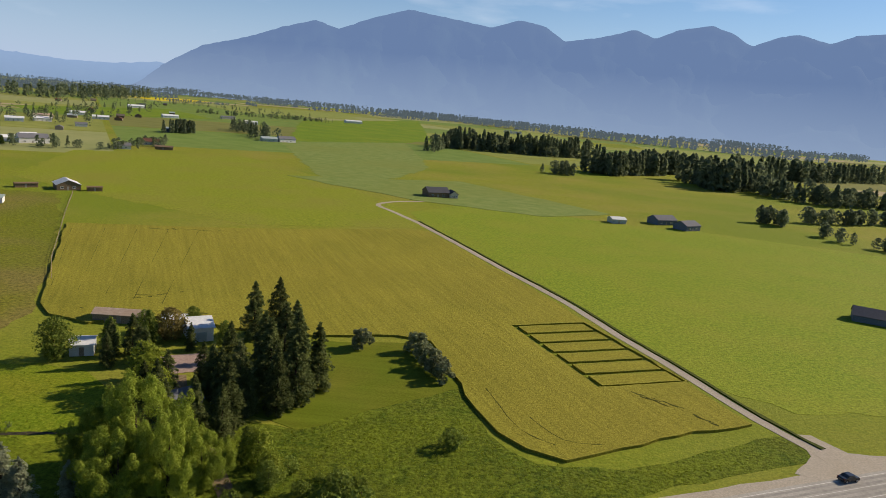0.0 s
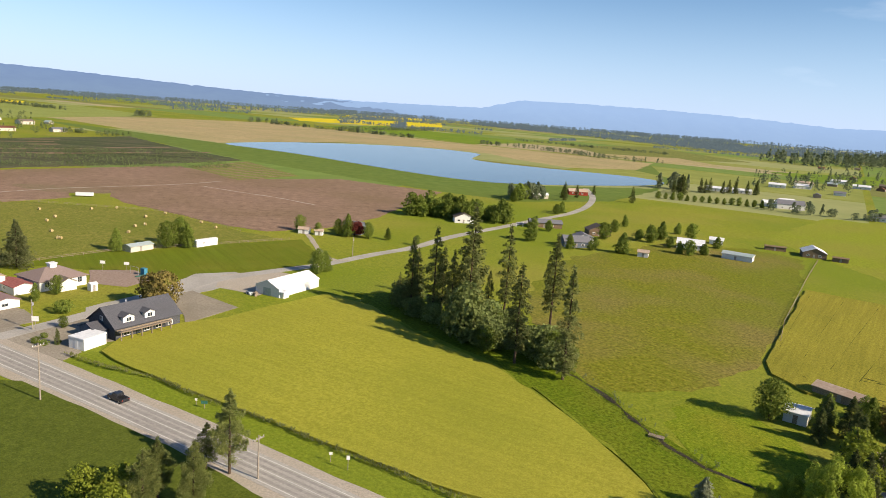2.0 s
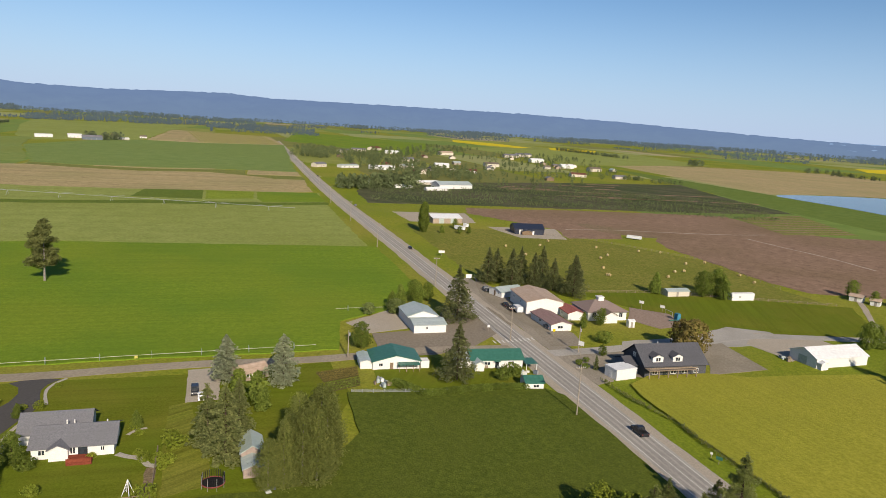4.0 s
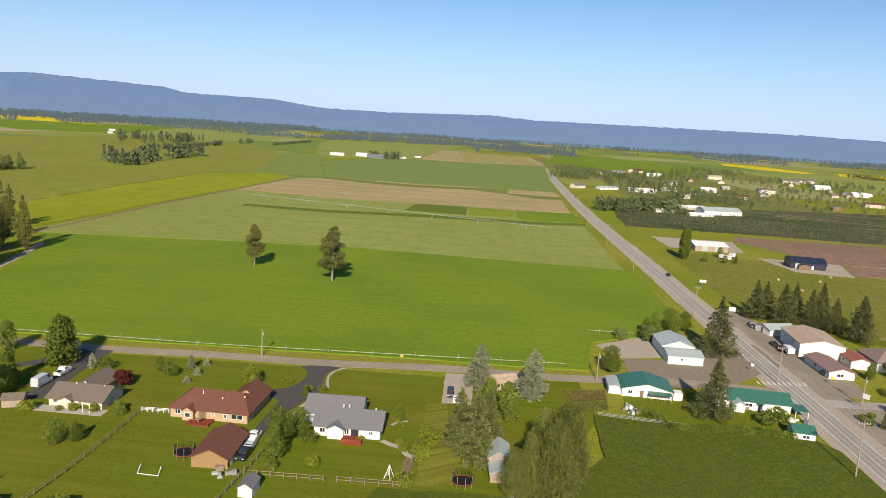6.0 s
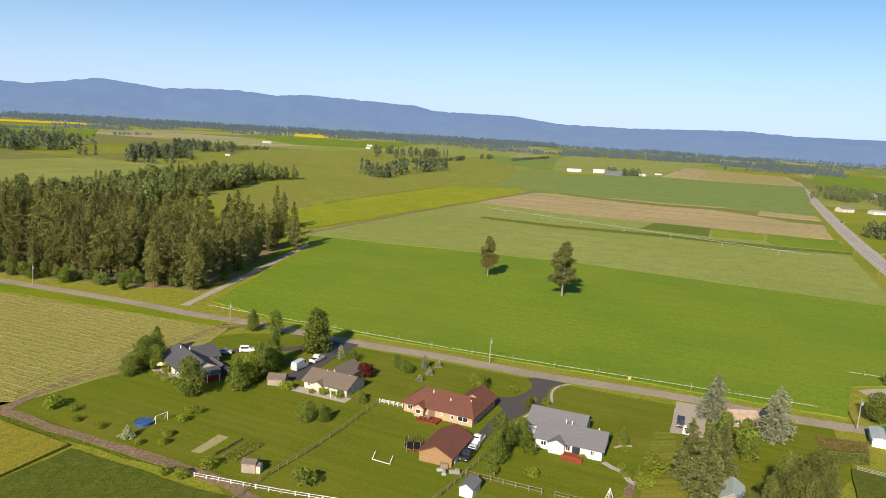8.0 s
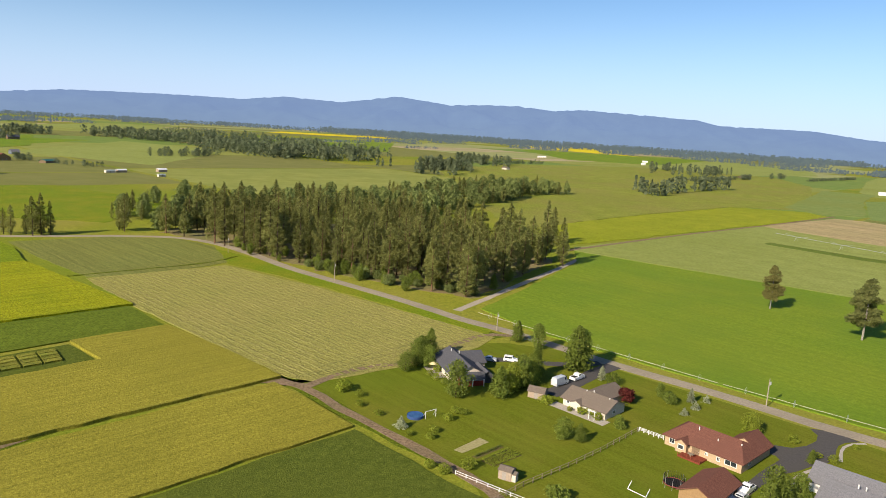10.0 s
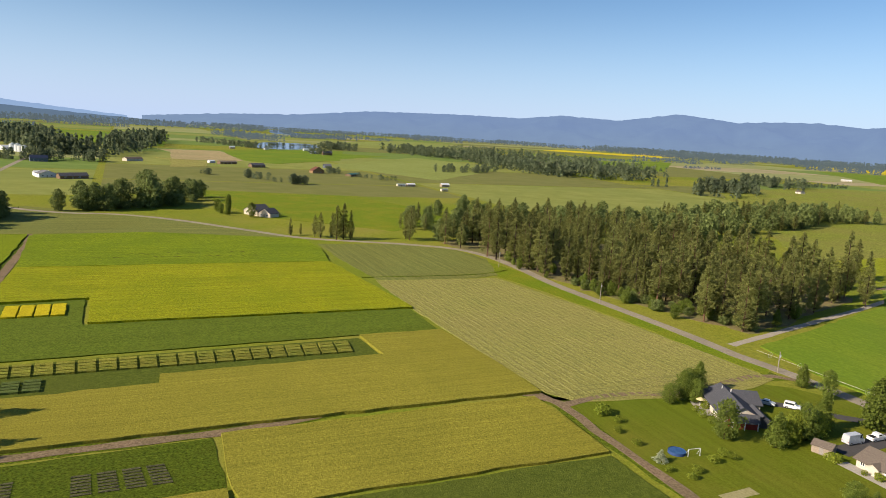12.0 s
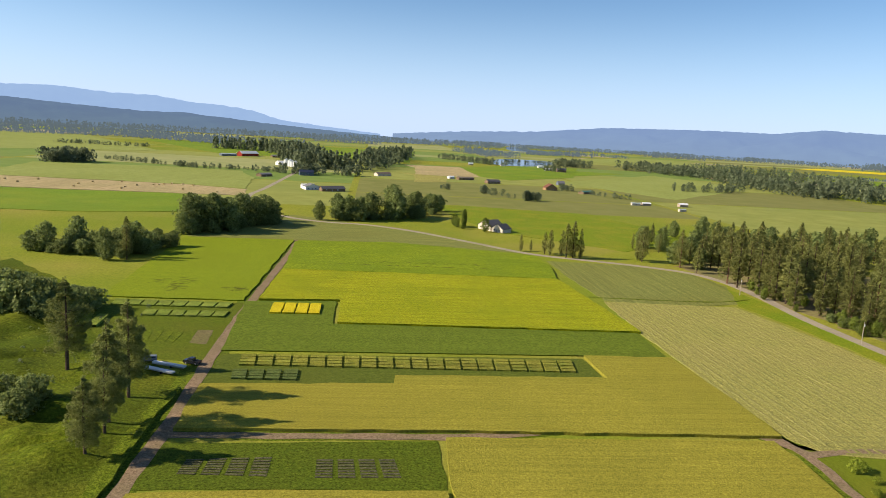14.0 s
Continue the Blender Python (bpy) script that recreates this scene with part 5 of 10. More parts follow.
def cloud(name, points, size, material, parent, rng, flat=0.0, long=1.0, out=None, label=""):
    v, f = leaves(points, size, rng, flat, long, out)
    me = bpy.data.meshes.new(name)
    me.from_pydata(v.tolist(), [], f.tolist())
    me.materials.append(material)
    ob = new(name, me)
    ob.parent = parent
    return tagged(ob, label) if label else ob


def trunk(parent, h, r, material, lean=0.0, limbs=(), seg=7):
    bm = bmesh.new()
    rod(bm, (0, 0, -0.2), (lean, 0, h * 0.5), r, r * 0.62, seg)
    rod(bm, (lean, 0, h * 0.5), (lean * 1.4, lean * 0.3, h), r * 0.62, r * 0.12, seg)
    for a, b, q in limbs:
        rod(bm, a, b, q, q * 0.3, 4)
    return part("trunk", bm, material, parent)


def blob_points(lobes, n, rng, shell=0.35):
    """Points mostly near the outside of rounded lobes (x, y, z, rx, rz), and the ways out."""
    w = np.array([b[3] * b[3] + b[3] * b[4] for b in lobes])
    pick = rng.choice(len(lobes), n, p=w / w.sum())
    L = np.array(lobes)[pick]
    d = rng.normal(size=(n, 3))
    d /= np.linalg.norm(d, axis=1)[:, None]
    r = (1 - shell * rng.random(n) ** 1.5)[:, None]
    r *= 1 + 0.18 * rng.normal(size=(n, 1)) * (rng.random((n, 1)) < 0.3)
    return L[:, :3] + d * r * L[:, [3, 3, 4]], d


def broadleaf(name, seed, h, wide, count, size, material, bark, low=0.18, lobes=18, squat=1.0, reach=0.68, lobe=(0.24, 0.42)):
    """A round-headed tree of many leafy lobes on limbs."""
    rng = np.random.default_rng(seed)
    ob = root(name, 0, 0)
    mid, rr = h * (low + (1 - low) * 0.5), h * (1 - low) * 0.5
    L, limbs = [], []
    for i in range(lobes):
        a, e = rng.uniform(0, 2 * math.pi), rng.uniform(-0.75, 1)
        k = math.sqrt(max(0.05, 1 - e * e))
        x, y, z = wide * reach * k * math.cos(a), wide * reach * k * math.sin(a), mid + rr * 0.78 * e
        q = rng.uniform(*lobe) * wide
        L.append((x, y, z, q, q * rng.uniform(0.7, 1.0) * squat))
        if i < 6:
            limbs.append(((0, 0, h * rng.uniform(0.2, 0.4)), (x * 0.8, y * 0.8, z), h * 0.012))
    L.append((0, 0, mid + rr * 0.35, wide * 0.5, rr * 0.6))
    pts, out = blob_points(L, count, rng)
    pts[:, 2] = np.maximum(pts[:, 2], h * low * 0.5)
    trunk(ob, h * 0.75, h * 0.022, bark, 0.02 * h, limbs)
    cloud("crown", pts, size, material, ob, rng, flat=0.25, out=out)
    return ob


def sprays(points, axis, size, rng, long=2.0):
    """Narrow kite-shaped needle sprays that lie along the given ways."""
    n = len(points)
    side = np.cross(axis, (0, 0, 1)) + rng.normal(0, 0.45, (n, 3))
    side -= axis * (side * axis).sum(1)[:, None]
    side /= np.linalg.norm(side, axis=1)[:, None] + 1e-9
    s = (size * rng.uniform(0.6, 1.4, n))[:, None]
    a, b = axis * s * long, side * s
    v = np.stack([points - a * 0.45, points + b * 0.75 - a * 0.05, points + a * 0.6, points - b * 0.75 + a * 0.1], 1)
    return v.reshape(-1, 3), np.arange(4 * n).reshape(-1, 4)


def ponderosa(name, seed, h, wide, count, size, material, bark, low=0.3, lobe=(0.12, 0.26), taper=0.45, dense=3.4):
    """A pine with a bare lower trunk and clumped foliage on crooked limbs."""
    rng = np.random.default_rng(seed)
    ob = root(name, 0, 0)
    L, limbs = [], []
    n = int(h * dense)
    for i in range(n):
        f = (i + rng.uniform(0, 1)) / n
        z = h * (low + (0.98 - low) * f)
        a = rng.uniform(0, 2 * math.pi)
        r = wide * (0.35 + 0.65 * math.sin(math.pi * min(1, 0.18 + 0.84 * f)) ** 0.8) * rng.uniform(0.3, 0.95) * (1 - taper * f)
        q = wide * rng.uniform(*lobe) * (1.1 - 0.45 * f)
        L.append((r * math.cos(a), r * math.sin(a), z, q, q * 0.75))
        if i % 3 == 0:
            limbs.append(((0, 0, z - 0.3 * r), (r * math.cos(a), r * math.sin(a), z), 0.09))
    L.append((0, 0, h * 0.955, wide * 0.22, h * 0.045))
    pts, out = blob_points(L, count, rng, 0.6)
    trunk(ob, h * 0.97, h * 0.017, bark, 0.01 * h, limbs, 7)
    cloud("crown", pts, size, material, ob, rng, flat=0.25, long=1.2, out=out)
    return ob


def bough_tree(name, seed, h, wide, boughs, per, size, material, bark, low=0.1, shape="pine", droop=0.3, rise=0.12, gap=0.08, stem=0.014, flat=0.1, limb=0.05):
    """A conifer of separate boughs: each a bare limb whose needle sprays thicken towards its tip."""
    rng = np.random.default_rng(700 + seed)
    ob = root(name, 0, 0)
    prof = PROFILES[shape]
    pts, ways, limbs = [], [], []
    for i in range(boughs):
        f = (i + rng.uniform(0, 1)) / boughs
        a = i * 2.4 + rng.normal(0, 0.4)
        reach = wide * max(prof(f), 0.05) * rng.uniform(0.62, 1.16)
        reach *= 1 + 0.3 * noise.noise((math.cos(a) * 1.2, math.sin(a) * 1.2 + seed, f * 4.0))
        z = h * (low + (0.97 - low) * f)
        if rng.random() < gap:
            continue
        m = max(8, int(per * (0.3 + 0.9 * reach / wide)))
        t = 0.14 + 0.86 * rng.random(m) ** 0.7
        side = rng.normal(0, 0.2, m) * reach * np.sqrt(np.sin(np.minimum(t, 0.93) * math.pi))
        sag = reach * (rise * t - droop * t * t) + rng.normal(0, flat, m) * reach * (1.1 - 0.5 * t)
        ca, sa = math.cos(a), math.sin(a)
        rad = reach * t
        pts.append(np.stack([rad * ca - side * sa, rad * sa + side * ca, z + sag], 1))
        turn = side / (reach * 0.4 + 0.1)
        way = np.stack([ca - turn * sa, sa + turn * ca, rise - 1.3 * droop * t], 1) + rng.normal(0, 0.3, (m, 3))
        ways.append(way / np.linalg.norm(way, axis=1)[:, None])
        if limb and i % 2 == 0:
            limbs.append(((0, 0, z - 0.02 * reach), (reach * 0.8 * ca, reach * 0.8 * sa, z + reach * (rise * 0.8 - droop * 0.64)), limb))
    n = 40
    pts.append(np.stack([rng.normal(0, 0.012 * h, n), rng.normal(0, 0.012 * h, n), h * rng.uniform(0.92, 1.0, n)], 1))
    up = rng.normal(0, 0.5, (n, 3)) + (0, 0, 1)
    ways.append(up / np.linalg.norm(up, axis=1)[:, None])
    pts = np.concatenate(pts)
    pts[:, 2] = np.maximum(pts[:, 2], 0.15)
    trunk(ob, h * 0.97, h * stem + 0.05, bark, 0.006 * h, limbs, 7)
    v, f = sprays(pts, np.concatenate(ways), size, rng, 1.8)
    obj("crown", v.tolist(), f.tolist(), material, ob)
    return ob


PROFILES = {
    "oval": lambda t: math.sqrt(max(0.0, 1 - ((t - 0.4) / 0.6) ** 2)) if t > 0.4 else 1 - 0.5 * ((0.4 - t) / 0.4) ** 2,
    "round": lambda t: max(0.0, 1 - abs(2 * t - 1) ** 2.4) ** 0.5,
    "spire": lambda t: min(1.0, 0.7 + 1.5 * t) * max(0.0, 1 - t) ** 0.55,
    "cone": lambda t: min(1.0, 0.72 + 3 * t) * max(0.0, 1 - t) ** 0.88,
    "pine": lambda t: min(1.0, 0.35 + 2.2 * t) * max(0.0, 1 - t) ** 0.52,
    "open": lambda t: (0.6 + 0.4 * math.sin(math.pi * min(1.0, 0.1 + 1.1 * t))) * max(0.0, 1 - t ** 3.2) ** 0.62,
    "tower": lambda t: min(1.0, 0.62 + 1.3 * t) * max(0.0, 1 - t ** 2.4) ** 0.75,
}


def fullcrown(name, seed, h, wide, count, size, material, bark, profile="oval", low=0.02, lump=0.3, freq=2.2, shell=0.32, needles=False, holes=-9.0, stem=0.018):
    """A tree whose foliage fills one lumpy, uneven envelope of the given profile."""
    rng = np.random.default_rng(300 + seed)
    ob = root(name, 0, 0)
    shape = PROFILES[profile]
    pts, ways = [], []
    tall = h * (1 - low)
    while len(pts) < count:
        t, a = rng.random(), rng.uniform(0, 2 * math.pi)
        p = shape(t)
        if rng.random() > p + 0.06:
            continue
        ca, sa = math.cos(a), math.sin(a)
        k = freq * 0.8
        n = noise.noise((ca * k + seed * 7.3, sa * k, t * tall / wide * k * 0.8)) + 0.6 * noise.noise((ca * k * 2.6, sa * k * 2.6 + seed, t * tall / wide * k * 2.2))
        if needles:  # boughs stand out in tiers
            n += 0.7 * noise.noise((ca * 1.5, sa * 1.5 + seed * 3.1, t * tall * 0.75))
        if n < holes:
            continue
        r = wide * p * (1 + lump * 1.6 * n) * (1 - shell * rng.random() ** 1.6) * (1 + 0.1 * abs(rng.normal())) + rng.normal(0, 0.04 * wide)
        bx, by = 0.22 * wide * noise.noise((t * 3.2, seed * 1.7, 0.5)), 0.22 * wide * noise.noise((t * 3.2, seed * 1.7, 8.5))
        pts.append((r * ca + bx, r * sa + by, h * low + tall * t + rng.normal(0, 0.015 * h)))
        ways.append((ca, sa, 0.35))
    pts, ways = np.array(pts), np.array(ways)
    pts[:, 2] = np.maximum(pts[:, 2], 0.12)
    trunk(ob, h * 0.9, h * stem, bark, 0.008 * h)
    if needles:
        axis = ways * (1, 1, -1) + rng.normal(0, 0.42, ways.shape)
        axis /= np.linalg.norm(axis, axis=1)[:, None]
        v, f = sprays(pts, axis, size, rng, 1.7)
        obj("crown", v.tolist(), f.tolist(), material, ob)
    else:
        cloud("crown", pts, size, material, ob, rng, flat=0.2, out=ways * 0.9)
    return ob


def willow(name, seed, h, wide):
    """A willow of many upright billows piled into one broad dome."""
    rng = np.random.default_rng(seed)
    ob = root(name, 0, 0)
    L, limbs = [], []
    for i in range(40):
        k = (i + 0.5) / 40
        t, a = k ** 1.15, i * 2.4 + rng.normal(0, 0.3)
        r = wide * PROFILES["oval"](t) * rng.uniform(0.55, 1.12)
        q = rng.uniform(1.4, 2.3) * (1.1 - 0.3 * t)
        z = 1.2 + t * (h - 3.4) + rng.normal(0, 0.5)
        L.append((r * math.cos(a), r * math.sin(a), z, q, q * rng.uniform(1.05, 1.45)))
        for _ in range(2):  # upright tufts on each billow
            u, v = rng.normal(0, 0.45 * q, 2)
            L.append((r * math.cos(a) + u, r * math.sin(a) + v, z + q * rng.uniform(0.9, 1.3), q * 0.42, q * 0.75))
        if i % 5 == 0:
            limbs.append(((0, 0, h * 0.2), (r * 0.8 * math.cos(a), r * 0.8 * math.sin(a), z), 0.12))
    pts, out = blob_points(L, 60000, rng, 0.24)
    inner = rng.normal(size=(900, 3)) * (wide * 0.3, wide * 0.3, h * 0.17) + (0, 0, h * 0.45)
    pts[:, 2] = np.maximum(pts[:, 2], 0.2)
    trunk(ob, h * 0.7, 0.5, BARK, 0.3, limbs)
    pts, out = np.concatenate([pts, inner]), np.concatenate([out, rng.normal(size=(900, 3)) * 0.5])
    cloud("crown", pts, 0.115, LEAF_WILLOW, ob, rng, flat=0.2, out=out * 2.2)
    return ob


PLANTED = {}
NOMINAL = {}


def plant(kind, x, y, h, label="", turn=None):
    PLANTED.setdefault(kind, []).append((x, y, h, label, turn))


def settle_trees():
    """Build each kind once in a few shapes, then set out copies."""
    rng = random.Random(5)
    for kind, places in PLANTED.items():
        make, name, label, group, shapes, nominal = KINDS[kind]
        shapes = min(shapes, len(places))
        protos = [make(name, seed) for seed in range(shapes)]
        later = []
        for i, (x, y, h, words, turn) in enumerate(places):
            s = h / nominal
            m = pose(x, y, 0, 0, 0, rng.uniform(0, 360) if turn is None else turn) @ Matrix.Diagonal((s * rng.uniform(0.88, 1.12), s * rng.uniform(0.88, 1.12), s, 1))
            if i < shapes:
                later.append((protos[i], m, words))
                continue
            tagged(copy_thing(protos[i % shapes], m), words or label, "shrub" if "shrub" in name else "tree", group)
        for ob, m, words in later:
            ob.matrix_basis = m
            tagged(ob, words or label, "shrub" if "shrub" in name else "tree", group)


KINDS = {}


def kind_of_tree(kind, *what):
    """A kind of tree: maker, name, label, group, number of shapes, nominal height."""
    KINDS[kind] = what


kind_of_tree("fir", lambda n, s: bough_tree(n, s, 16, 4.1, 130, 78, 0.23, FIR, BARK, 0.03, "spire", 0.3, 0.12, 0.05, flat=0.11), "fir_tree", "dark dense fir tree by the farmstead", "farmstead firs", 4, 16)
kind_of_tree("pine", lambda n, s: bough_tree(n, 20 + s, 24, 4.3 + 0.5 * (s % 3), 84, 64, 0.32, PINE, BARK, 0.04 + 0.04 * (s % 3), "pine", 0.2, 0.16, 0.1, flat=0.16), "pine_tree", "tall olive-green pine in the woods", "woodland pines", 7, 24)
kind_of_tree("redpine", lambda n, s: bough_tree(n, 30 + s, 24, 5.0, 66, 84, 0.31, PINE, BARK_RED, 0.06 + 0.03 * s, "tower", 0.12, 0.18, 0.14, flat=0.19), "pine_tree", "tall open-branched pine with a reddish trunk", "open woodland pines", 5, 24)
kind_of_tree("bare_pine", lambda n, s: bough_tree(n, 40 + s, 22, 5.2, 78, 300, 0.175, PINE_OPEN, BARK, 0.2, "open", 0.1, 0.17, 0.2, stem=0.017, flat=0.15, limb=0.07), "pine_tree", "lone pine with a dark trunk on grass", "field pines", 3, 22)
kind_of_tree("tall", lambda n, s: bough_tree(n, 60 + s, 34, 4.5, 130, 76, 0.29, PINE_DARK, BARK, 0.06 + 0.03 * s, "tower", 0.3, 0.14, 0.18, flat=0.14, stem=0.012), "pine_tree", "very tall shaggy pine in a row", "tall row of pines", 5, 34)
kind_of_tree("spruce", lambda n, s: bough_tree(n, 80 + s, 11, 4.1, 150, 64, 0.19, SPRUCE, BARK, 0.02, "spire", 0.4, 0.22, 0.04, flat=0.07), "spruce_tree", "pale blue spruce tree beside the road", "blue spruces", 3, 11)
kind_of_tree("yardfir", lambda n, s: bough_tree(n, 90 + s, 14, 3.4, 90, 52, 0.24, surf("yard_conifer_%s" % "abc"[s], (0.08, 0.1, 0.028), (0.135, 0.155, 0.046), scale=0.7, bump=0, vary=0.3, island=0.25, soft=0.35), BARK, 0.03, "spire", 0.3, 0.1, 0.07, flat=0.11), "conifer_tree", "dark green conifer in the village", "village conifers", 3, 14)
kind_of_tree("leafy", lambda n, s: fullcrown(n, 100 + s, 10, 2.7, 3000, 0.18, LEAF, BARK, "spire" if s % 2 else "oval", 0.06, 0.55, 2.8, 0.5, False, -0.6), "leafy_tree", "round green leafy tree", "leafy trees", 5, 10)
kind_of_tree("grove", lambda n, s: fullcrown(n, 110 + s, 16, 4.2, 620, 0.65, LEAF_GREY, BARK, "oval", 0.02, 0.34, 1.8), "woodland_tree", "dense leafy tree in the woods", "woodland trees", 5, 16)
kind_of_tree("hamlet", lambda n, s: fullcrown(n, 105 + s, 10, 3.0, 900, 0.38, LEAF, BARK, "spire" if s % 2 else "oval", 0.03, 0.55, 2.5, 0.5), "leafy_tree", "round green leafy tree", "hamlet trees", 5, 10)
kind_of_tree("thicket", lambda n, s: fullcrown(n, 115 + s, 10, 4.8, 1700, 0.4, LEAF_GREY, BARK, "round", 0.0, 0.5, 2.6, 0.45), "thicket_tree", "dense grey-green leafy thicket tree", "thicket trees", 4, 10)
kind_of_tree("greycrown", lambda n, s: fullcrown(n, 125 + s, 18, 4.8, 1700, 0.48, LEAF_GREY, BARK, "oval", 0.03, 0.55, 2.3, 0.5, False, -0.6), "leafy_tree", "tall grey-green leafy tree in a grove", "grove trees", 4, 18)
kind_of_tree("light", lambda n, s: fullcrown(n, 120 + s, 8, 2.5, 2600, 0.17, LEAF_LIGHT, BARK, "oval", 0.05, 0.55, 2.8, 0.5, False, -0.6), "leafy_tree", "small bright yellow-green leafy tree", "young leafy trees", 3, 8)
kind_of_tree("broadpine", lambda n, s: bough_tree(n, 155 + s, 17, 6.8, 125, 84, 0.25, surf("broad_pine_needles_%s" % "ab"[s], (0.1, 0.112, 0.044), (0.165, 0.176, 0.07), scale=0.7, bump=0, island=0.25, soft=0.35), BARK, 0.05, "cone", 0.3, 0.14, 0.06, flat=0.1), "conifer_tree", "broad dark conifer beside the forecourt", "broad conifers", 2, 17)
kind_of_tree("willow", lambda n, s: willow(n, 130 + s, 18, 8.0), "willow_tree", "large billowing yellow-green willow", "willows", 2, 18)
kind_of_tree("cotton", lambda n, s: fullcrown(n, 140 + s, 15, 2.9 + 0.25 * (s % 2), 9000, 0.13, LEAF_COTTON, BARK_PALE, "spire" if s % 2 else "oval", 0.0, 0.5, 4.2, 0.5, False, -0.55), "cottonwood_tree", "dense cottonwood clump behind the old barn", "cottonwoods", 4, 16)
kind_of_tree("greyfir", lambda n, s: bough_tree(n, 145 + s, 15, 4.4, 130, 82, 0.2, surf("grey_conifer_%s" % "ab"[s], (0.145, 0.165, 0.055), (0.215, 0.232, 0.085), scale=0.7, bump=0, vary=0.12, island=0.25, soft=0.4), BARK, 0.02, "spire", 0.3, 0.14, 0.04, flat=0.1), "conifer_tree", "broad grey-green conifer beside the shed", "grey conifers", 2, 15)
kind_of_tree("column", lambda n, s: fullcrown(n, 150 + s, 17, 2.2, 2200, 0.32, LEAF, BARK, "oval", 0.02, 0.25, 2.2), "poplar_tree", "dark columnar poplar tree", "columnar poplars", 2, 17)
kind_of_tree("fieldtree", lambda n, s: ponderosa(n, 160 + s, 22, 5.6, 10000, 0.2, LEAF_DRY if s else LEAF_OLIVE, BARK_PALE, 0.26, (0.2, 0.36), 0.3, 3.6), "field_tree", "lone tall tree in the green field", "two trees in the field", 2, 22)
kind_of_tree("maple", lambda n, s: broadleaf(n, 170 + s, 4.2, 2.9, 1500, 0.2, LEAF_RED, BARK, 0.05), "maple_tree", "low maroon-leaved ornamental tree", "maroon trees", 1, 4.2)
kind_of_tree("bronze", lambda n, s: fullcrown(n, 175 + s, 11, 4.0, 2400, 0.27, LEAF_BROWN, BARK, "oval", 0.04, 0.34, 2.2), "leafy_tree", "bronze-green leafy tree behind the lodge", "bronze trees", 1, 11)
kind_of_tree("shrub", lambda n, s: fullcrown(n, 180 + s, 3, 1.8, 560, 0.18, LEAF, BARK, "round", 0.0, 0.35, 2.2), "shrub", "rounded dense green garden shrub", "shrubs", 4, 3)
kind_of_tree("lightshrub", lambda n, s: fullcrown(n, 190 + s, 2.4, 1.4, 460, 0.15, LEAF_LIGHT, BARK, "round", 0.0, 0.35, 2.2), "shrub", "bright green garden shrub", "garden shrubs", 3, 2.4)
kind_of_tree("greyshrub", lambda n, s: broadleaf(n, 195 + s, 3.5, 2.2, 800, 0.2, SAGE, BARK, 0.02, 8), "shrub", "silvery grey-green shrub", "grey shrubs", 2, 3.5)
kind_of_tree("bluebush", lambda n, s: fullcrown(n, 197 + s, 2.2, 1.2, 700, 0.12, SPRUCE, BARK, "cone", 0.0, 0.3, 2.2, 0.35, True), "shrub", "small blue spruce shrub on the lawn", "blue shrubs", 2, 2.2)


def inside(x, y, poly):
    hit = False
    for (x0, y0), (x1, y1) in zip(poly, poly[1:] + poly[:1]):
        if (y0 > y) != (y1 > y) and x < (x1 - x0) * (y - y0) / (y1 - y0) + x0:
            hit = not hit
    return hit


def scatter(poly, n, gap, seed):
    """n places in the outline, at least gap metres apart."""
    rng = random.Random(seed)
    xs, ys = [p[0] for p in poly], [p[1] for p in poly]
    out = []
    for _ in range(n * 60):
        x, y = rng.uniform(min(xs), max(xs)), rng.uniform(min(ys), max(ys))
        if inside(x, y, poly) and all((x - a) ** 2 + (y - b) ** 2 > gap * gap for a, b in out):
            out.append((x, y))
            if len(out) == n:
                break
    return out


# farmstead by the wheat field
for x, y, h in [(-45.4, 169, 15), (-40.7, 175, 15), (-24.2, 141.5, 15), (-31, 140, 19), (-35, 126, 12), (-39, 136, 12), (-44, 134, 11), (-52, 131, 10), (-27, 133, 20), (-29.5, 128, 14), (-37, 121, 14), (-33, 136, 17), (-36, 143, 16), (-30, 146, 18), (-41, 130, 12), (-58.4, 133.5, 10), (-65, 148, 9), (-70, 143, 8), (-61, 138, 9), (-48, 140, 9), (-41, 115.5, 12), (-46, 115, 11), (-50, 121, 12), (-36, 115, 11), (-55, 127, 9), (-68, 151, 10), (-63, 146, 9), (-72, 149, 9), (-57, 157, 7), (-46, 152, 10)]:
    plant("fir", x, y, h)
plant("willow", -46, 104, 16)
plant("willow", -38.5, 97.5, 13)
plant("willow", -51.5, 101, 11)
plant("willow", -45, 94.5, 11.5)
plant("willow", -34.5, 101, 9.5)
for x, y, h in [(-27.5, 107.5, 7), (-24.5, 103.5, 5.5), (-29.5, 112, 5)]:
    plant("light", x, y, h, "bright leafy tree beside the willow")
for x, y, h in [(-82, 144, 10), (-74, 153, 8), (-72, 166, 6), (-68, 160, 8), (-62, 172, 6), (-50, 160, 7), (-30, 110, 6), (-24, 101, 5), (-38, 108, 6)]:
    plant("leafy", x, y, h, "leafy tree beside the farmstead sheds")
plant("spruce", -60.5, 92, 9.2, "pale blue spruce near the willow")
plant("spruce", -57, 90.6, 8, "pale blue spruce near the willow")
plant("spruce", -52, 94.5, 6, "small blue spruce beside the willow")
plant("bronze", -64, 163, 8, "dark bronze leafy tree at the farmstead")
plant("greyshrub", -18, 169, 5.5, "silvery small tree on the lawn")
for x, y, h in [(-5, 170, 5.5), (-2.5, 165, 5), (-1, 160, 5.5), (1, 156, 5), (2.5, 151.5, 5)]:
    plant("greyshrub", x, y, h, "silvery shrub in a short hedge")
rng = random.Random(9)
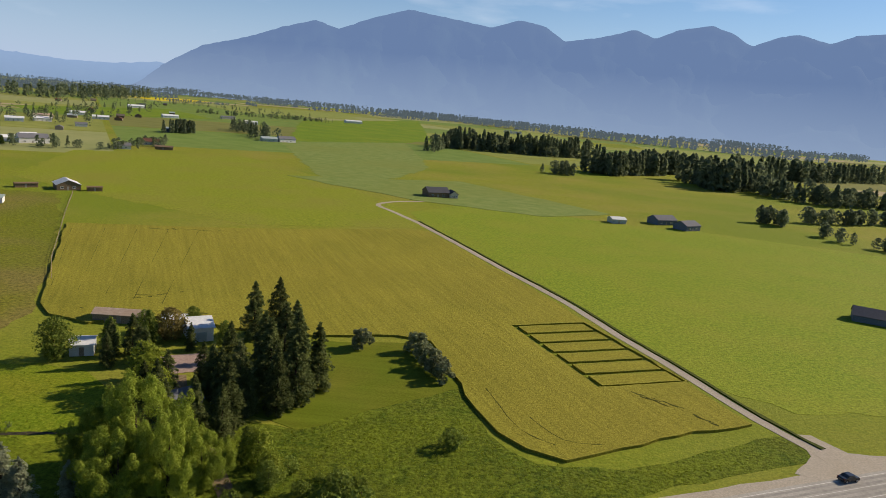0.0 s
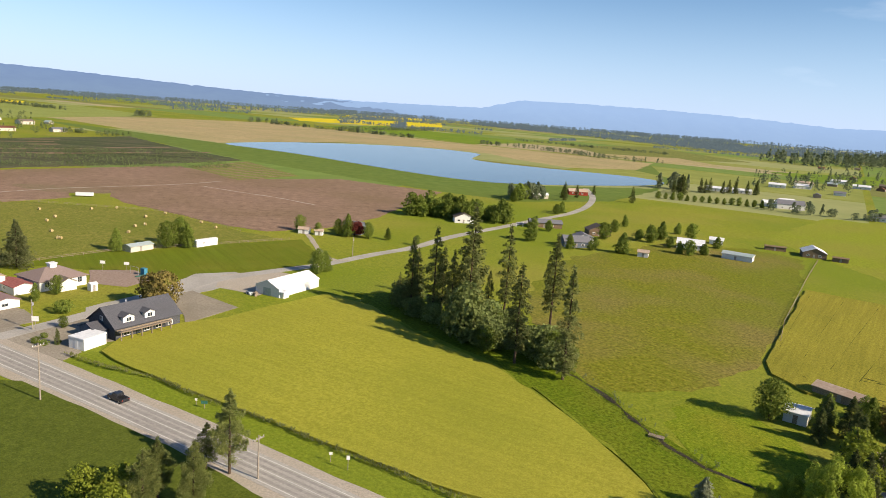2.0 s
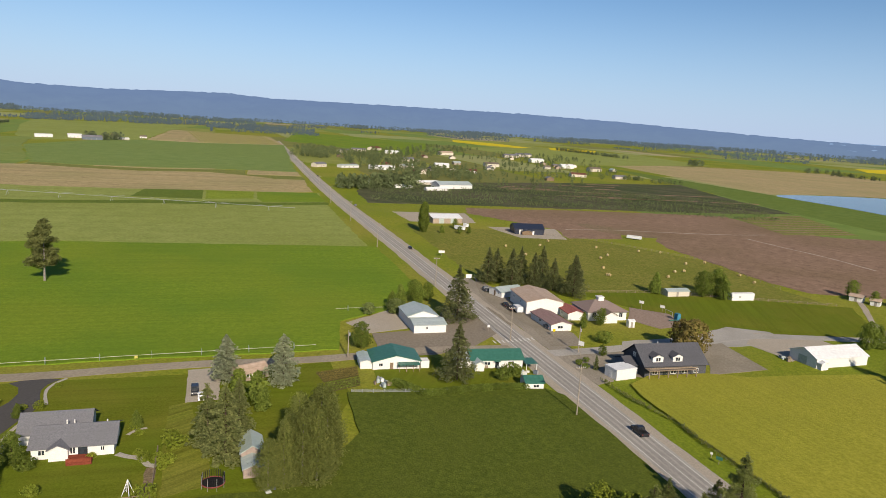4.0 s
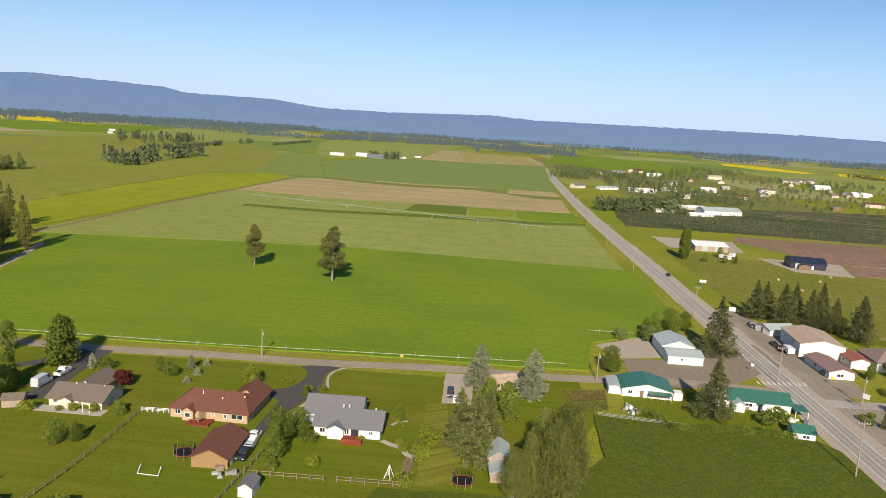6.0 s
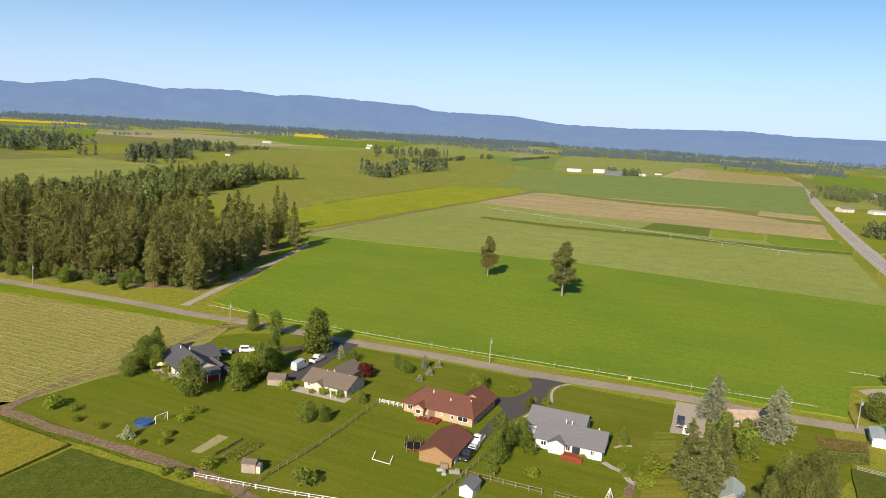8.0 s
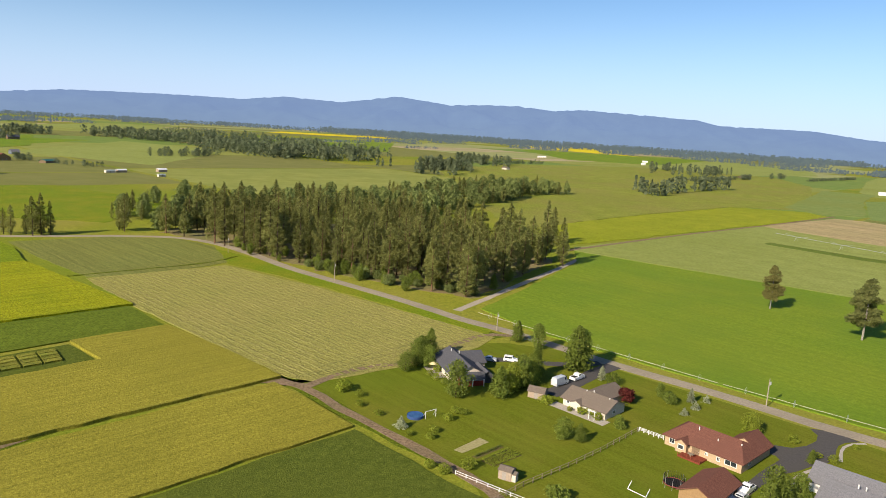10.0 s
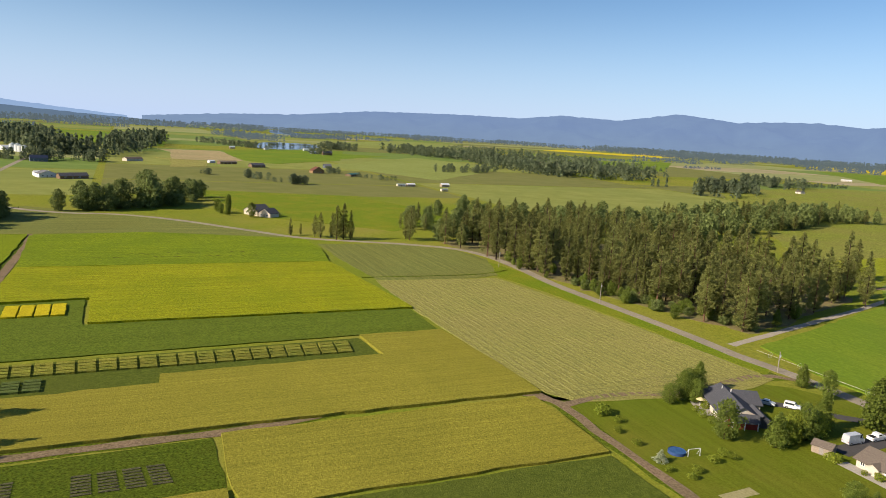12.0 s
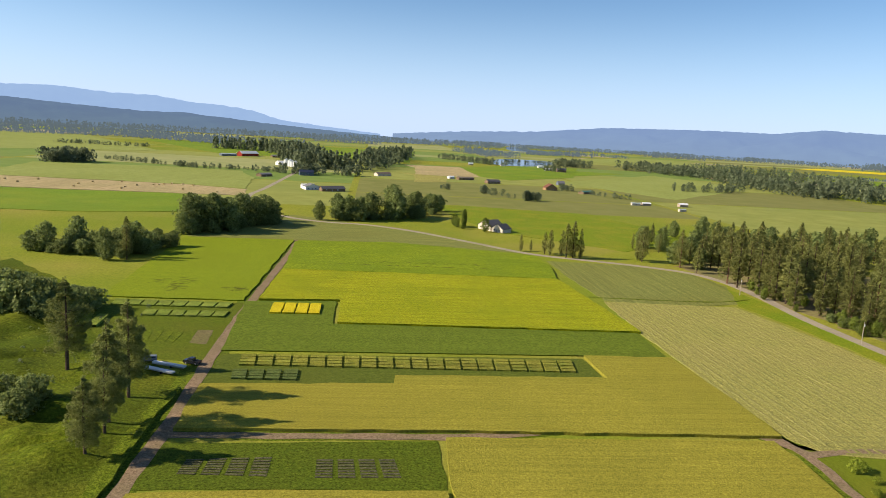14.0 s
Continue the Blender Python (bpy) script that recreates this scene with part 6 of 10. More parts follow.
for x, y in scatter([(-30, 92), (-28, 108), (-18, 112), (-8, 104), (-8, 92)], 16, 2.2, 4):
    plant("shrub", x, y, rng.uniform(1.0, 3.2), "wild shrub in rough grass")
plant("shrub", 5, 120.5, 3.6, "wild shrub on the lawn edge")
plant("shrub", -13, 100, 4.2, "wild shrub in rough grass")
plant("shrub", -9, 98, 3.6, "wild shrub in rough grass")
# the tall row beyond the barley field
TALLROW = [(-181.6, 107.7, 24.3), (-185.5, 112, 20), (-174, 111.1, 29), (-176.5, 116, 22), (-164.5, 111.5, 23.7), (-162.7, 116.5, 37.5), (-159, 113.5, 30), (-171.4, 137, 29.5), (-132.8, 110.9, 27), (-154, 141.5, 29.5), (-119, 115.2, 29), (-175.2, 133.2, 13.6), (-194.4, 110.8, 10)]
for x, y, h in TALLROW:
    plant("tall", x, y, h)
for x, y, h in [(-137, 119, 8), (-128, 120, 9), (-150, 118, 8), (-143, 109, 7), (-160, 108, 6), (-123, 121, 7)]:
    plant("leafy", x, y, h, "leafy undergrowth tree among tall pines")
# along the highway, under the drone
for x, y, h in [(-108.5, 30.2, 15.5), (-105, 18, 11), (-99, 22, 12.5), (-111, 27, 9), (-100, 15, 12)]:
    plant("bare_pine", x, y, h, "pine beside the highway")
for x, y, h in [(-104, 12, 8), (-107, 8, 7.5), (-97, 10, 9)]:
    plant("light", x, y, h, "leafy tree below the highway pines")
# cottonwoods and conifers round the white shed
for x, y, h in [(-102.5, -49, 12), (-104.5, -47, 14), (-105.5, -44, 16), (-107, -41.8, 15), (-108, -47, 15.5), (-110, -44, 16), (-111.5, -41.5, 14.5), (-113, -46.5, 14), (-115, -44, 15), (-116.5, -41.8, 12), (-118.5, -46, 13), (-120.5, -43.6, 12), (-117, -49, 12), (-122.5, -46.5, 11)]:
    plant("cotton", x, y, h * (1.1 - 0.3 * ((x * 7.3 + y * 3.1) % 1)))
for x, y, h in [(-109.5, -60.5, 15.5), (-113, -66, 13.5), (-116, -61, 14)]:
    plant("greyfir", x, y, h)
for x, y, h in [(-147.6, -79.4, 11.5), (-149.5, -65.5, 12.5)]:
    plant("spruce", x, y, h)
for x, y, h in [(-138, -67, 7), (-140, -73, 6), (-133, -64, 6)]:
    plant("hamlet", x, y, h, "bare-stemmed green leafy tree")
plant("leafy", -146, -75, 4, "green hedge under the spruce")
# house lots
for x, y, h in [(-92.7, -170.5, 13), (-95, -173.5, 11.5), (-86.7, -198, 7), (-90.1, -190, 8.2), (-104.7, -148, 4), (-78, -167, 9.5), (-91.8, -95.2, 8.5), (-88, -93, 7), (-98.5, -96, 6), (-71, -160.5, 9), (-114.5, -108.5, 3.4), (-48.5, -180.5, 8), (-54.4, -188.4, 8.5), (-51, -186, 7), (-51.4, -157.3, 9.7), (-62.1, -154.8, 8.5)]:
    plant("leafy", x, y, h, "green garden tree on the lawn")
for x, y, h in [(-112.6, -124, 5.2), (-66, -157.5, 6.5), (-68.5, -160.5, 7), (-74.5, -162.5, 6.5)]:
    plant("light", x, y, h)
plant("leafy", -66.5, -130, 5.2, "upright green tree on the lawn")
plant("leafy", -69.7, -128.3, 4.4, "upright green tree on the lawn")
for x, y, h in [(-49.7, -173.1, 1.6), (-50.2, -169.7, 1.8), (-51.1, -166.5, 1.4), (-52.6, -165.2, 1.6), (-52.7, -175.7, 2.2), (-49.6, -146.9, 1.6), (-45, -144.4, 1.8), (-41.4, -122, 2.2), (-34, -138.4, 1.3), (-72.6, -149.1, 2.2), (-80.1, -138.2, 2), (-76, -144, 1.2), (-85, -141, 1.1), (-104, -84, 1.2), (-117, -84, 1.6), (-115, -81.5, 1.2), (-107.5, -77, 1.3), (-105.5, -74.5, 1.8), (-106.6, -72.4, 1.6), (-120, -108, 1.6), (-118.5, -110.5, 1.3), (-131, -112, 1.2)]:
    plant("lightshrub", x, y, h, "low flowering shrub in a garden bed")
for x, y, h in [(-51.1, -179.2, 6.5), (-44, -177.2, 5.5), (-50.2, -182.9, 7), (-83, -133.5, 3), (-117.4, -83.6, 4)]:
    plant("leafy", x, y, h, "slender young tree beside a house")
for x, y, h in [(-97.3, -159.2, 3), (-104.3, -143.7, 3), (-82.5, -132.5, 2)]:
    plant("shrub", x, y, h, "rounded shrub beside the road lawn")
plant("maple", -93.4, -146.6, 3.6)
for x, y, h in [(-95.8, -162.1, 4.2), (-110.7, -143.4, 4)]:
    plant("spruce", x, y, h, "small blue spruce by the drive")
for x, y, h in [(-103.5, -136.6, 2), (-108.9, -139.2, 2.2), (-115, -142.6, 2), (-33.3, -142.6, 2.8)]:
    plant("bluebush", x, y, h)
for x, y, h in [(-52.7, -106.8, 3), (-97, -92, 2.5), (-84, -90, 2)]:
    plant("shrub", x, y, h, "rounded shrub on the lawn")
for x, y, h in [(-72, -150, 2), (-80, -141, 2), (-78, -142, 1.6), (-90, -85, 2), (-108, -92, 2), (-112, -72, 3), (-114, -74, 2.5), (-106, -70, 2), (-38, -136, 1.5), (-40, -139, 1.6), (-30, -150, 1.5), (-25, -166, 3), (-28, -162, 1.6), (-27, -156, 1.5), (-36, -121, 2), (-34, -124, 1.6), (-48, -148, 1.8), (-119, -118, 1.8), (-104, -70, 1.7), (-94, -67, 2.6)]:
    plant("lightshrub", x, y, h)
# village at the crossing
plant("broadpine", -166, -25.3, 15.5, "dark green spruce behind the store")
plant("broadpine", -220, -33.5, 19)
plant("leafy", -181.6, -55.3, 7.8, "big rounded green bush beside the gravel yard")
plant("thicket", -216.4, -63, 4, "rounded bush behind the barns")
plant("thicket", -221, -55, 5, "rounded bush behind the barns")
for x, y, h in [(-238, -52, 8.5), (-233, -56, 7.5), (-236, -50, 7), (-228, -58, 6), (-242, -48, 7)]:
    plant("leafy", x, y, h, "leafy tree beside the barns")
for x, y, h in [(-281, -30, 15), (-287, -27, 14), (-280, -20, 15.5), (-289, -17, 15), (-282, -11, 14.5), (-291, -8, 16), (-278, -3, 13.5), (-272, 5, 16.5), (-279, 6, 14.5)]:
    plant("broadpine", x, y, h, "broad dark conifer behind the hall")
plant("bronze", -209, 40, 11.2)
plant("bronze", -213, 37, 10)
for x, y, h in [(-233, 14, 6), (-227, 8, 5.5), (-199, 13, 3.5), (-291, 39, 9), (-293, 58, 11), (-297, 64, 12), (-292, 66, 10), (-319.5, 125, 8), (-302, 142, 11), (-306, 139, 8), (-236.5, 99.7, 9.5), (-239, 104, 8), (-295, 150, 8), (-290, 158, 6), (-275, 165, 5), (-309, 130, 6)]:
    plant("leafy", x, y, h, "leafy tree in the village")
plant("maple", -302, 146, 7, "dark maroon tree beside a blue house")
plant("yardfir", -186, 10.5, 4.2, "small clipped conifer beside the highway")
for x, y, h in [(-173, -12, 3.6), (-170, -14, 3), (-213, 14, 3.5), (-189, 6, 1.5), (-192, 8, 1.4), (-186, 7.5, 1.5)]:
    plant("shrub", x, y, h, "clipped garden shrub by the buildings")
# a clipped hedge stands behind the back gardens
for a, b, n in [((-151.7, -31.3), (-157.5, -22), 9), ((-157.5, -22), (-161.8, -14.5), 8), ((-161.8, -14.5), (-164.5, -7), 7), ((-157, -39.4), (-153, -32), 7)]:
    for i in range(n):
        plant("shrub", a[0] + (b[0] - a[0]) * i / n, a[1] + (b[1] - a[1]) * i / n, 1.9, "clipped hedge shrub behind gardens")
plant("column", -398.5, -80.5, 18)
plant("column", -401.5, -82, 17)
for x, y, h in [(-400, -70, 5), (-404, -60, 4.5), (-408, -55, 5), (-424, -66, 6)]:
    plant("leafy", x, y, h, "low leafy tree beside a shop")
# trees along the side road and the hamlet
for x, y, h in [(-360, 214, 10), (-356, 222, 10), (-352, 228, 10), (-346, 233, 11), (-341, 239, 13), (-335, 244, 12), (-330, 249, 12), (-325, 254, 13), (-350, 240, 11), (-322, 246, 9), (-353, 325, 10), (-350, 318, 8), (-410, 334, 16), (-405, 325, 12), (-416, 345, 13), (-428, 395, 10)]:
    plant("hamlet", x, y, h * 0.82, "leafy tree in the hamlet")
for x, y, h in [(-250, 255, 7), (-246, 248, 6), (-281, 287, 7), (-240, 300, 8), (-228, 293, 8), (-222, 304, 7), (-285, 305, 9), (-300, 330, 9), (-270, 320, 8), (-233, 330, 8), (-262, 300, 7), (-306, 262, 8), (-314, 270, 7)]:
    plant("hamlet", x, y, h * 0.82, "leafy tree in the hamlet")
for x, y in scatter([(-300, 235), (-240, 225), (-215, 300), (-240, 345), (-300, 350), (-330, 300)], 14, 8, 33):
    plant("hamlet" if rng.random() < 0.8 else "yardfir", x, y, rng.uniform(5, 11), "garden tree in the hamlet")
for i in range(15):
    plant("hamlet", -415 + 59.4 * i / 14, 494.4 + 62.6 * i / 14, rng.uniform(5.5, 7.5), "small round tree in a straight row")
for x, y, h in [(-408.8, 378, 15), (-390.4, 434.6, 14), (-423.3, 405, 11), (-439, 440, 9), (-446.5, 600, 14), (-450, 612, 15), (-444, 625, 13), (-440, 640, 16), (-437, 655, 14), (-435, 668, 15), (-452, 600, 15), (-448, 640, 14), (-430, 660, 15), (-434, 548, 20), (-438, 556, 18), (-451, 558, 12), (-455, 570, 15), (-461, 585, 12)]:
    plant("yardfir", x, y, h, "dark conifer behind white farm sheds")
for x, y, h in [(-55.6, 130, 9), (-52, 126.5, 8), (-57.5, 134.5, 10)]:
    plant("light", x, y, h, "slender bright leafy tree by the drive")
plant("greyfir", -36.6, 127, 15, "shaggy grey-green conifer at the farmstead")
# the two trees in the green field
plant("fieldtree", -214, -182, 22.5)
plant("fieldtree", -213, -224.5, 18.5)
# the pine woods
rng = random.Random(21)
PINEWOOD = [(-92, -253), (-54, -291), (-22, -334), (4, -376), (30, -408), (10, -450), (-60, -455), (-120, -425), (-158, -378), (-168, -330), (-140, -300), (-112, -268)]
for x, y in scatter(PINEWOOD, 215, 5.2, 3):
    plant("redpine" if rng.random() < 0.5 else "pine", x, y, rng.choice((1.0, 1.0, 0.72)) * rng.uniform(19, 28))
for x, y in scatter([(-92, -250), (-54, -288), (-30, -320), (-40, -330), (-70, -300), (-100, -266)], 26, 3, 8):
    plant("thicket", x, y, rng.uniform(2, 5), "leafy undergrowth at the wood's edge")
for x, y in [(-30.2, -342.9), (-41.6, -314.5), (-44.3, -306.1), (-50.4, -299.7), (-54.2, -286.7), (-58.7, -292.2), (-63.7, -280.6), (-69.0, -267.1), (-107.3, -267.1), (-120.0, -280.3), (-106.3, -286.9), (-109.3, -302.5)]:
    plant("leafy", x, y, rng.uniform(4, 7.5), "bright leafy tree at the wood's edge")
BACKWOOD = [(-30, -480), (-125, -465), (-178, -528), (-225, -572), (-252, -588), (-330, -684), (-370, -676), (-386, -706), (-300, -725), (-225, -665), (-120, -585), (-40, -530)]
slab("woodland_floor", PINEWOOD, DUFF, 0.06, label="brown needle litter under the pines", category="forest floor", amount=2.5)
for x, y in scatter([(-96, -258), (-54, -287), (-22, -330), (2, -368), (-8, -374), (-34, -338), (-66, -300)], 30, 3, 28):
    plant("leafy", x, y, rng.uniform(2.5, 6), "young leafy tree at the wood's edge")
for x, y in scatter(BACKWOOD, 175, 6.5, 6):
    if rng.random() < 0.3:
        plant("pine", x, y, rng.uniform(12, 20))
    else:
        plant("grove", x, y, rng.choice((0.75, 1.0, 1.0)) * rng.uniform(12, 19))
for x, y, h in [(-168, -321, 24), (-165, -314, 20), (-152, -317, 16), (-185, -372, 27), (-196, -384, 22), (-178, -352, 19)]:
    plant("pine", x, y, h)
for x, y in scatter([(8, -400), (60, -418), (78, -500), (60, -530), (20, -560), (-40, -520), (-20, -460)], 42, 7, 12):
    plant("greycrown" if rng.random() < 0.6 else "pine", x, y, rng.uniform(10, 17), "tree at the edge of the woods")
for x, y, h in [(87, -393, 20), (84, -397, 21), (91, -399, 15), (97, -396, 15), (101, -399, 13), (115, -398, 10.5), (110, -402, 7), (47, -410, 20), (50, -414, 17), (80, -398, 17)]:
    plant("pine", x, y, h, "tall pine beside the county road")
# pines and bushes beside the dirt track
for x, y, h in [(119.1, -96, 17), (123.9, -105.2, 20), (127.2, -109.4, 24), (134.9, -122.5, 24.5), (162.9, -129.3, 25)]:
    plant("bare_pine", x, y, h)
for x, y, h in [(149, -108, 7), (146, -103, 6), (155, -106, 6.5), (160, -100, 6)]:
    plant("thicket", x, y, h * 1.1, "rounded bush on the grassy slope")
for x, y, h in [(214, -160, 15), (221, -156, 14), (228, -162, 16), (209, -168, 11), (232, -150, 13), (222, -170, 12), (213, -175, 9), (240, -158, 15), (246, -150, 14)]:
    plant("thicket", x, y, h * 0.85)
for x, y, h in [(266, -250, 20), (262, -246, 16)]:
    plant("pine", x, y, h, "dark pine among field-edge bushes")
for x, y, h in [(300, -252, 15), (306, -240, 13), (296, -246, 10), (290, -252, 9), (280, -250, 12), (273, -256, 13), (272, -262, 14), (268, -240, 9), (276, -280, 9), (270, -285, 8), (284, -262, 10), (312, -236, 9)]:
    plant("greycrown", x, y, h * 1.1, "leafy tree along the field edge")
for x, y, h in [(298, -330, 22), (302, -338, 20), (290, -338, 22), (294, -346, 21), (288, -352, 19), (292, -368, 20), (287, -378, 18), (284, -388, 17), (298, -400, 17), (308, -350, 18), (306, -365, 17), (280, -345, 14), (296, -320, 12), (283, -392, 14), (300, -385, 18)]:
    plant("greycrown", x, y, h * 1.05, "tall leafy grove by the crossroads")
for x, y, h in [(256, -444, 18), (262, -440, 16), (268, -448, 18), (250, -450, 17), (246, -462, 20), (240, -484, 25), (236, -476, 22), (232, -470, 20), (228, -500, 20), (244, -500, 20), (240, -520, 17), (236, -545, 15), (230, -552, 14), (272, -430, 14), (254, -470, 18), (222, -488, 12), (226, -530, 16)]:
    plant("greycrown", x, y, h * 1.0, "tall leafy grove behind the bend")
for x, y, h in [(182, -468, 7), (175, -462, 6), (186, -474, 9), (158, -460, 10), (150, -470, 6)]:
    plant("leafy", x, y, h, "garden tree beside the gabled house")
plant("column", 178, -472, 13)
# bushy undergrowth of the groves
rng = random.Random(41)
for area, n, gap in [([(206, -178), (204, -160), (222, -148), (250, -144), (252, -160), (230, -176)], 20, 4.2), ([(262, -240), (262, -262), (272, -290), (290, -266), (314, -244), (312, -234), (285, -242)], 24, 4.5),
                     ([(278, -340), (288, -322), (304, -326), (312, -355), (306, -404), (280, -398), (284, -365)], 30, 5), ([(244, -446), (274, -428), (276, -448), (252, -500), (240, -552), (222, -548), (220, -490)], 30, 6)]:
    for x, y in scatter(area, n, gap, n):
        plant("thicket", x, y, rng.uniform(4, 9), "bushy grey-green undergrowth of the grove")
for x, y, h in [(-152.9, 108.5, 17), (-156, 112, 13)]:
    plant("greycrown", x, y, h, "light leafy tree among tall pines")
for x, y, h in [(-150, 112, 9), (-146.5, 111.5, 8), (-144, 114, 7), (-148, 116, 8), (-136, 119, 8), (-133.5, 122, 9), (-130, 120.5, 8), (-127, 118, 7), (-188, 108, 7), (-178, 107, 6), (-170, 109, 6), (-160, 109, 6), (-192, 114, 8), (-197, 113, 6), (-140, 122, 6), (-157, 128, 6), (-165, 126, 7)]:
    plant("thicket", x, y, h, "leafy undergrowth below the tall pines")
for x, y in scatter([(-360, 205), (-322, 238), (-318, 256), (-332, 262), (-366, 226)], 26, 4.5, 19):
    plant("hamlet", x, y, rng.uniform(8, 14), "leafy tree in the grove by the soil field")
settle_trees()


# ---- far woods, hedges and belts ----
def woods(name, label, places, low, high, quads, pointed, seed, spread=0.2, material=WOODS):
    """Many distant trees in one mesh: leafy clumps in pointed or rounded crowns."""
    rng = np.random.default_rng(seed)
    pts, sizes, out = [], [], []
    for x, y in places:
        h = rng.uniform(low, high)
        r = h * spread * rng.uniform(0.7, 1.3)
        t = rng.random(quads) ** 0.8
        sharp = rng.random() < pointed
        prof = (1 - t) ** 0.75 if sharp else np.sqrt(np.maximum(0.02, 1 - (2 * t - 0.95) ** 2)) * 1.35
        a = rng.uniform(0, 2 * math.pi, quads)
        rr = r * prof * np.sqrt(rng.random(quads))
        pts.append(np.stack([x + rr * np.cos(a), y + rr * np.sin(a), 0.4 + h * 0.96 * t], 1))
        out.append(np.stack([np.cos(a), np.sin(a), np.full(quads, 0.4)], 1) * 1.7)
        sizes.append(np.full(quads, h * (0.062 if quads > 60 else 0.085 if quads > 20 else 0.13)))
    pts, out, sizes = np.concatenate(pts), np.concatenate(out), np.concatenate(sizes)
    v, f = leaves(pts, sizes, rng, 0.2, 1.0, out)
    return tagged(obj(name, v.tolist(), f.tolist(), material), label, "woods", "", "stuff")


def belt(points, width, n, seed):
    """Places along a line, width metres deep."""
    rng = random.Random(seed)
    lens = [math.dist(a, b) for a, b in zip(points, points[1:])]
    out = []
    for _ in range(n):
        s = rng.uniform(0, sum(lens))
        for (a, b), q in zip(zip(points, points[1:]), lens):
            if s <= q:
                f = s / q
                nx, ny = -(b[1] - a[1]) / q, (b[0] - a[0]) / q
                w = rng.uniform(-width / 2, width / 2)
                out.append((a[0] + (b[0] - a[0]) * f + nx * w, a[1] + (b[1] - a[1]) * f + ny * w))
                break
            s -= q
    return out


BELTS = []


def tree_belt(*what):
    """A belt of distant trees: words, line, width, number, heights, leaf clumps, share of pointed crowns."""
    BELTS.append(what)


tree_belt("dark wood above the lake plain", [(-915, 1480), (-922, 1700), (-1000, 2200)], 160, 240, 18, 30, 24, 0.7)
tree_belt("clump of conifers by a farmhouse", [(-305, 1010), (-220, 855)], 26, 26, 10, 20, 50, 0.5)
tree_belt("windbreak of conifers", [(-341, 828), (-312, 856)], 10, 26, 11, 17, 50, 0.9)
tree_belt("far wood on the valley floor", [(-509, 2500), (-387, 2600), (-152, 2900), (200, 2500), (600, 2100), (1000, 1900)], 160, 420, 18, 28, 12, 0.7)
tree_belt("trees round the scattered village", [(-355, 553), (-300, 575), (-275, 626), (-283, 680)], 24, 40, 5, 10, 50, 0.1)
tree_belt("trees round the scattered village", [(-500, 830), (-510, 946), (-560, 1100), (-600, 1300)], 90, 46, 6, 12, 40, 0.3)
tree_belt("trees round the scattered village", [(-470, 760), (-480, 825), (-545, 980), (-620, 1200), (-780, 1730), (-650, 1950), (-415, 1660), (-300, 1500)], 170, 150, 6, 13, 26, 0.4)
tree_belt("wide dark forest at the plain's edge", [(-2769, 1990), (-1838, 1960), (-1313, 1880), (-1065, 2260)], 500, 1300, 11, 17, 10, 0.6)
tree_belt("wide dark forest at the plain's edge", [(-1700, 2150), (-1250, 2100), (-1000, 2450)], 500, 800, 12, 19, 10, 0.6)
tree_belt("hedge of dark bushes along the tan field", [(-1160, 834), (-1051, 890), (-836, 894), (-802, 953)], 18, 120, 5, 9, 34, 0.1)
tree_belt("windbreak of dark conifers", [(-478, 568), (-478, 590), (-470, 600)], 14, 12, 12, 18, 50, 0.6)
tree_belt("trees beside the lake road", [(-420, 334), (-419, 350), (-420, 368)], 16, 20, 9, 13, 70, 0.1)
tree_belt("trees of the small town", [(-1247, -470), (-1180, -400), (-1150, -330), (-1000, -255), (-900, -185), (-800, -115)], 90, 270, 5, 10, 44, 0.2)
tree_belt("trees of the small town", [(-1000, -370), (-1120, -400), (-1247, -450)], 60, 90, 6, 12, 44, 0.2)
tree_belt("trees of the small town", [(-760, -130), (-900, -215), (-1104, -310), (-1300, -300), (-1740, -270)], 120, 320, 5, 10, 44, 0.3)
tree_belt("trees of the small town", [(-750, -110), (-950, -60), (-1180, 0), (-1420, -150), (-1530, 25)], 210, 360, 4, 8, 44, 0.3)
tree_belt("trees of the small town", [(-1026, 75), (-986, 110), (-961, 151)], 30, 40, 4, 7, 44, 0.3)
tree_belt("trees of a lone farm in the fields", [(-1950, 900), (-1990, 960)], 40, 20, 14, 24, 26, 0.1)
tree_belt("far dark tree line", [(-2900, 300), (-2950, 1000), (-2750, 1900), (-2200, 2500), (-1500, 2700)], 120, 420, 12, 18, 10, 0.4)
tree_belt("far dark tree line", [(-3400, -1600), (-3700, -300), (-3600, 900), (-3200, 2200), (-2300, 3200), (-1200, 3500)], 300, 1500, 14, 22, 6, 0.4)
tree_belt("far dark tree line", [(-2900, -2400), (-2200, -3000), (-1300, -3500), (-400, -3700), (500, -3700), (1300, -3400)], 300, 1500, 14, 22, 6, 0.4)
tree_belt("far dark tree line", [(2900, -1700), (2300, -2200), (1700, -2700), (1000, -3200)], 260, 560, 16, 28, 10, 0.5)
tree_belt("sedge bushes along the creek", [(-119.4, 120.6), (-110.8, 119.6), (-99.7, 116.9), (-91.1, 114), (-81.9, 112.2), (-70, 112.5)], 3, 40, 0.3, 1.0, 30, 0.0)
tree_belt("low weedy hedge between highway and barley", [(-178, 11.4), (-166.1, 18.1), (-154.2, 27.9), (-145.5, 31.2), (-138.3, 34.7), (-129.2, 39.9), (-122.3, 43.7), (-113.1, 47.5), (-105.6, 51.1), (-92, 57.8), (-76, 65.5)], 1.2, 620, 0.3, 0.8, 20, 0.0)
tree_belt("bushes on the grassy slope", [(190, -130), (170, -140), (200, -180)], 30, 30, 0.8, 2.0, 40, 0.0)
tree_belt("dark conifer belt across the valley", [(-10, 1056), (85, 1075), (138, 1083), (214, 1120)], 60, 150, 18, 32, 60, 0.85)
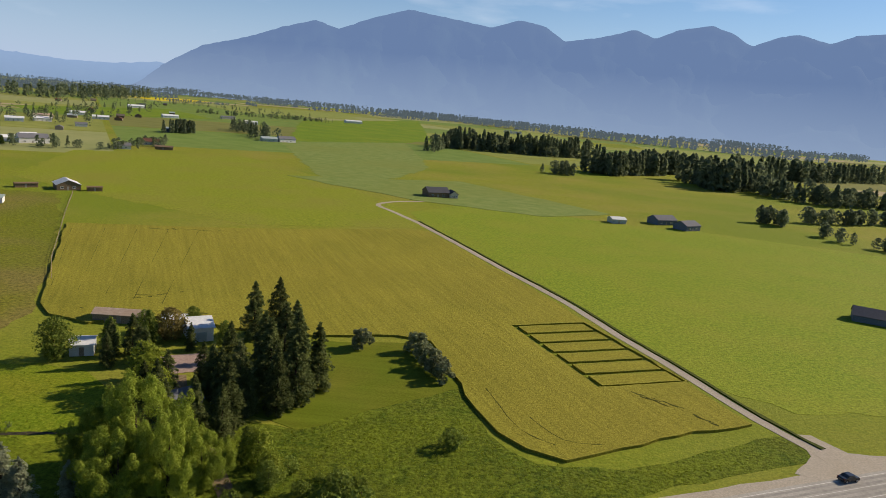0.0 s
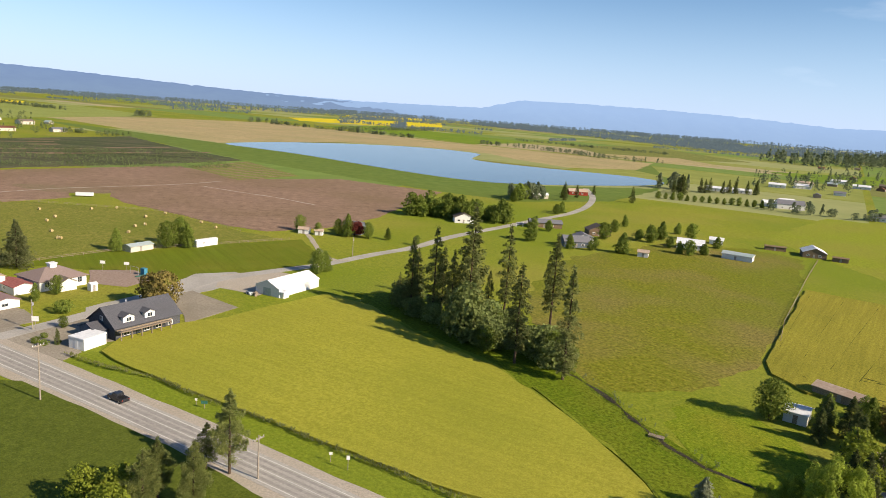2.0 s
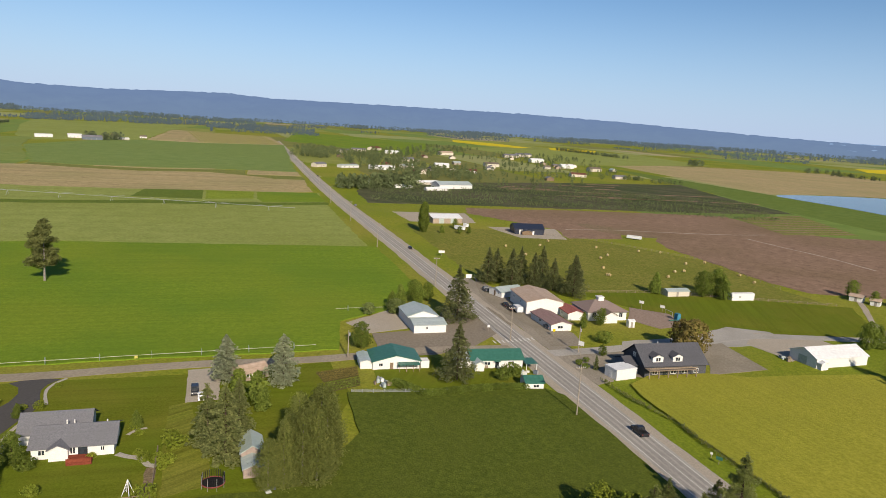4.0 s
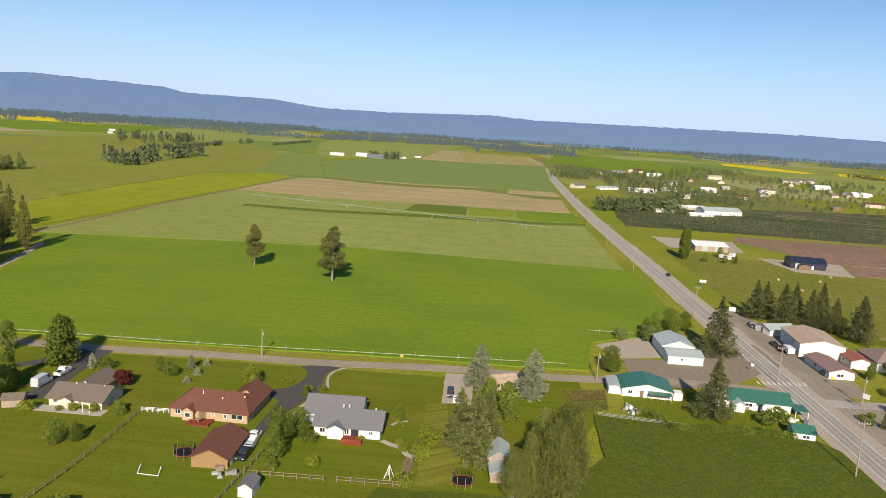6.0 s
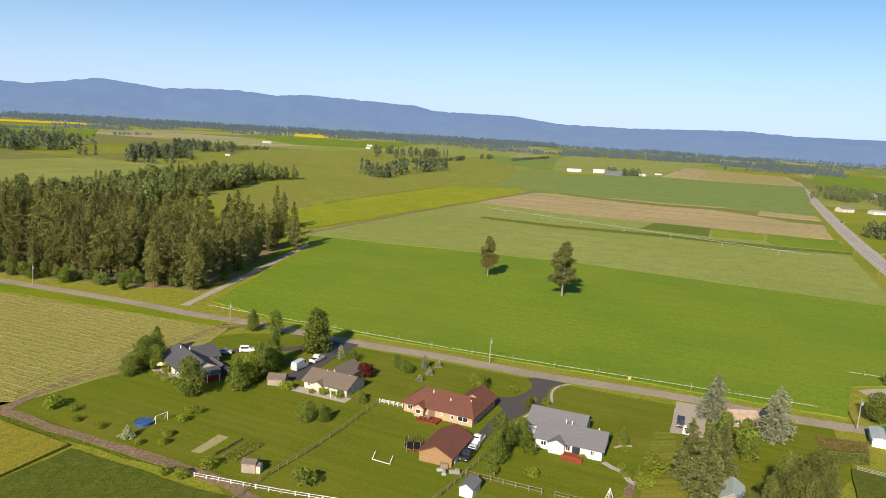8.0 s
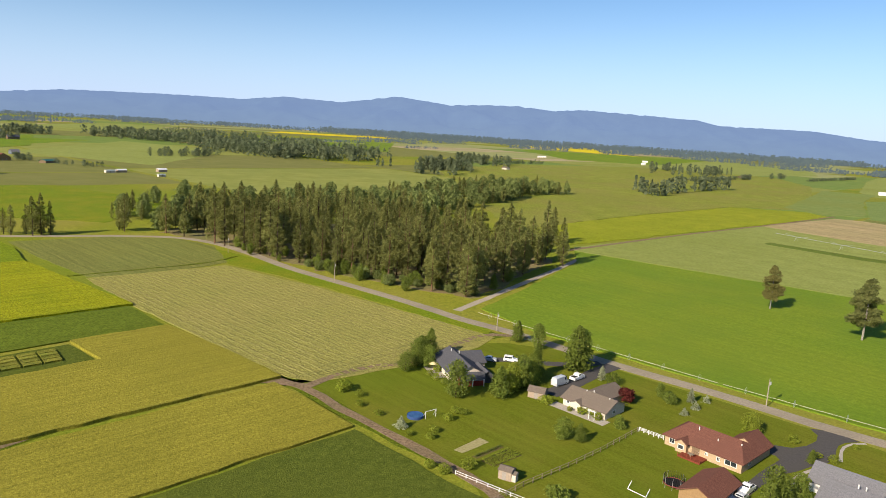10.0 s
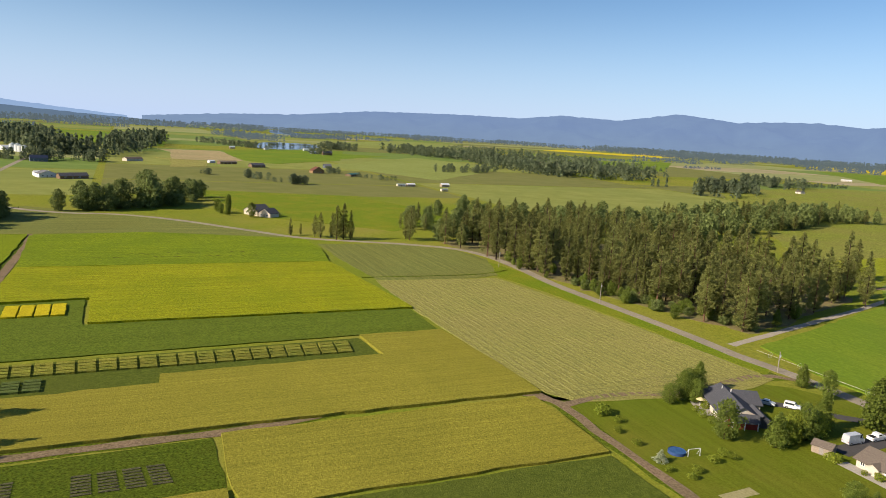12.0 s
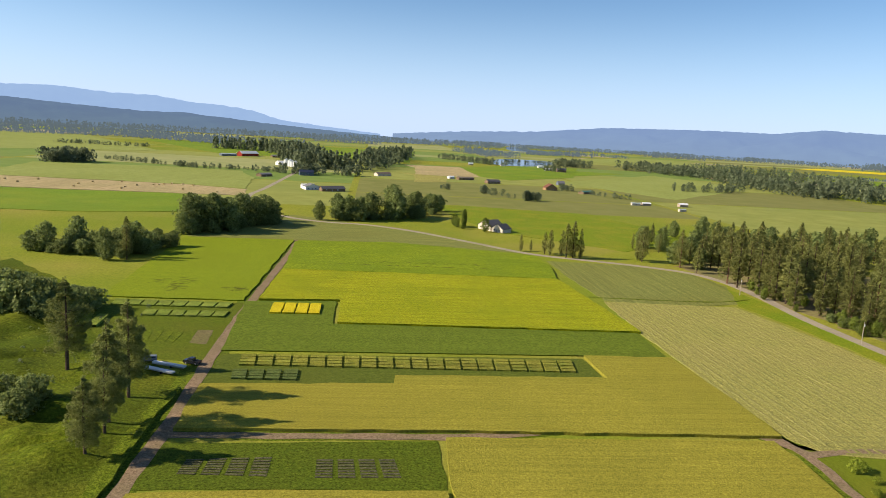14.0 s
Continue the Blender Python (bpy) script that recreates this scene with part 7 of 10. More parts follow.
tree_belt("dark conifer belt across the valley", [(165, 812), (229, 872), (320, 985)], 44, 120, 16, 30, 70, 0.7)
tree_belt("dark conifer belt across the valley", [(279, 842), (276, 730), (304, 762), (391, 930), (489, 1046)], 46, 130, 18, 34, 70, 0.75)
tree_belt("dark conifer belt across the valley", [(476, 1020), (597, 1110), (725, 1195), (900, 1300)], 60, 150, 18, 30, 60, 0.7)
tree_belt("dark wood below the mountains", [(328, 760), (332, 703), (352, 676), (430, 700), (560, 780)], 26, 80, 13, 22, 80, 0.4)
tree_belt("row of leafy trees in a meadow", [(264, 518), (342, 552), (430, 600)], 9, 44, 9, 13, 80, 0.0)
tree_belt("row of leafy trees in a meadow", [(224, 502), (234, 494), (237, 477)], 8, 9, 9, 13, 90, 0.0)
tree_belt("row of round bushes in a meadow", [(245, 457), (245, 444), (250, 432), (258, 427), (268, 410)], 4, 10, 7, 10, 90, 0.0)
tree_belt("low bushes on the meadow", [(99, 760), (118, 766), (130, 750)], 14, 16, 8, 15, 60, 0.3)
tree_belt("dark trees in the far pasture", [(-40, 900), (-10, 1060)], 30, 14, 12, 22, 50, 0.5)
tree_belt("dark grove before the town", [(-604, -197), (-642, -168), (-667, -142)], 24, 74, 8, 14, 60, 0.1)
tree_belt("thin grove on the meadow", [(-524, -790), (-500, -733), (-505, -709)], 16, 12, 14, 20, 34, 0.6)
tree_belt("thin grove on the meadow", [(-505, -709), (-550, -749), (-616, -802), (-662, -821), (-740, -866)], 22, 28, 15, 22, 34, 0.6)
tree_belt("thin grove on the meadow", [(-836, -1201), (-870, -1165), (-960, -1180), (-1029, -1271), (-1081, -1264)], 40, 37, 12, 20, 34, 0.6)
tree_belt("thin grove on the meadow", [(-966, -1374), (-968, -1294), (-1029, -1271), (-1081, -1264)], 40, 33, 12, 20, 34, 0.6)
tree_belt("trees round a distant farm", [(-1085, -800), (-1067, -756), (-1100, -752)], 20, 26, 8, 14, 40, 0.1)
tree_belt("trees in the far fields", [(-1122, -1176), (-1204, -1231)], 20, 12, 8, 13, 40, 0.1)
tree_belt("trees in the far fields", [(-1000, -1136), (-1040, -1160)], 14, 14, 6, 10, 40, 0.1)
tree_belt("dense far wood on the plain", [(-315, -1012), (-344, -1040), (-376, -1066)], 40, 40, 13, 22, 46, 0.3)
tree_belt("dense far wood on the plain", [(-495, -1351), (-495, -1272), (-556, -1262)], 40, 50, 12, 20, 40, 0.3)
tree_belt("thin grove on the plain", [(-274, -957), (-293, -920), (-333, -937), (-414, -1085)], 22, 27, 12, 19, 34, 0.6)
tree_belt("thin grove on the plain", [(-242, -1060), (-272, -1069)], 14, 7, 10, 16, 34, 0.6)
tree_belt("thin grove on the plain", [(-472, -1294), (-495, -1211), (-523, -1179)], 30, 22, 10, 18, 34, 0.6)
tree_belt("dense far wood on the plain", [(214, -1760), (150, -1640), (40, -1590), (-40, -1400), (-66, -1250), (-150, -1170), (-262, -1245)], 110, 420, 15, 24, 30, 0.4)
tree_belt("dense far wood on the plain", [(92, -2000), (-42, -1960), (-224, -1580), (-262, -1300)], 180, 300, 15, 24, 22, 0.4)
tree_belt("bushes on the plain", [(74, -1086), (49, -1082), (24, -1104), (-16, -1172)], 26, 34, 7, 14, 46, 0.1)
tree_belt("bushes beside a wet meadow", [(200, -714), (187, -721)], 8, 12, 8, 11, 60, 0.0)
tree_belt("bushes beside a wet meadow", [(212, -722), (240, -738), (262, -760)], 10, 16, 4, 10, 50, 0.0)
tree_belt("bushes beside a wet meadow", [(317, -764), (304, -766)], 5, 8, 4, 7, 50, 0.0)
tree_belt("bushes beside a wet meadow", [(196, -885), (190, -900), (210, -930)], 10, 14, 5, 10, 50, 0.0)
tree_belt("bushes beside a wet meadow", [(165, -862), (130, -850), (100, -830)], 12, 12, 3, 7, 50, 0.0)
tree_belt("trees round the ponds", [(842, -2280), (710, -2100), (590, -1945)], 110, 150, 12, 20, 26, 0.4)
tree_belt("trees round the ponds", [(383, -1665), (307, -1647)], 70, 60, 12, 20, 30, 0.2)
tree_belt("trees round the ponds", [(653, -2435), (558, -2613), (480, -2560)], 70, 90, 10, 18, 20, 0.3)
tree_belt("trees round the ponds", [(660, -1600), (583, -1563), (500, -1470), (440, -1470)], 30, 80, 8, 15, 34, 0.1)
tree_belt("trees of a farm by the pond", [(345, -1392), (300, -1370)], 30, 20, 8, 13, 40, 0.1)
tree_belt("grove at the field edge", [(830, -660), (808, -690), (812, -712)], 44, 60, 12, 20, 46, 0.4)
tree_belt("hedge along the far straw field", [(839, -771), (750, -762), (664, -757), (612, -785), (560, -800)], 12, 110, 4, 9, 40, 0.1)
tree_belt("trees of a roadside farm", [(560, -790), (520, -810), (500, -850), (470, -840)], 24, 36, 8, 16, 46, 0.2)
tree_belt("dark forest on the rise", [(1090, -1320), (957, -1365), (820, -1230), (705, -1075)], 80, 250, 17, 29, 36, 0.8)
tree_belt("dark forest on the rise", [(700, -1070), (600, -960), (566, -920), (545, -960), (560, -1060), (650, -1300), (740, -1560)], 70, 240, 17, 29, 36, 0.8)
tree_belt("far dark tree line", [(2300, -1350), (1827, -1460), (1500, -1600), (1200, -1560)], 120, 420, 14, 24, 16, 0.5)
tree_belt("dark row of trees beyond the fields", [(-1809, -1525), (-2076, -1412), (-2359, -1254)], 70, 220, 12, 18, 18, 0.3)
tree_belt("dark row of trees beyond the fields", [(-2154, -1145), (-2063, -896), (-2090, -760)], 60, 160, 12, 18, 18, 0.3)
tree_belt("clump of trees in the tan field", [(-1650, 265), (-1656, 316)], 26, 12, 9, 15, 40, 0.3)
tree_belt("clump of trees in the tan field", [(-1655, 520), (-1672, 544), (-1667, 590)], 20, 14, 8, 13, 40, 0.5)
rngn = random.Random(71)
for i in range(26):
    x, y = rngn.uniform(-900, -570), rngn.uniform(-170, 160)
    L, w = rngn.uniform(30, 90), rngn.uniform(3, 9)
    if inside(x, y, [(-515, -147), (-587, -178), (-640, -190), (-738, -132), (-862, 5), (-960, 150), (-800, 178), (-684, 205), (-640, 139), (-581, 5), (-549, -77)]):
        slab("bare_alley", [(x, y), (x - L * 0.407, y + L * 0.914), (x - L * 0.407 - w, y + L * 0.914 - w * 0.4), (x - w, y - w * 0.4)], SOIL, 0.36, label="bare brown alley between nursery beds", category="soil", amount=0.6)
tree_belt("trees of a lone farm in the fields", [(-1722, 951), (-1780, 1010)], 30, 18, 14, 24, 40, 0.1)
rng = random.Random(29)
for i in range(30):  # long rows of nursery stock with bare alleys between them
    f = i / 29
    a, m, b = (-534 - 190 * f, -150 - 60 * f), (-590 - 190 * f, 10), (-606 - 150 * f, 178 + 10 * f)
    for p, q in ((a, m), (m, b)):
        cuts = sorted([0.0, 1.0] + [rng.random() for _ in range(2)])
        for u, v in zip(cuts, cuts[1:]):
            if rng.random() < (0.95 if i < 4 else 0.72) and v - u > 0.05:
                BELTS.append(("nursery row of low dark shrubs", [along(p, q, u), along(p, q, v)], 3.5 if i < 5 else 2.4, int(math.dist(p, q) * (v - u) / 1.6), 0.9, 2.1, 14, 0.2))
rng = random.Random(63)
c, s = math.cos(radians(ROW)), math.sin(radians(ROW))
for i in range(50):
    a, r = radians(rng.uniform(-25, 235)), rng.uniform(1500, 3600)
    x, y, long = -math.sin(a) * r, math.cos(a) * r, rng.uniform(60, 420)
    u, v = (c, s) if rng.random() < 0.5 else (-s, c)
    if not (-1120 < x < -380 and 100 < y < 860):
        BELTS.append(("hedgerow of trees on the far plain", [(x, y), (x + u * long, y + v * long)], rng.uniform(5, 16), int(long / 3), 4, rng.uniform(7, 11), 12, 0.2))
# broken lines of forest that close the plain before the hills
for r, share, high in ((2450, 0.2, 14), (2800, 0.45, 16), (3100, 0.6, 18), (3400, 0.75, 20), (3700, 0.85, 22), (4000, 0.9, 24)):
    a = -30.0
    while a < 236:
        span = rng.uniform(1.2, 6.0)
        thick = 1.0 if 128 < a < 168 or a < 22 else 0.2 if 170 < a < 208 else 0.5
        tall = high * (0.75 if thick < 1 else 1.0)
        if rng.random() < share * thick and not (34 < a < 60 and r < 2600):
            line = [(-math.sin(radians(b)) * (r + d), math.cos(radians(b)) * (r + d)) for b, d in ((a, rng.uniform(-90, 90)), (a + span, rng.uniform(-90, 90)))]
            BELTS.append(("broken line of far forest", line, rng.uniform(60, 190), int(math.dist(*line) / 3.2), tall * 0.7, tall * 1.15, 9, 0.5))
        a += span * rng.uniform(0.8, 1.2)
TOWN_WOODS = surf("town_trees", (0.103, 0.127, 0.055), (0.155, 0.184, 0.079), scale=0.05, bump=0, rough=0.85, island=0.3, soft=0.3)
# The farthest belts carry their haze as a faint bluish glow of the leaves.
HAZE_WOODS = haze_glow_material("far_woods_in_haze", (0.05, 0.065, 0.04), (0.085, 0.112, 0.135), 0.66, (0.09, 0.115, 0.13), 60)
for i, (words, line, width, n, low, high, quads, pointed) in enumerate(BELTS):
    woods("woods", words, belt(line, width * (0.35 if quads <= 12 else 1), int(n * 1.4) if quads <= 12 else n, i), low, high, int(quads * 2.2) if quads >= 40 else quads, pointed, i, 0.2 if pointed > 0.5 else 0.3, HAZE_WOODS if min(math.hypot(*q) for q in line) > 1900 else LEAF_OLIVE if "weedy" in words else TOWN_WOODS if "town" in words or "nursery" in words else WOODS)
# tussocks and low scrub
COVER = [
    ("low scrub and tussocks on the bank", [(-36, 80), (-30, 108), (-24, 120), (-8, 132), (8, 132), (16, 118), (36, 116), (60, 124), (30, 104), (-6, 84)], 1300, 0.25, 0.8, TUFT),
    ("tussocks on the creek meadow", [(-118, 112), (-96, 140), (-84, 136), (-62, 126), (-62, 110), (-90, 104)], 420, 0.2, 0.6, TUFT),
    ("tussocks on the grassy slope", [(112, -70), (124, -100), (140, -130), (160, -142), (215, -186), (260, -200), (220, -110), (150, -60)], 1500, 0.2, 0.55, TUFT),
    ("low scrub on the grassy slope", [(130, -90), (150, -120), (200, -170), (240, -180), (200, -110), (150, -80)], 50, 0.6, 1.6, LEAF_GREY),
]
for i, (words, area, n, low, high, material) in enumerate(COVER):
    woods("scrub", words, scatter(area, n, 0.6, 50 + i), low, high, 16, 0.0, 70 + i, 0.8, material)

# ---- buildings ----
GLASS = surf("dark_window_glass", (0.016, 0.02, 0.024), (0.032, 0.041, 0.049), scale=1, bump=0, rough=0.08, spec=0.6)
DOORPAINT = surf("painted_door", (0.243, 0.219, 0.194), (0.292, 0.267, 0.243), scale=3, bump=0.1, rough=0.6)
TAUPE = surf("taupe_siding", (0.27, 0.215, 0.165), (0.34, 0.275, 0.215), scale=2.5, bump=0.15, rough=0.7, depth=0.02)
SLATEWALL = surf("dark_slate_siding", (0.055, 0.058, 0.065), (0.09, 0.092, 0.1), scale=2.5, bump=0.15, rough=0.7, depth=0.02)


def body(rt, x0, x1, y0, y1, high, rise, ridge, wall, roof, over=0.5, hip=0.0, base=0.0):
    """Walls and roof of one wing; ridge: 'x' or 'y', the way it runs, or '' for a flat top; hip: how far its ends are sloped in."""
    bm = bmesh.new()
    ring = [(x0, y0), (x1, y0), (x1, y1), (x0, y1)]
    low = [bm.verts.new((x, y, base - 0.1)) for x, y in ring]
    top = [bm.verts.new((x, y, high)) for x, y in ring]
    for i in range(4):
        j = (i + 1) % 4
        bm.faces.new((low[i], low[j], top[j], top[i]))
    bm.faces.new(list(reversed(low)))
    bm.faces.new(top)
    if ridge and not hip and rise > 0:
        ends = (((1, 2), (3, 0)) if ridge == "x" else ((0, 1), (2, 3)))
        for a, b in ends:
            m = (top[a].co + top[b].co) / 2
            peak = bm.verts.new((m.x, m.y, high + rise - 0.02))
            bm.faces.new((top[a], top[b], peak))
    part("wall", bm, wall, rt)
    bm = bmesh.new()
    t = 0.16
    if not ridge:
        box(bm, x0 - over * 0.4, x1 + over * 0.4, y0 - over * 0.4, y1 + over * 0.4, high + 0.01, high + 0.3)
        return part("roof", bm, roof, rt)
    flip = ridge == "y"
    a0, a1, b0, b1 = (y0, y1, x0, x1) if flip else (x0, x1, y0, y1)
    mid, half = (b0 + b1) / 2, (b1 - b0) / 2
    sag = over * rise / half
    a0, a1 = a0 - over, a1 + over

    def at(a, b, z):
        return (b, a, z) if flip else (a, b, z)
    e0, e1 = [at(a0, b0 - over, high - sag), at(a1, b0 - over, high - sag)], [at(a0, b1 + over, high - sag), at(a1, b1 + over, high - sag)]
    r = [at(a0 + hip, mid, high + rise), at(a1 - hip, mid, high + rise)]
    sheets = [(e0[0], e0[1], r[1], r[0]), (e1[1], e1[0], r[0], r[1])]
    if hip:
        sheets += [(e1[0], e0[0], r[0]), (e0[1], e1[1], r[1])]
    for sheet in sheets:
        up = [bm.verts.new((x, y, z + t)) for x, y, z in sheet]
        dn = [bm.verts.new(q) for q in sheet]
        bm.faces.new(up)
        bm.faces.new(list(reversed(dn)))
        k = len(sheet)
        for i in range(k):
            bm.faces.new((up[i], dn[i], dn[(i + 1) % k], up[(i + 1) % k]))
    bmesh.ops.recalc_face_normals(bm, faces=bm.faces)
    return part("roof", bm, roof, rt)


def opening(rt, kind, side, u, z, w, h, x0, x1, y0, y1, pane=None, trim=None):
    """A window, door or garage door on one side (f, b, l, r) of a wing, u metres along it."""
    def put(bm, u0, u1, d0, d1, z0, z1):
        if side == "f":
            box(bm, x0 + u0, x0 + u1, y0 - d1, y0 - d0, z0, z1)
        elif side == "b":
            box(bm, x0 + u0, x0 + u1, y1 + d0, y1 + d1, z0, z1)
        elif side == "r":
            box(bm, x1 + d0, x1 + d1, y0 + u0, y0 + u1, z0, z1)
        else:
            box(bm, x0 - d1, x0 - d0, y0 + u0, y0 + u1, z0, z1)
        return bm
    name = {"w": "window", "d": "door", "g": "garage_door"}[kind]
    bm = bmesh.new()
    if kind == "w":
        for a, b, c, d in ((u, u + w, z, z + 0.12), (u, u + w, z + h - 0.12, z + h), (u, u + 0.12, z + 0.12, z + h - 0.12), (u + w - 0.12, u + w, z + 0.12, z + h - 0.12), (u + w / 2 - 0.05, u + w / 2 + 0.05, z + 0.12, z + h - 0.12)):
            put(bm, a, b, 0.0, 0.09, c, d)
        win = part(name, bm, trim or TRIM, rt)
        part("pane", put(bmesh.new(), u + 0.1, u + w - 0.1, -0.02, 0.035, z + 0.1, z + h - 0.1), GLASS, win, "dark glass pane")
        return win
    put(bm, u, u + w, 0.0, 0.06, z, z + h)
    if kind == "g":
        n = 4
        for i in range(1, n):
            put(bm, u, u + w, 0.06, 0.075, z + h * i / n - 0.03, z + h * i / n)
    door = part(name, bm, pane or DOORPAINT, rt)
    if kind == "d":
        part("handle", put(bmesh.new(), u + w - 0.16, u + w - 0.1, 0.06, 0.12, z + 0.95, z + 1.07), STEEL, door)
    return door


def house(name, label, category, p, q, deep, high, rise, ridge, wall, roof, over=0.5, hip=0.0, openings=(), wings=(), stacks=(), group=""):
    """A building with its front from p to q, deep metres through; wings: more bodies in its own metres."""
    (px, py), (qx, qy) = p, q
    L = math.hypot(qx - px, qy - py)
    rt = root(name, px, py, math.degrees(math.atan2(qy - py, qx - px)))
    body(rt, 0, L, 0, deep, high, rise, ridge, wall, roof, over, hip)
    for w in wings:
        body(rt, *w)
    for o in openings:
        kind, side, u, z, w, h = o[:6]
        opening(rt, kind, side, u * (L if side in "fb" else deep), z, w, h, 0, L, 0, deep, *o[6:])
    for x, y, z0, z1 in stacks:
        part("vent_pipe", rod(bmesh.new(), (x, y, z0), (x, y, z1), 0.12), TRIM, rt)
    tagged(rt, label, category, group)
    return rt, L


# the four lots along the county road
rt, L = house("house", "white house with grey hip roof and red deck", "house", (-100.2, -93.5), (-106.6, -81.3), 9.6, 2.4, 2.0, "x", WHITE, SHINGLE_GREY, 0.55, 0.0,
              [("w", "f", 0.08, 0.8, 1.2, 1.1), ("w", "f", 0.46, 0.7, 1.0, 1.4), ("d", "f", 0.56, 0.1, 1.6, 1.9, GLASS), ("w", "f", 0.83, 0.9, 0.8, 1.0), ("w", "r", 0.3, 0.9, 1.4, 1.0)],
              [(-3.4, 8.6, 6.4, 15.4, 2.4, 2.3, "x", WHITE, SHINGLE_GREY, 0.5, 0.0), (3.0, 6.2, -1.2, 4.0, 2.3, 0.8, "y", WHITE, SHINGLE_GREY, 0.3, 0.0)], [(5, 6, 3.9, 4.9), (6.2, 6.6, 3.6, 4.6), (12, 6, 3.6, 4.5)])
part("deck", box(bmesh.new(), 6.2, 10.4, -3.4, -0.02, 0.0, 0.55), DECK, rt, "red stained wooden deck")
for i in range(7):
    part("rail_post", box(bmesh.new(), 6.2 + 0.68 * i, 6.3 + 0.68 * i, -3.4, -3.3, 0.55, 1.3), DECK, rt)
part("rail", box(bmesh.new(), 6.2, 10.4, -3.42, -3.28, 1.25, 1.34), DECK, rt)
part("rail_panel", box(bmesh.new(), 6.2, 10.4, -3.37, -3.33, 0.6, 1.2), DECK, rt)

rt, L = house("house", "tan house with red-brown shingle roof", "house", (-88.4, -123.6), (-95.5, -108.0), 10.6, 2.4, 2.3, "x", TAN, SHINGLE_RED, 0.55, 3.4,
              [("w", "f", 0.06, 0.8, 1.3, 1.2), ("d", "f", 0.37, 0.1, 1.7, 2.0, BROWNWALL), ("w", "f", 0.54, 1.1, 0.7, 0.7), ("w", "f", 0.69, 0.8, 0.8, 1.0), ("w", "f", 0.79, 0.8, 2.6, 1.2), ("w", "r", 0.3, 0.9, 1.2, 1.1)],
              [(10.5, 17.1, 8.0, 14.2, 2.4, 2.2, "y", TAN, SHINGLE_RED, 0.5, 0.0), (3.2, 5.6, -1.2, 3.0, 2.3, 0.8, "y", TAN, SHINGLE_RED, 0.35, 0.0)], [(5.6, 4.0, 4.0, 5.0), (10.4, 3.0, 3.4, 4.3), (15, 4, 3.6, 4.6)])
part("deck", box(bmesh.new(), 4.9, 9.9, -3.4, -0.02, 0.0, 0.4), DECK, rt, "red stained wooden deck")
part("table", box(box(bmesh.new(), 6.4, 7.8, -2.4, -1.5, 1.0, 1.08), 7.0, 7.2, -2.05, -1.85, 0.4, 1.0), WOOD, rt, "small deck table")
for i in range(6):
    part("rail_post", box(bmesh.new(), 4.9 + 0.98 * i, 5.0 + 0.98 * i, -3.4, -3.3, 0.4, 1.1), DECK, rt)
part("window", box(bmesh.new(), 3.7, 5.1, -1.29, -1.19, 0.8, 1.9), TRIM, rt)
part("pane", box(bmesh.new(), 3.85, 4.95, -1.31, -1.28, 0.95, 1.75), surf("bay_glass", (0.03, 0.035, 0.04), (0.05, 0.055, 0.06), scale=1, bump=0, rough=0.1), rt, "dark glass pane of the bay")

rt, L = house("garage", "ochre garage with red-brown gable roof", "garage", (-76.0, -102.4), (-79.2, -96.3), 11.3, 2.15, 1.7, "y", ORANGE, SHINGLE_RED, 0.45, 0.0,
              [("g", "r", 0.15, 0.05, 2.8, 1.9, TRIM), ("g", "r", 0.5, 0.05, 2.8, 1.9, TRIM)])

rt, L = house("house", "beige bungalow with taupe shingle roof", "house", (-76.4, -148.2), (-81.7, -137.4), 8.6, 2.05, 1.8, "x", CREAM, SHINGLE_TAN, 0.6, 0.0,
              [("w", "f", 0.08, 0.8, 1.0, 0.9), ("w", "f", 0.3, 0.7, 1.4, 1.1), ("d", "f", 0.52, 0.1, 2.4, 1.8, TRIM), ("w", "r", 0.35, 0.8, 1.4, 0.9), ("w", "f", 0.84, 0.8, 1.0, 0.9)],
              [(1.6, 7.6, 6.5, 15.5, 2.05, 1.6, "y", CREAM, SHINGLE_TAN, 0.5, 0.0), (3.0, 5.6, -0.9, 3.0, 1.95, 0.7, "y", CREAM, SHINGLE_TAN, 0.3, 0.0)], [(4, 4, 3.4, 4.2), (5.4, 5, 3.4, 4.2), (10.5, 4, 3.3, 4.1)])
part("patio", box(bmesh.new(), -2.0, L + 1.5, -3.2, -0.02, -0.05, 0.12), CONCRETE, rt, "pale stone patio")
part("arbor", box(box(box(bmesh.new(), 9.0, 9.15, -2.4, -2.25, 0.1, 2.1), 10.5, 10.65, -2.4, -2.25, 0.1, 2.1), 8.8, 10.85, -2.45, -2.2, 2.1, 2.3), TRIM, rt, "white garden arbor")

house("shed", "taupe garden shed with gable roof", "shed", (-69.6, -154.2), (-72.6, -151.4), 3.6, 1.8, 0.8, "x", TAUPE, SHINGLE_TAN, 0.25, 0.0, [("d", "f", 0.4, 0.05, 0.9, 1.9)])
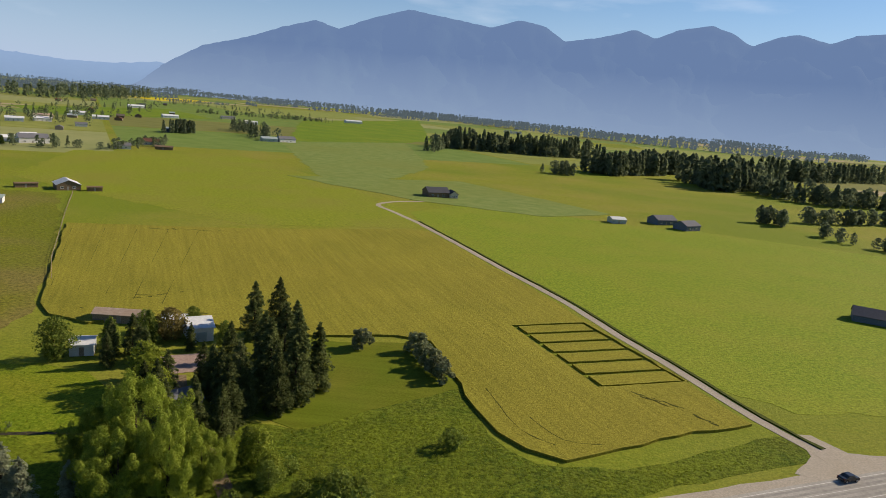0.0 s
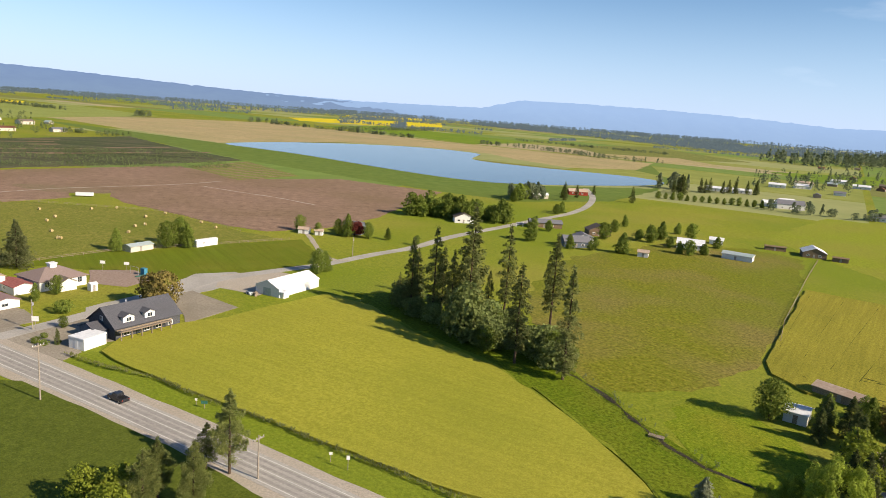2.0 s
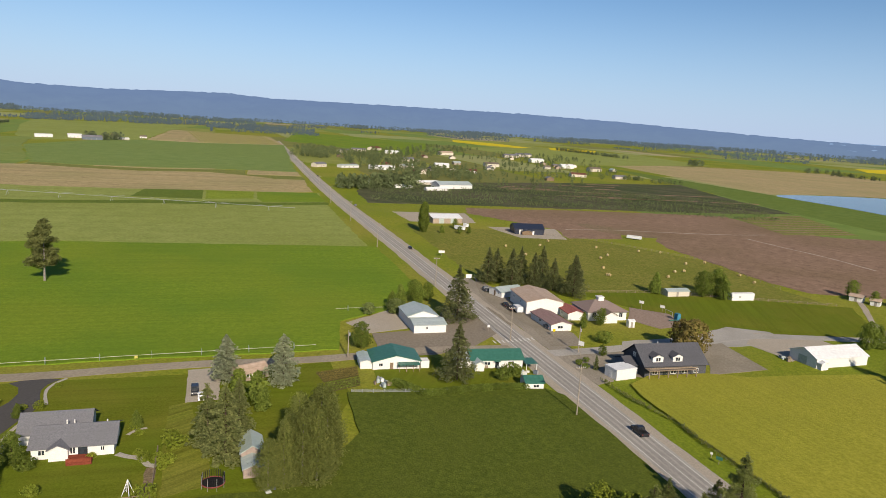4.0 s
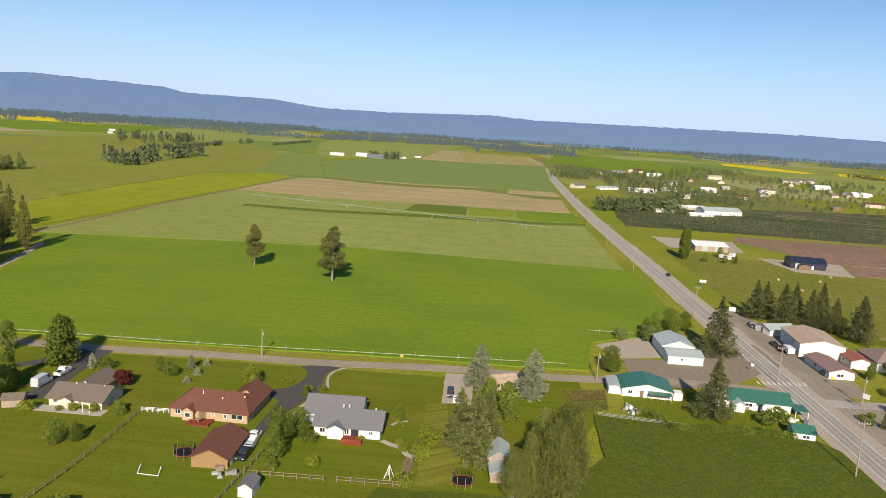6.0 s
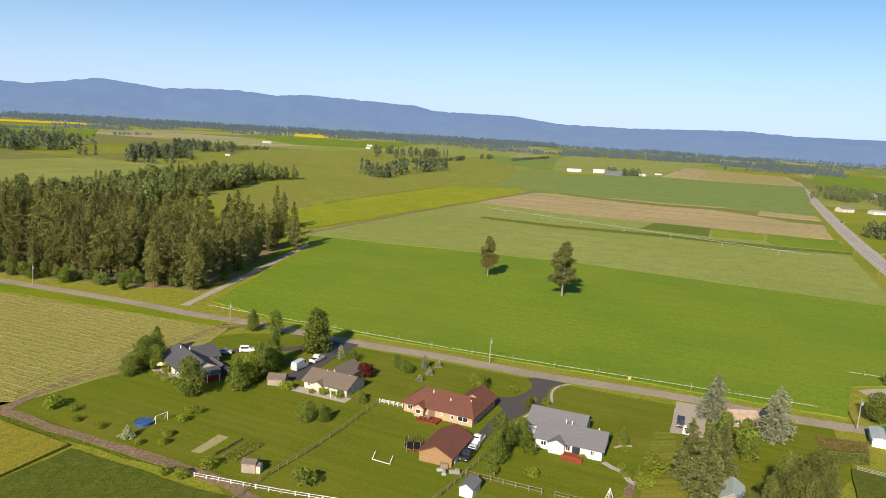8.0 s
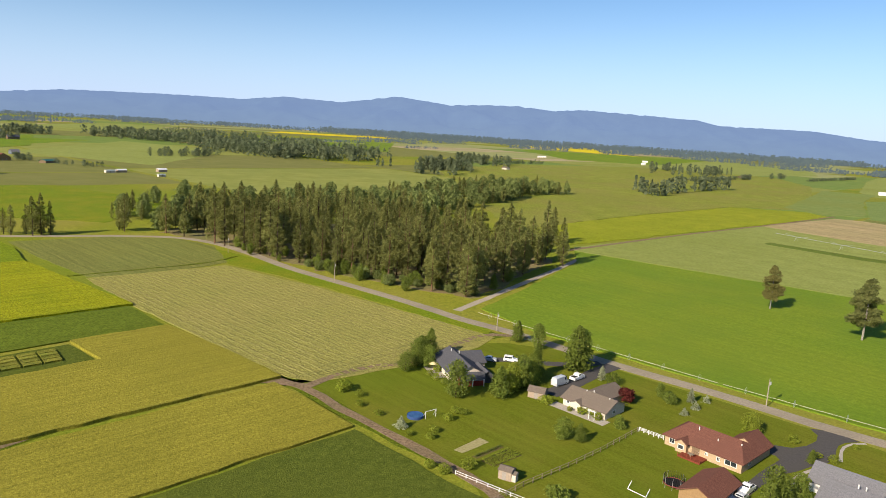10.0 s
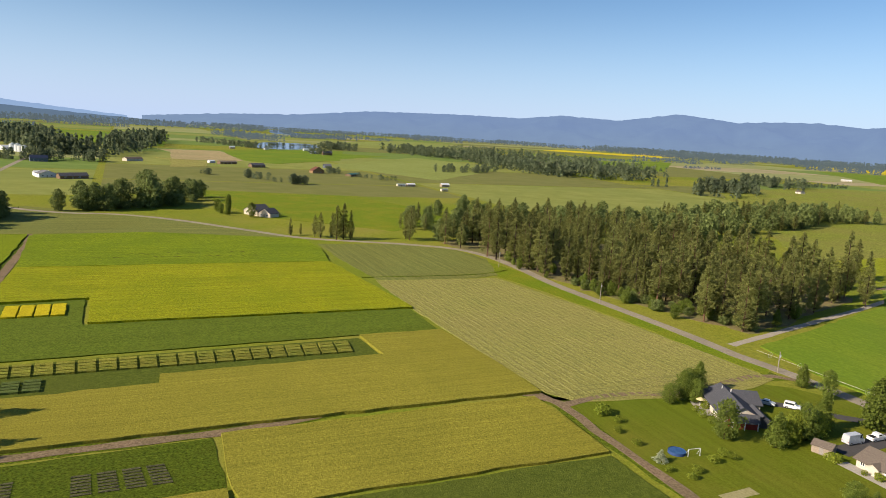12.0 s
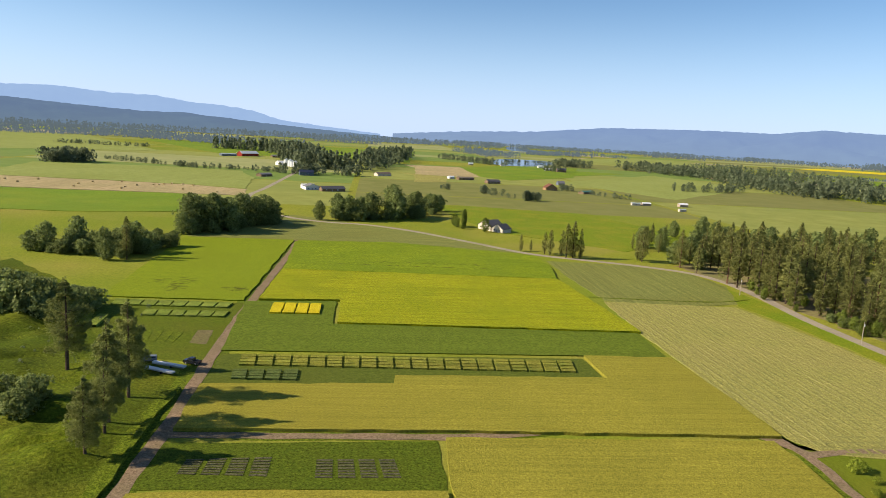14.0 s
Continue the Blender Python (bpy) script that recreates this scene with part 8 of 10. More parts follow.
rt, L = house("house", "dark-roofed craftsman house with red gable", "house", (-53.5, -181.8), (-53.5, -165.6), 9.4, 2.4, 2.4, "x", CREAM, SHINGLE_DARK, 0.55, 0.0,
              [("w", "f", 0.1, 0.8, 1.4, 1.2), ("d", "f", 0.35, 0.1, 1.6, 1.9, GLASS), ("w", "f", 0.62, 0.8, 1.6, 1.2), ("w", "r", 0.15, 0.9, 1.3, 1.2), ("w", "r", 0.55, 0.9, 1.3, 1.2)],
              [(16.25, 18.2, 1.5, 7.9, 2.1, 1.3, "y", REDWALL, SHINGLE_DARK, 0.4, 0.0), (-1.6, 7.0, 6.5, 12.6, 2.4, 1.9, "y", CREAM, SHINGLE_DARK, 0.5, 0.0), (9.5, 16.6, 8.0, 11.2, 2.1, 1.1, "x", SLATEWALL, SHINGLE_DARK, 0.35, 0.0)], [(3, 4, 4.3, 5.3), (6, 5.2, 4.2, 5.6)])
for y in (1.7, 4.6, 7.7):
    part("porch_post", box(bmesh.new(), 18.7, 18.9, y - 0.1, y + 0.1, 0, 2.0), TRIM, rt)
part("patio", box(bmesh.new(), 2.0, 11.0, -3.4, -0.02, -0.05, 0.12), CONCRETE, rt, "pale paved patio")
part("parasol_pole", rod(bmesh.new(), (5.0, -1.8, 0.12), (5.0, -1.8, 2.2), 0.04), TRIM, rt)
part("parasol", rod(bmesh.new(), (5.0, -1.8, 1.9), (5.0, -1.8, 2.5), 1.2, 0.05, 10), surf("parasol_cloth", (0.55, 0.45, 0.22), (0.62, 0.52, 0.28), scale=3, bump=0), rt, "pale yellow parasol")
house("shed", "small taupe garden shed with lean-to", "shed", (-45.6, -116.9), (-47.4, -115.0), 2.2, 1.9, 0.45, "x", TAUPE, SHINGLE_TAN, 0.15, 0.0, [("d", "f", 0.3, 0.05, 0.8, 1.6)], [(2.2, 3.5, 0.2, 1.6, 1.5, 0.3, "x", CREAM, SHINGLE_TAN, 0.1, 0.0)])
house("shed", "white garden shed with grey roof", "shed", (-73.5, -87.7), (-74.6, -85.4), 4.0, 1.8, 0.8, "y", WHITE, SHINGLE_GREY, 0.2, 0.0, [("d", "f", 0.3, 0.05, 0.9, 1.8, TRIM)])
BARNWALL = surf("faded_pink_boards", (0.24, 0.19, 0.165), (0.36, 0.29, 0.25), (0.2, 0.16, 0.14), scale=2, big=0.5, bump=0.3, depth=0.03)
house("barn", "narrow old faded barn with pale metal roof", "barn", (-104.6, -54.6), (-106.4, -51.3), 4.6, 1.8, 0.7, "y", BARNWALL, METAL_PALE, 0.25, 0.0, [("d", "f", 0.4, 0.05, 0.9, 1.6, WOOD)], [(-0.2, 3.9, 4.6, 11.5, 2.7, 1.3, "y", BARNWALL, METAL_PALE, 0.3, 0.0)])
house("house", "low tan house with brown roof behind trees", "house", (-146.0, -76.0), (-152.6, -70.6), 6, 2.0, 1.1, "x", TAUPE, METAL_TAN, 0.4, 0.0, [("w", "f", 0.3, 0.9, 1.6, 1.2), ("d", "f", 0.55, 0.05, 0.95, 2.0)])

# the store, houses and barns at the crossing
rt, L = house("house", "white house with green roof and awning", "house", (-165.8, -47.6), (-170.8, -36.0), 9.5, 2.2, 1.6, "y", WHITE, METAL_GREEN, 0.4, 0.0,
              [("d", "f", 0.36, 0.05, 0.9, 1.8, BROWNWALL), ("w", "f", 0.12, 0.8, 1.2, 1.0)], [(-3.2, -0.05, 0.8, 8.0, 2.0, 0.4, "y", WHITE, METAL_PALE, 0.3, 0.0)], [])
part("awning", box(bmesh.new(), 6.6, 12.2, -2.4, -0.02, 1.85, 1.98), METAL_GREEN, rt, "green metal awning over the patio")
for x in (6.8, 8.6, 10.4, 12.0):
    part("awning_post", box(bmesh.new(), x - 0.07, x + 0.07, -2.3, -2.16, 0, 1.85), WOOD, rt)
part("lean_to", box(bmesh.new(), 12.9, 15.2, 0.2, 2.9, 0, 2.0), WHITE, rt, "white boxy lean-to")
rt, L = house("store", "long white store with green metal roof", "shop", (-175.6, -22.8), (-181.0, -9.4), 8.6, 2.4, 1.5, "x", WHITE, METAL_GREEN, 0.5, 0.0,
              [("w", "f", 0.24, 0.8, 1.8, 1.0), ("d", "f", 0.46, 0.05, 1.0, 1.9, GLASS), ("w", "f", 0.72, 0.8, 1.6, 1.1), ("w", "r", 0.4, 0.8, 1.4, 1.1)],
              [(0.4, 2.8, -2.6, 0.5, 2.0, 0.7, "y", WHITE, METAL_PALE, 0.25, 0.0), (-3.6, -0.1, 0.3, 6.8, 2.2, 1.1, "x", WHITE, METAL_PALE, 0.3, 0.0)])
part("porch_roof", box(bmesh.new(), 6.2, 7.8, -1.2, -0.02, 2.05, 2.17), METAL_GREEN, rt, "little green porch roof")
part("carport_roof", box(bmesh.new(), L + 0.1, L + 3.4, -2.6, 2.4, 1.85, 1.98), METAL_GREEN, rt, "green carport roof")
for x, y in ((L + 0.3, -2.4), (L + 3.2, -2.4), (L + 3.2, 2.2)):
    part("carport_post", box(bmesh.new(), x - 0.08, x + 0.08, y - 0.08, y + 0.08, 0, 1.85), TRIM, rt)
house("shed", "small white kiosk with green roof", "shed", (-164.1, -7.6), (-165.6, -3.2), 5.2, 2.0, 1.0, "x", WHITE, METAL_GREEN, 0.3, 0.0, [("w", "f", 0.4, 0.7, 1.6, 0.9)])
house("barn", "white metal barn with pale roof", "barn", (-200.6, -44.0), (-205.3, -34.8), 8.6, 2.6, 0.9, "x", WHITE, METAL_PALE, 0.3, 0.0, [("w", "f", 0.35, 1.2, 0.9, 0.9), ("d", "f", 0.62, 0.05, 1.0, 2.0, TRIM)])
house("barn", "white barn with greenish metal roof", "barn", (-218.0, -53.0), (-207.6, -47.6), 10, 3.2, 1.7, "x", WHITE, METAL_PALE, 0.3, 0.0, [("g", "l", 0.2, 0.05, 3.0, 2.6, TRIM)])
house("hall", "large white metal hall with tan roof", "hall", (-254.6, -18.5), (-237.0, -11.5), 13.6, 4.4, 1.5, "x", WHITE, METAL_TAN, 0.3, 0.0, [("w", "f", 0.2, 2.6, 1.4, 0.8), ("w", "f", 0.6, 2.6, 1.4, 0.8), ("d", "r", 0.3, 0.05, 1.1, 2.1)])
house("house", "small white house with pale green roof", "house", (-262.5, -27.4), (-257.0, -22.0), 11, 2.2, 1.2, "y", WHITE, METAL_PALE, 0.4, 0.0, [("d", "f", 0.4, 0.05, 1.0, 2.0, BROWNWALL), ("w", "f", 0.7, 0.9, 1.1, 1.0)])
house("school_wing", "low white wing with mauve roof", "school", (-232.6, -9.6), (-218.9, -2.4), 7.3, 2.25, 1.0, "x", WHITE, surf("mauve_roof", (0.194, 0.126, 0.121), (0.259, 0.17, 0.162), (0.227, 0.162, 0.146), scale=2, big=0.2, bump=0.2, row=0.5, rowmix=0.08), 0.4, 0.0, [("w", "r", 0.3, 0.8, 2.0, 1.0), ("w", "f", 0.4, 0.9, 1.6, 1.0)])
house("school_wing", "white wing with red metal roof", "school", (-243.0, -0.6), (-234.6, 3.0), 6, 2.5, 1.0, "x", WHITE, surf("red_roof", (0.227, 0.081, 0.069), (0.292, 0.113, 0.097), scale=2, bump=0.2, row=0.5, rowmix=0.08), 0.4, 0.0, [("w", "f", 0.3, 0.9, 1.6, 1.1)])
rt, L = house("school", "old white schoolhouse with belfry", "school", (-236.6, 9.8), (-242.8, 23.2), 13, 3.3, 2.5, "x", WHITE, surf("mauve_shingles", (0.178, 0.138, 0.121), (0.235, 0.182, 0.166), (0.203, 0.154, 0.138), scale=3, big=0.2, bump=0.3), 0.6, 6.0,
              [("w", "f", 0.1, 1.1, 1.5, 1.8), ("w", "f", 0.35, 1.1, 1.5, 1.8), ("w", "f", 0.8, 1.1, 1.5, 1.8), ("d", "f", 0.58, 0.1, 1.6, 2.3), ("w", "r", 0.2, 1.1, 1.5, 1.8), ("w", "r", 0.6, 1.1, 1.5, 1.8)],
              [(4.5, 9.5, -3.4, 2.0, 2.7, 1.3, "y", WHITE, SHINGLE_TAN, 0.4, 0.0)])
part("belfry", box(box(bmesh.new(), L / 2 - 1, L / 2 + 1, 5.5, 7.5, 5.4, 6.8), L / 2 - 1.25, L / 2 + 1.25, 5.25, 7.75, 6.8, 7.05), TRIM, rt, "small white belfry")
rt, L = house("lodge", "large dark-roofed lodge with two dormers", "restaurant", (-183.8, 23.2), (-191.8, 40.6), 11.5, 3.5, 4.1, "x", SLATEWALL, SHINGLE_DARK, 0.5, 0.0,
              [("d", "f", 0.3, 0.1, 1.2, 2.1, GLASS), ("w", "f", 0.12, 0.9, 1.8, 1.5), ("w", "f", 0.42, 0.9, 1.8, 1.5), ("w", "f", 0.6, 0.9, 1.8, 1.5), ("w", "f", 0.8, 0.9, 1.4, 1.2), ("w", "l", 0.3, 1.0, 1.4, 1.4), ("w", "l", 0.6, 1.0, 1.4, 1.4), ("w", "l", 0.45, 4.2, 1.2, 1.2)],
              [(2.6, 5.8, 0.6, 5.4, 5.5, 0.7, "y", TRIM, SHINGLE_DARK, 0.3, 0.0), (8.8, 11.8, 0.6, 5.4, 5.5, 0.7, "y", TRIM, SHINGLE_DARK, 0.3, 0.0), (-3.4, -0.1, 3.0, 10.0, 2.6, 1.4, "x", BLUEWALL, SHINGLE_DARK, 0.4, 0.0)], [(7, 6, 7.0, 8.3)])
for u in (3.4, 9.5):
    opening(rt, "w", "f", u, 4.2, 1.6, 1.2, 0, L, 0.6, 11.5)
part("balcony", box(bmesh.new(), 0.0, L - 4.5, -2.4, -0.05, 2.6, 2.76), WOOD, rt, "long wooden balcony")
part("balcony_rail", box(bmesh.new(), 0.0, L - 4.5, -2.45, -2.35, 3.2, 3.5), WOOD, rt)
for i in range(6):
    part("porch_post", box(bmesh.new(), 0.1 + i * (L - 4.8) / 5, 0.32 + i * (L - 4.8) / 5, -2.4, -2.2, 0, 2.6), WOOD, rt)
house("storage_shed", "flat-roofed white storage box", "shed", (-178.8, 15.6), (-182.6, 21.0), 5.0, 2.7, 0, "", WHITE, METAL_WHITE, 0.3, 0.0, [("d", "l", 0.4, 0.05, 1.0, 2.1, TRIM)])
rt, L = house("barn", "long bright white metal barn", "barn", (-209.2, 75.0), (-218.8, 92.6), 10, 2.9, 2.1, "x", WHITE, METAL_WHITE, 0.3, 0.0, [("g", "l", 0.35, 0.05, 3.2, 2.5, METAL_PALE)], [(0.3, 3.0, -1.6, 0.4, 2.0, 0.5, "y", WHITE, METAL_WHITE, 0.3, 0.0)])
house("trailer_home", "long white trailer beside the playing field", "trailer", (-291.0, 69.2), (-295.6, 79.0), 2.8, 2.6, 0.3, "x", WHITE, METAL_WHITE, 0.1, 0.0, [("w", "f", 0.3, 1.2, 1.2, 0.8)])
house("shed", "low white shelter by the playing field", "shed", (-286.8, 43.4), (-291.6, 52.6), 5, 2.2, 0.7, "x", CREAM, METAL_PALE, 0.3, 0.0, [("d", "f", 0.4, 0.05, 1.0, 2.0)])
house("shed", "tiny white ticket hut by the school", "shed", (-233.2, 23.4), (-234.1, 25.4), 2, 2.2, 0.4, "x", WHITE, METAL_WHITE, 0.15, 0.0, [("d", "f", 0.3, 0.05, 0.8, 1.9)])
house("shop", "taupe workshop with white roof", "workshop", (-436, -82), (-446.8, -64.8), 16, 3.4, 1.8, "x", TAUPE, METAL_WHITE, 0.4, 0.0, [("g", "f", 0.2, 0.05, 3.5, 3.2, METAL_PALE), ("g", "f", 0.6, 0.05, 3.5, 3.2, METAL_PALE)])
rt, L = house("shop", "dark blue metal workshop with porch", "workshop", (-420.5, -28.5), (-426.2, -11), 13, 3.4, 2.4, "x", METAL_BLUE, METAL_BLUE, 0.4, 0.0, [("g", "f", 0.15, 0.05, 3.0, 2.8, TRIM), ("d", "f", 0.6, 0.05, 1.1, 2.1, TRIM)], [(4.0, 10.0, -3.0, 0.0, 2.3, 0.8, "y", BROWNWALL, METAL_BLUE, 0.3, 0.0)])

# the farmstead by the wheat
house("shed", "white metal shed with bright roof", "shed", (-59.2, 161.7), (-54.2, 164.6), 9, 3.6, 1.4, "x", WHITE, METAL_WHITE, 0.4, 0.0, [("g", "f", 0.3, 0.05, 2.4, 2.4, METAL_PALE), ("w", "f", 0.08, 1.2, 0.9, 0.9)])
house("shed", "low white shed under trees", "shed", (-80.2, 146.6), (-75.6, 148.4), 6, 2.6, 0.9, "x", WHITE, METAL_WHITE, 0.3, 0.0, [("d", "f", 0.4, 0.05, 1.0, 2.0, WOOD)])
house("shed", "long low shed with rusty roof", "shed", (-87.0, 170.2), (-75.0, 171.2), 5, 2.2, 0.9, "x", WOOD, METAL_TAN, 0.3, 0.0, [("d", "f", 0.5, 0.05, 1.0, 1.9)])
house("shed", "small pale shed behind the farmyard", "shed", (-69.5, 170.6), (-63.8, 172.2), 4, 2.2, 0.8, "x", CREAM, METAL_WHITE, 0.3, 0.0, [("d", "f", 0.5, 0.05, 1.0, 1.9)])
house("house", "white farmhouse hidden by firs", "house", (-47.5, 122.5), (-43.5, 126.5), 6, 2.6, 1.5, "x", WHITE, SHINGLE_GREY, 0.4, 0.0, [("w", "f", 0.2, 1.0, 1.2, 1.2), ("d", "f", 0.6, 0.1, 1.0, 2.1)])
house("shed", "tiny pale garden hut among firs", "shed", (-38.0, 158.5), (-36.0, 159.3), 2, 1.8, 0.5, "x", CREAM, METAL_PALE, 0.15, 0.0, [("d", "f", 0.3, 0.05, 0.8, 1.6)])

# farther farms and houses: place, size, colours
FARMS = []


def farm_building(*what):
    """A plain farm building: words, front corners, depth, height, rise, ridge, wall, roof."""
    FARMS.append(what)


farm_building("white-roofed barn in the pasture", (-203, 362), (-194, 369), 12, 3.0, 2.4, "y", BROWNWALL, METAL_WHITE)
farm_building("long low dark shed in the pasture", (-223, 359), (-215, 366), 4, 2.2, 0.4, "x", BROWNWALL, BROWNWALL)
farm_building("long low dark shed in the pasture", (-190, 368), (-184, 372), 4, 2.2, 0.4, "x", BROWNWALL, BROWNWALL)
farm_building("brown farmhouse with white garage", (-13, 472), (1, 478), 12, 3.4, 3.0, "x", BROWNWALL, SHINGLE_DARK)
farm_building("white garage of the brown farmhouse", (1.6, 476), (7, 478), 8, 3.0, 2.0, "y", CREAM, SHINGLE_DARK)
farm_building("pale metal shed by a meadow", (102, 429), (111, 431), 8, 2.6, 1.2, "x", METAL_PALE, METAL_WHITE)
farm_building("grey farmhouse by a meadow", (133, 440), (147, 447), 10, 3.2, 2.4, "x", BLUEWALL, SHINGLE_GREY)
farm_building("grey barn with broad roof", (146, 424), (157, 432), 10, 3.2, 2.4, "x", BLUEWALL, SHINGLE_GREY)
farm_building("long blue-roofed workshop by a meadow", (147, 243), (172, 231), 9, 2.4, 2.4, "x", BLUEWALL, METAL_BLUE)
farm_building("blue house beside a maroon tree", (-309, 143), (-303, 150), 9, 3.4, 2.6, "x", BLUEWALL, SHINGLE_GREY)
farm_building("small white shed by a garden", (-314, 122), (-311, 126), 4, 2.2, 0.8, "x", WHITE, METAL_TAN)
farm_building("small white shed by a garden", (-308, 128), (-306, 131), 3, 2.2, 0.8, "x", WHITE, METAL_TAN)
farm_building("white house beside the side road", (-329, 222), (-324, 232), 9, 3.2, 2.4, "y", WHITE, SHINGLE_TAN)
farm_building("white house beside the side road", (-346, 240), (-342, 248), 8, 3.2, 2.4, "x", WHITE, SHINGLE_TAN)
farm_building("low house under trees", (-310, 262), (-300, 278), 9, 2.8, 1.6, "x", BROWNWALL, SHINGLE_GREY)
farm_building("blue-grey house in the hamlet", (-256, 240), (-250, 252), 9, 3.0, 2.4, "x", BLUEWALL, SHINGLE_GREY)
farm_building("white house in the hamlet", (-263, 252), (-257, 262), 8, 3.0, 2.2, "y", WHITE, SHINGLE_GREY)
farm_building("brown gabled house in the hamlet", (-279, 279), (-273, 290), 9, 3.2, 3.0, "y", BROWNWALL, SHINGLE_TAN)
farm_building("white house in the hamlet", (-239, 304), (-228, 312), 10, 3.0, 2.2, "x", WHITE, METAL_WHITE)
farm_building("long pale trailer in the hamlet", (-214, 308), (-201, 314), 7, 2.6, 1.0, "x", WHITE, METAL_PALE)
farm_building("white shed in the hamlet", (-244, 338), (-238, 342), 6, 2.6, 1.2, "x", WHITE, METAL_WHITE)
farm_building("white shed in the hamlet", (-228, 262), (-224, 265), 4, 2.4, 1.0, "x", WHITE, METAL_TAN)
farm_building("long white barn before conifers", (-470, 632), (-452, 645), 9, 3.2, 1.6, "x", WHITE, METAL_WHITE)
farm_building("white barn before conifers", (-450, 650), (-436, 662), 9, 3.2, 1.6, "x", WHITE, METAL_WHITE)
farm_building("red barn beside the lake trees", (-440, 412), (-432, 426), 8, 3.2, 2.0, "x", REDWALL, METAL_TAN)
farm_building("pale long shed beside the lake", (-425, 350), (-416, 368), 8, 3.0, 1.4, "x", CREAM, METAL_WHITE)
farm_building("large white house on the rise", (-352, 574), (-336, 590), 12, 4.4, 3.2, "x", WHITE, SHINGLE_GREY)
farm_building("white outbuilding on the rise", (-376, 617), (-368, 628), 8, 3.0, 1.8, "x", WHITE, METAL_WHITE)
farm_building("white house by bushes", (-286, 598), (-274, 604), 9, 3.2, 2.0, "x", WHITE, SHINGLE_GREY)
farm_building("brown-roofed house by bushes", (-287, 656), (-272, 662), 10, 3.4, 2.4, "x", CREAM, SHINGLE_RED)
farm_building("low dark shed by the bushes", (-262, 624), (-248, 629), 6, 2.6, 1.0, "x", BROWNWALL, BROWNWALL)
farm_building("pale blue barn behind conifers", (-340, 842), (-318, 858), 10, 4.0, 2.0, "x", BLUEWALL, METAL_PALE)
farm_building("white farmhouse by a conifer clump", (-206, 848), (-190, 862), 10, 4.0, 3.0, "x", WHITE, SHINGLE_GREY)
farm_building("grey barn by a conifer clump", (-224, 836), (-208, 846), 10, 3.6, 2.0, "x", METAL_PALE, METAL_PALE)
farm_building("white house in the scattered village", (-366, 576), (-356, 588), 9, 3.2, 2.0, "x", WHITE, METAL_WHITE)
farm_building("white house in the scattered village", (-500, 790), (-484, 800), 10, 3.6, 2.0, "x", WHITE, METAL_WHITE)
farm_building("white house in the scattered village", (-488, 826), (-474, 838), 10, 3.6, 2.0, "x", WHITE, METAL_WHITE)
farm_building("pale house in the scattered village", (-520, 880), (-505, 896), 10, 3.6, 2.0, "x", CREAM, METAL_TAN)
farm_building("white house in the scattered village", (-486, 956), (-468, 966), 10, 3.6, 2.0, "x", WHITE, METAL_WHITE)
farm_building("white house in the scattered village", (-545, 1010), (-528, 1022), 10, 3.6, 2.0, "x", WHITE, METAL_WHITE)
farm_building("white house in the scattered village", (-470, 1150), (-450, 1165), 10, 3.6, 2.0, "x", WHITE, METAL_WHITE)
farm_building("pale house in the scattered village", (-420, 1290), (-400, 1305), 10, 3.6, 2.0, "x", CREAM, SHINGLE_GREY)
farm_building("white house in the scattered village", (-350, 1190), (-330, 1200), 10, 3.6, 2.0, "x", WHITE, METAL_WHITE)
farm_building("white house in the scattered village", (-640, 1400), (-615, 1420), 12, 4.0, 2.4, "x", WHITE, METAL_WHITE)
farm_building("long white barn in the valley", (-250, 1650), (-215, 1670), 14, 4.5, 2.4, "x", WHITE, METAL_WHITE)
farm_building("gabled house with pale trim", (168, -474), (156, -466), 12, 3.0, 4.0, "y", CREAM, SHINGLE_DARK)
farm_building("side wing of the gabled house", (155, -466), (146, -462), 9, 2.8, 3.0, "y", CREAM, SHINGLE_DARK)
farm_building("pale house of the small town", (-1060, -250), (-1068, -230), 12, 4.2, 2.2, "x", CREAM, SHINGLE_GREY)
farm_building("pale house of the small town", (-1250, -385), (-1260, -362), 12, 4.4, 2.4, "x", CREAM, SHINGLE_GREY)
farm_building("white house of the small town", (-1180, -5), (-1190, 15), 12, 4.4, 2.4, "x", WHITE, METAL_WHITE)
farm_building("long low white trailer on wet meadow", (97, -773), (89, -778), 4, 2.2, 0.6, "x", CREAM, METAL_PALE)
farm_building("pale shed on the wet meadow", (87, -780), (79, -785), 5, 2.4, 1.0, "x", TAUPE, METAL_WHITE)
farm_building("white barn on the wet meadow", (50, -803), (42, -808), 6, 2.6, 1.4, "x", TAUPE, METAL_WHITE)
farm_building("pale trailer on the wet meadow", (47, -747), (41, -751), 3.5, 2.2, 0.5, "x", CREAM, METAL_PALE)
farm_building("tall orange-brown gabled house", (217, -880), (205, -890), 10, 3.4, 4.6, "y", ORANGE, SHINGLE_RED)
farm_building("small grey outbuilding on the plain", (226, -990), (218, -996), 8, 3.0, 3.0, "x", BLUEWALL, SHINGLE_GREY)
farm_building("dark house on the plain", (305, -912), (292, -926), 10, 3.0, 2.4, "x", BROWNWALL, SHINGLE_DARK)
farm_building("long brown house on the plain", (356, -936), (340, -954), 9, 2.8, 1.6, "x", BROWNWALL, SHINGLE_TAN)
farm_building("white shed on the plain", (374, -944), (369, -951), 6, 2.6, 1.4, "x", WHITE, METAL_WHITE)
farm_building("low green-roofed house on the plain", (167, -868), (159, -886), 8, 2.4, 1.4, "x", BROWNWALL, METAL_GREEN)
farm_building("white farm by the pond", (342, -1385), (328, -1392), 10, 3.4, 2.0, "x", WHITE, METAL_WHITE)
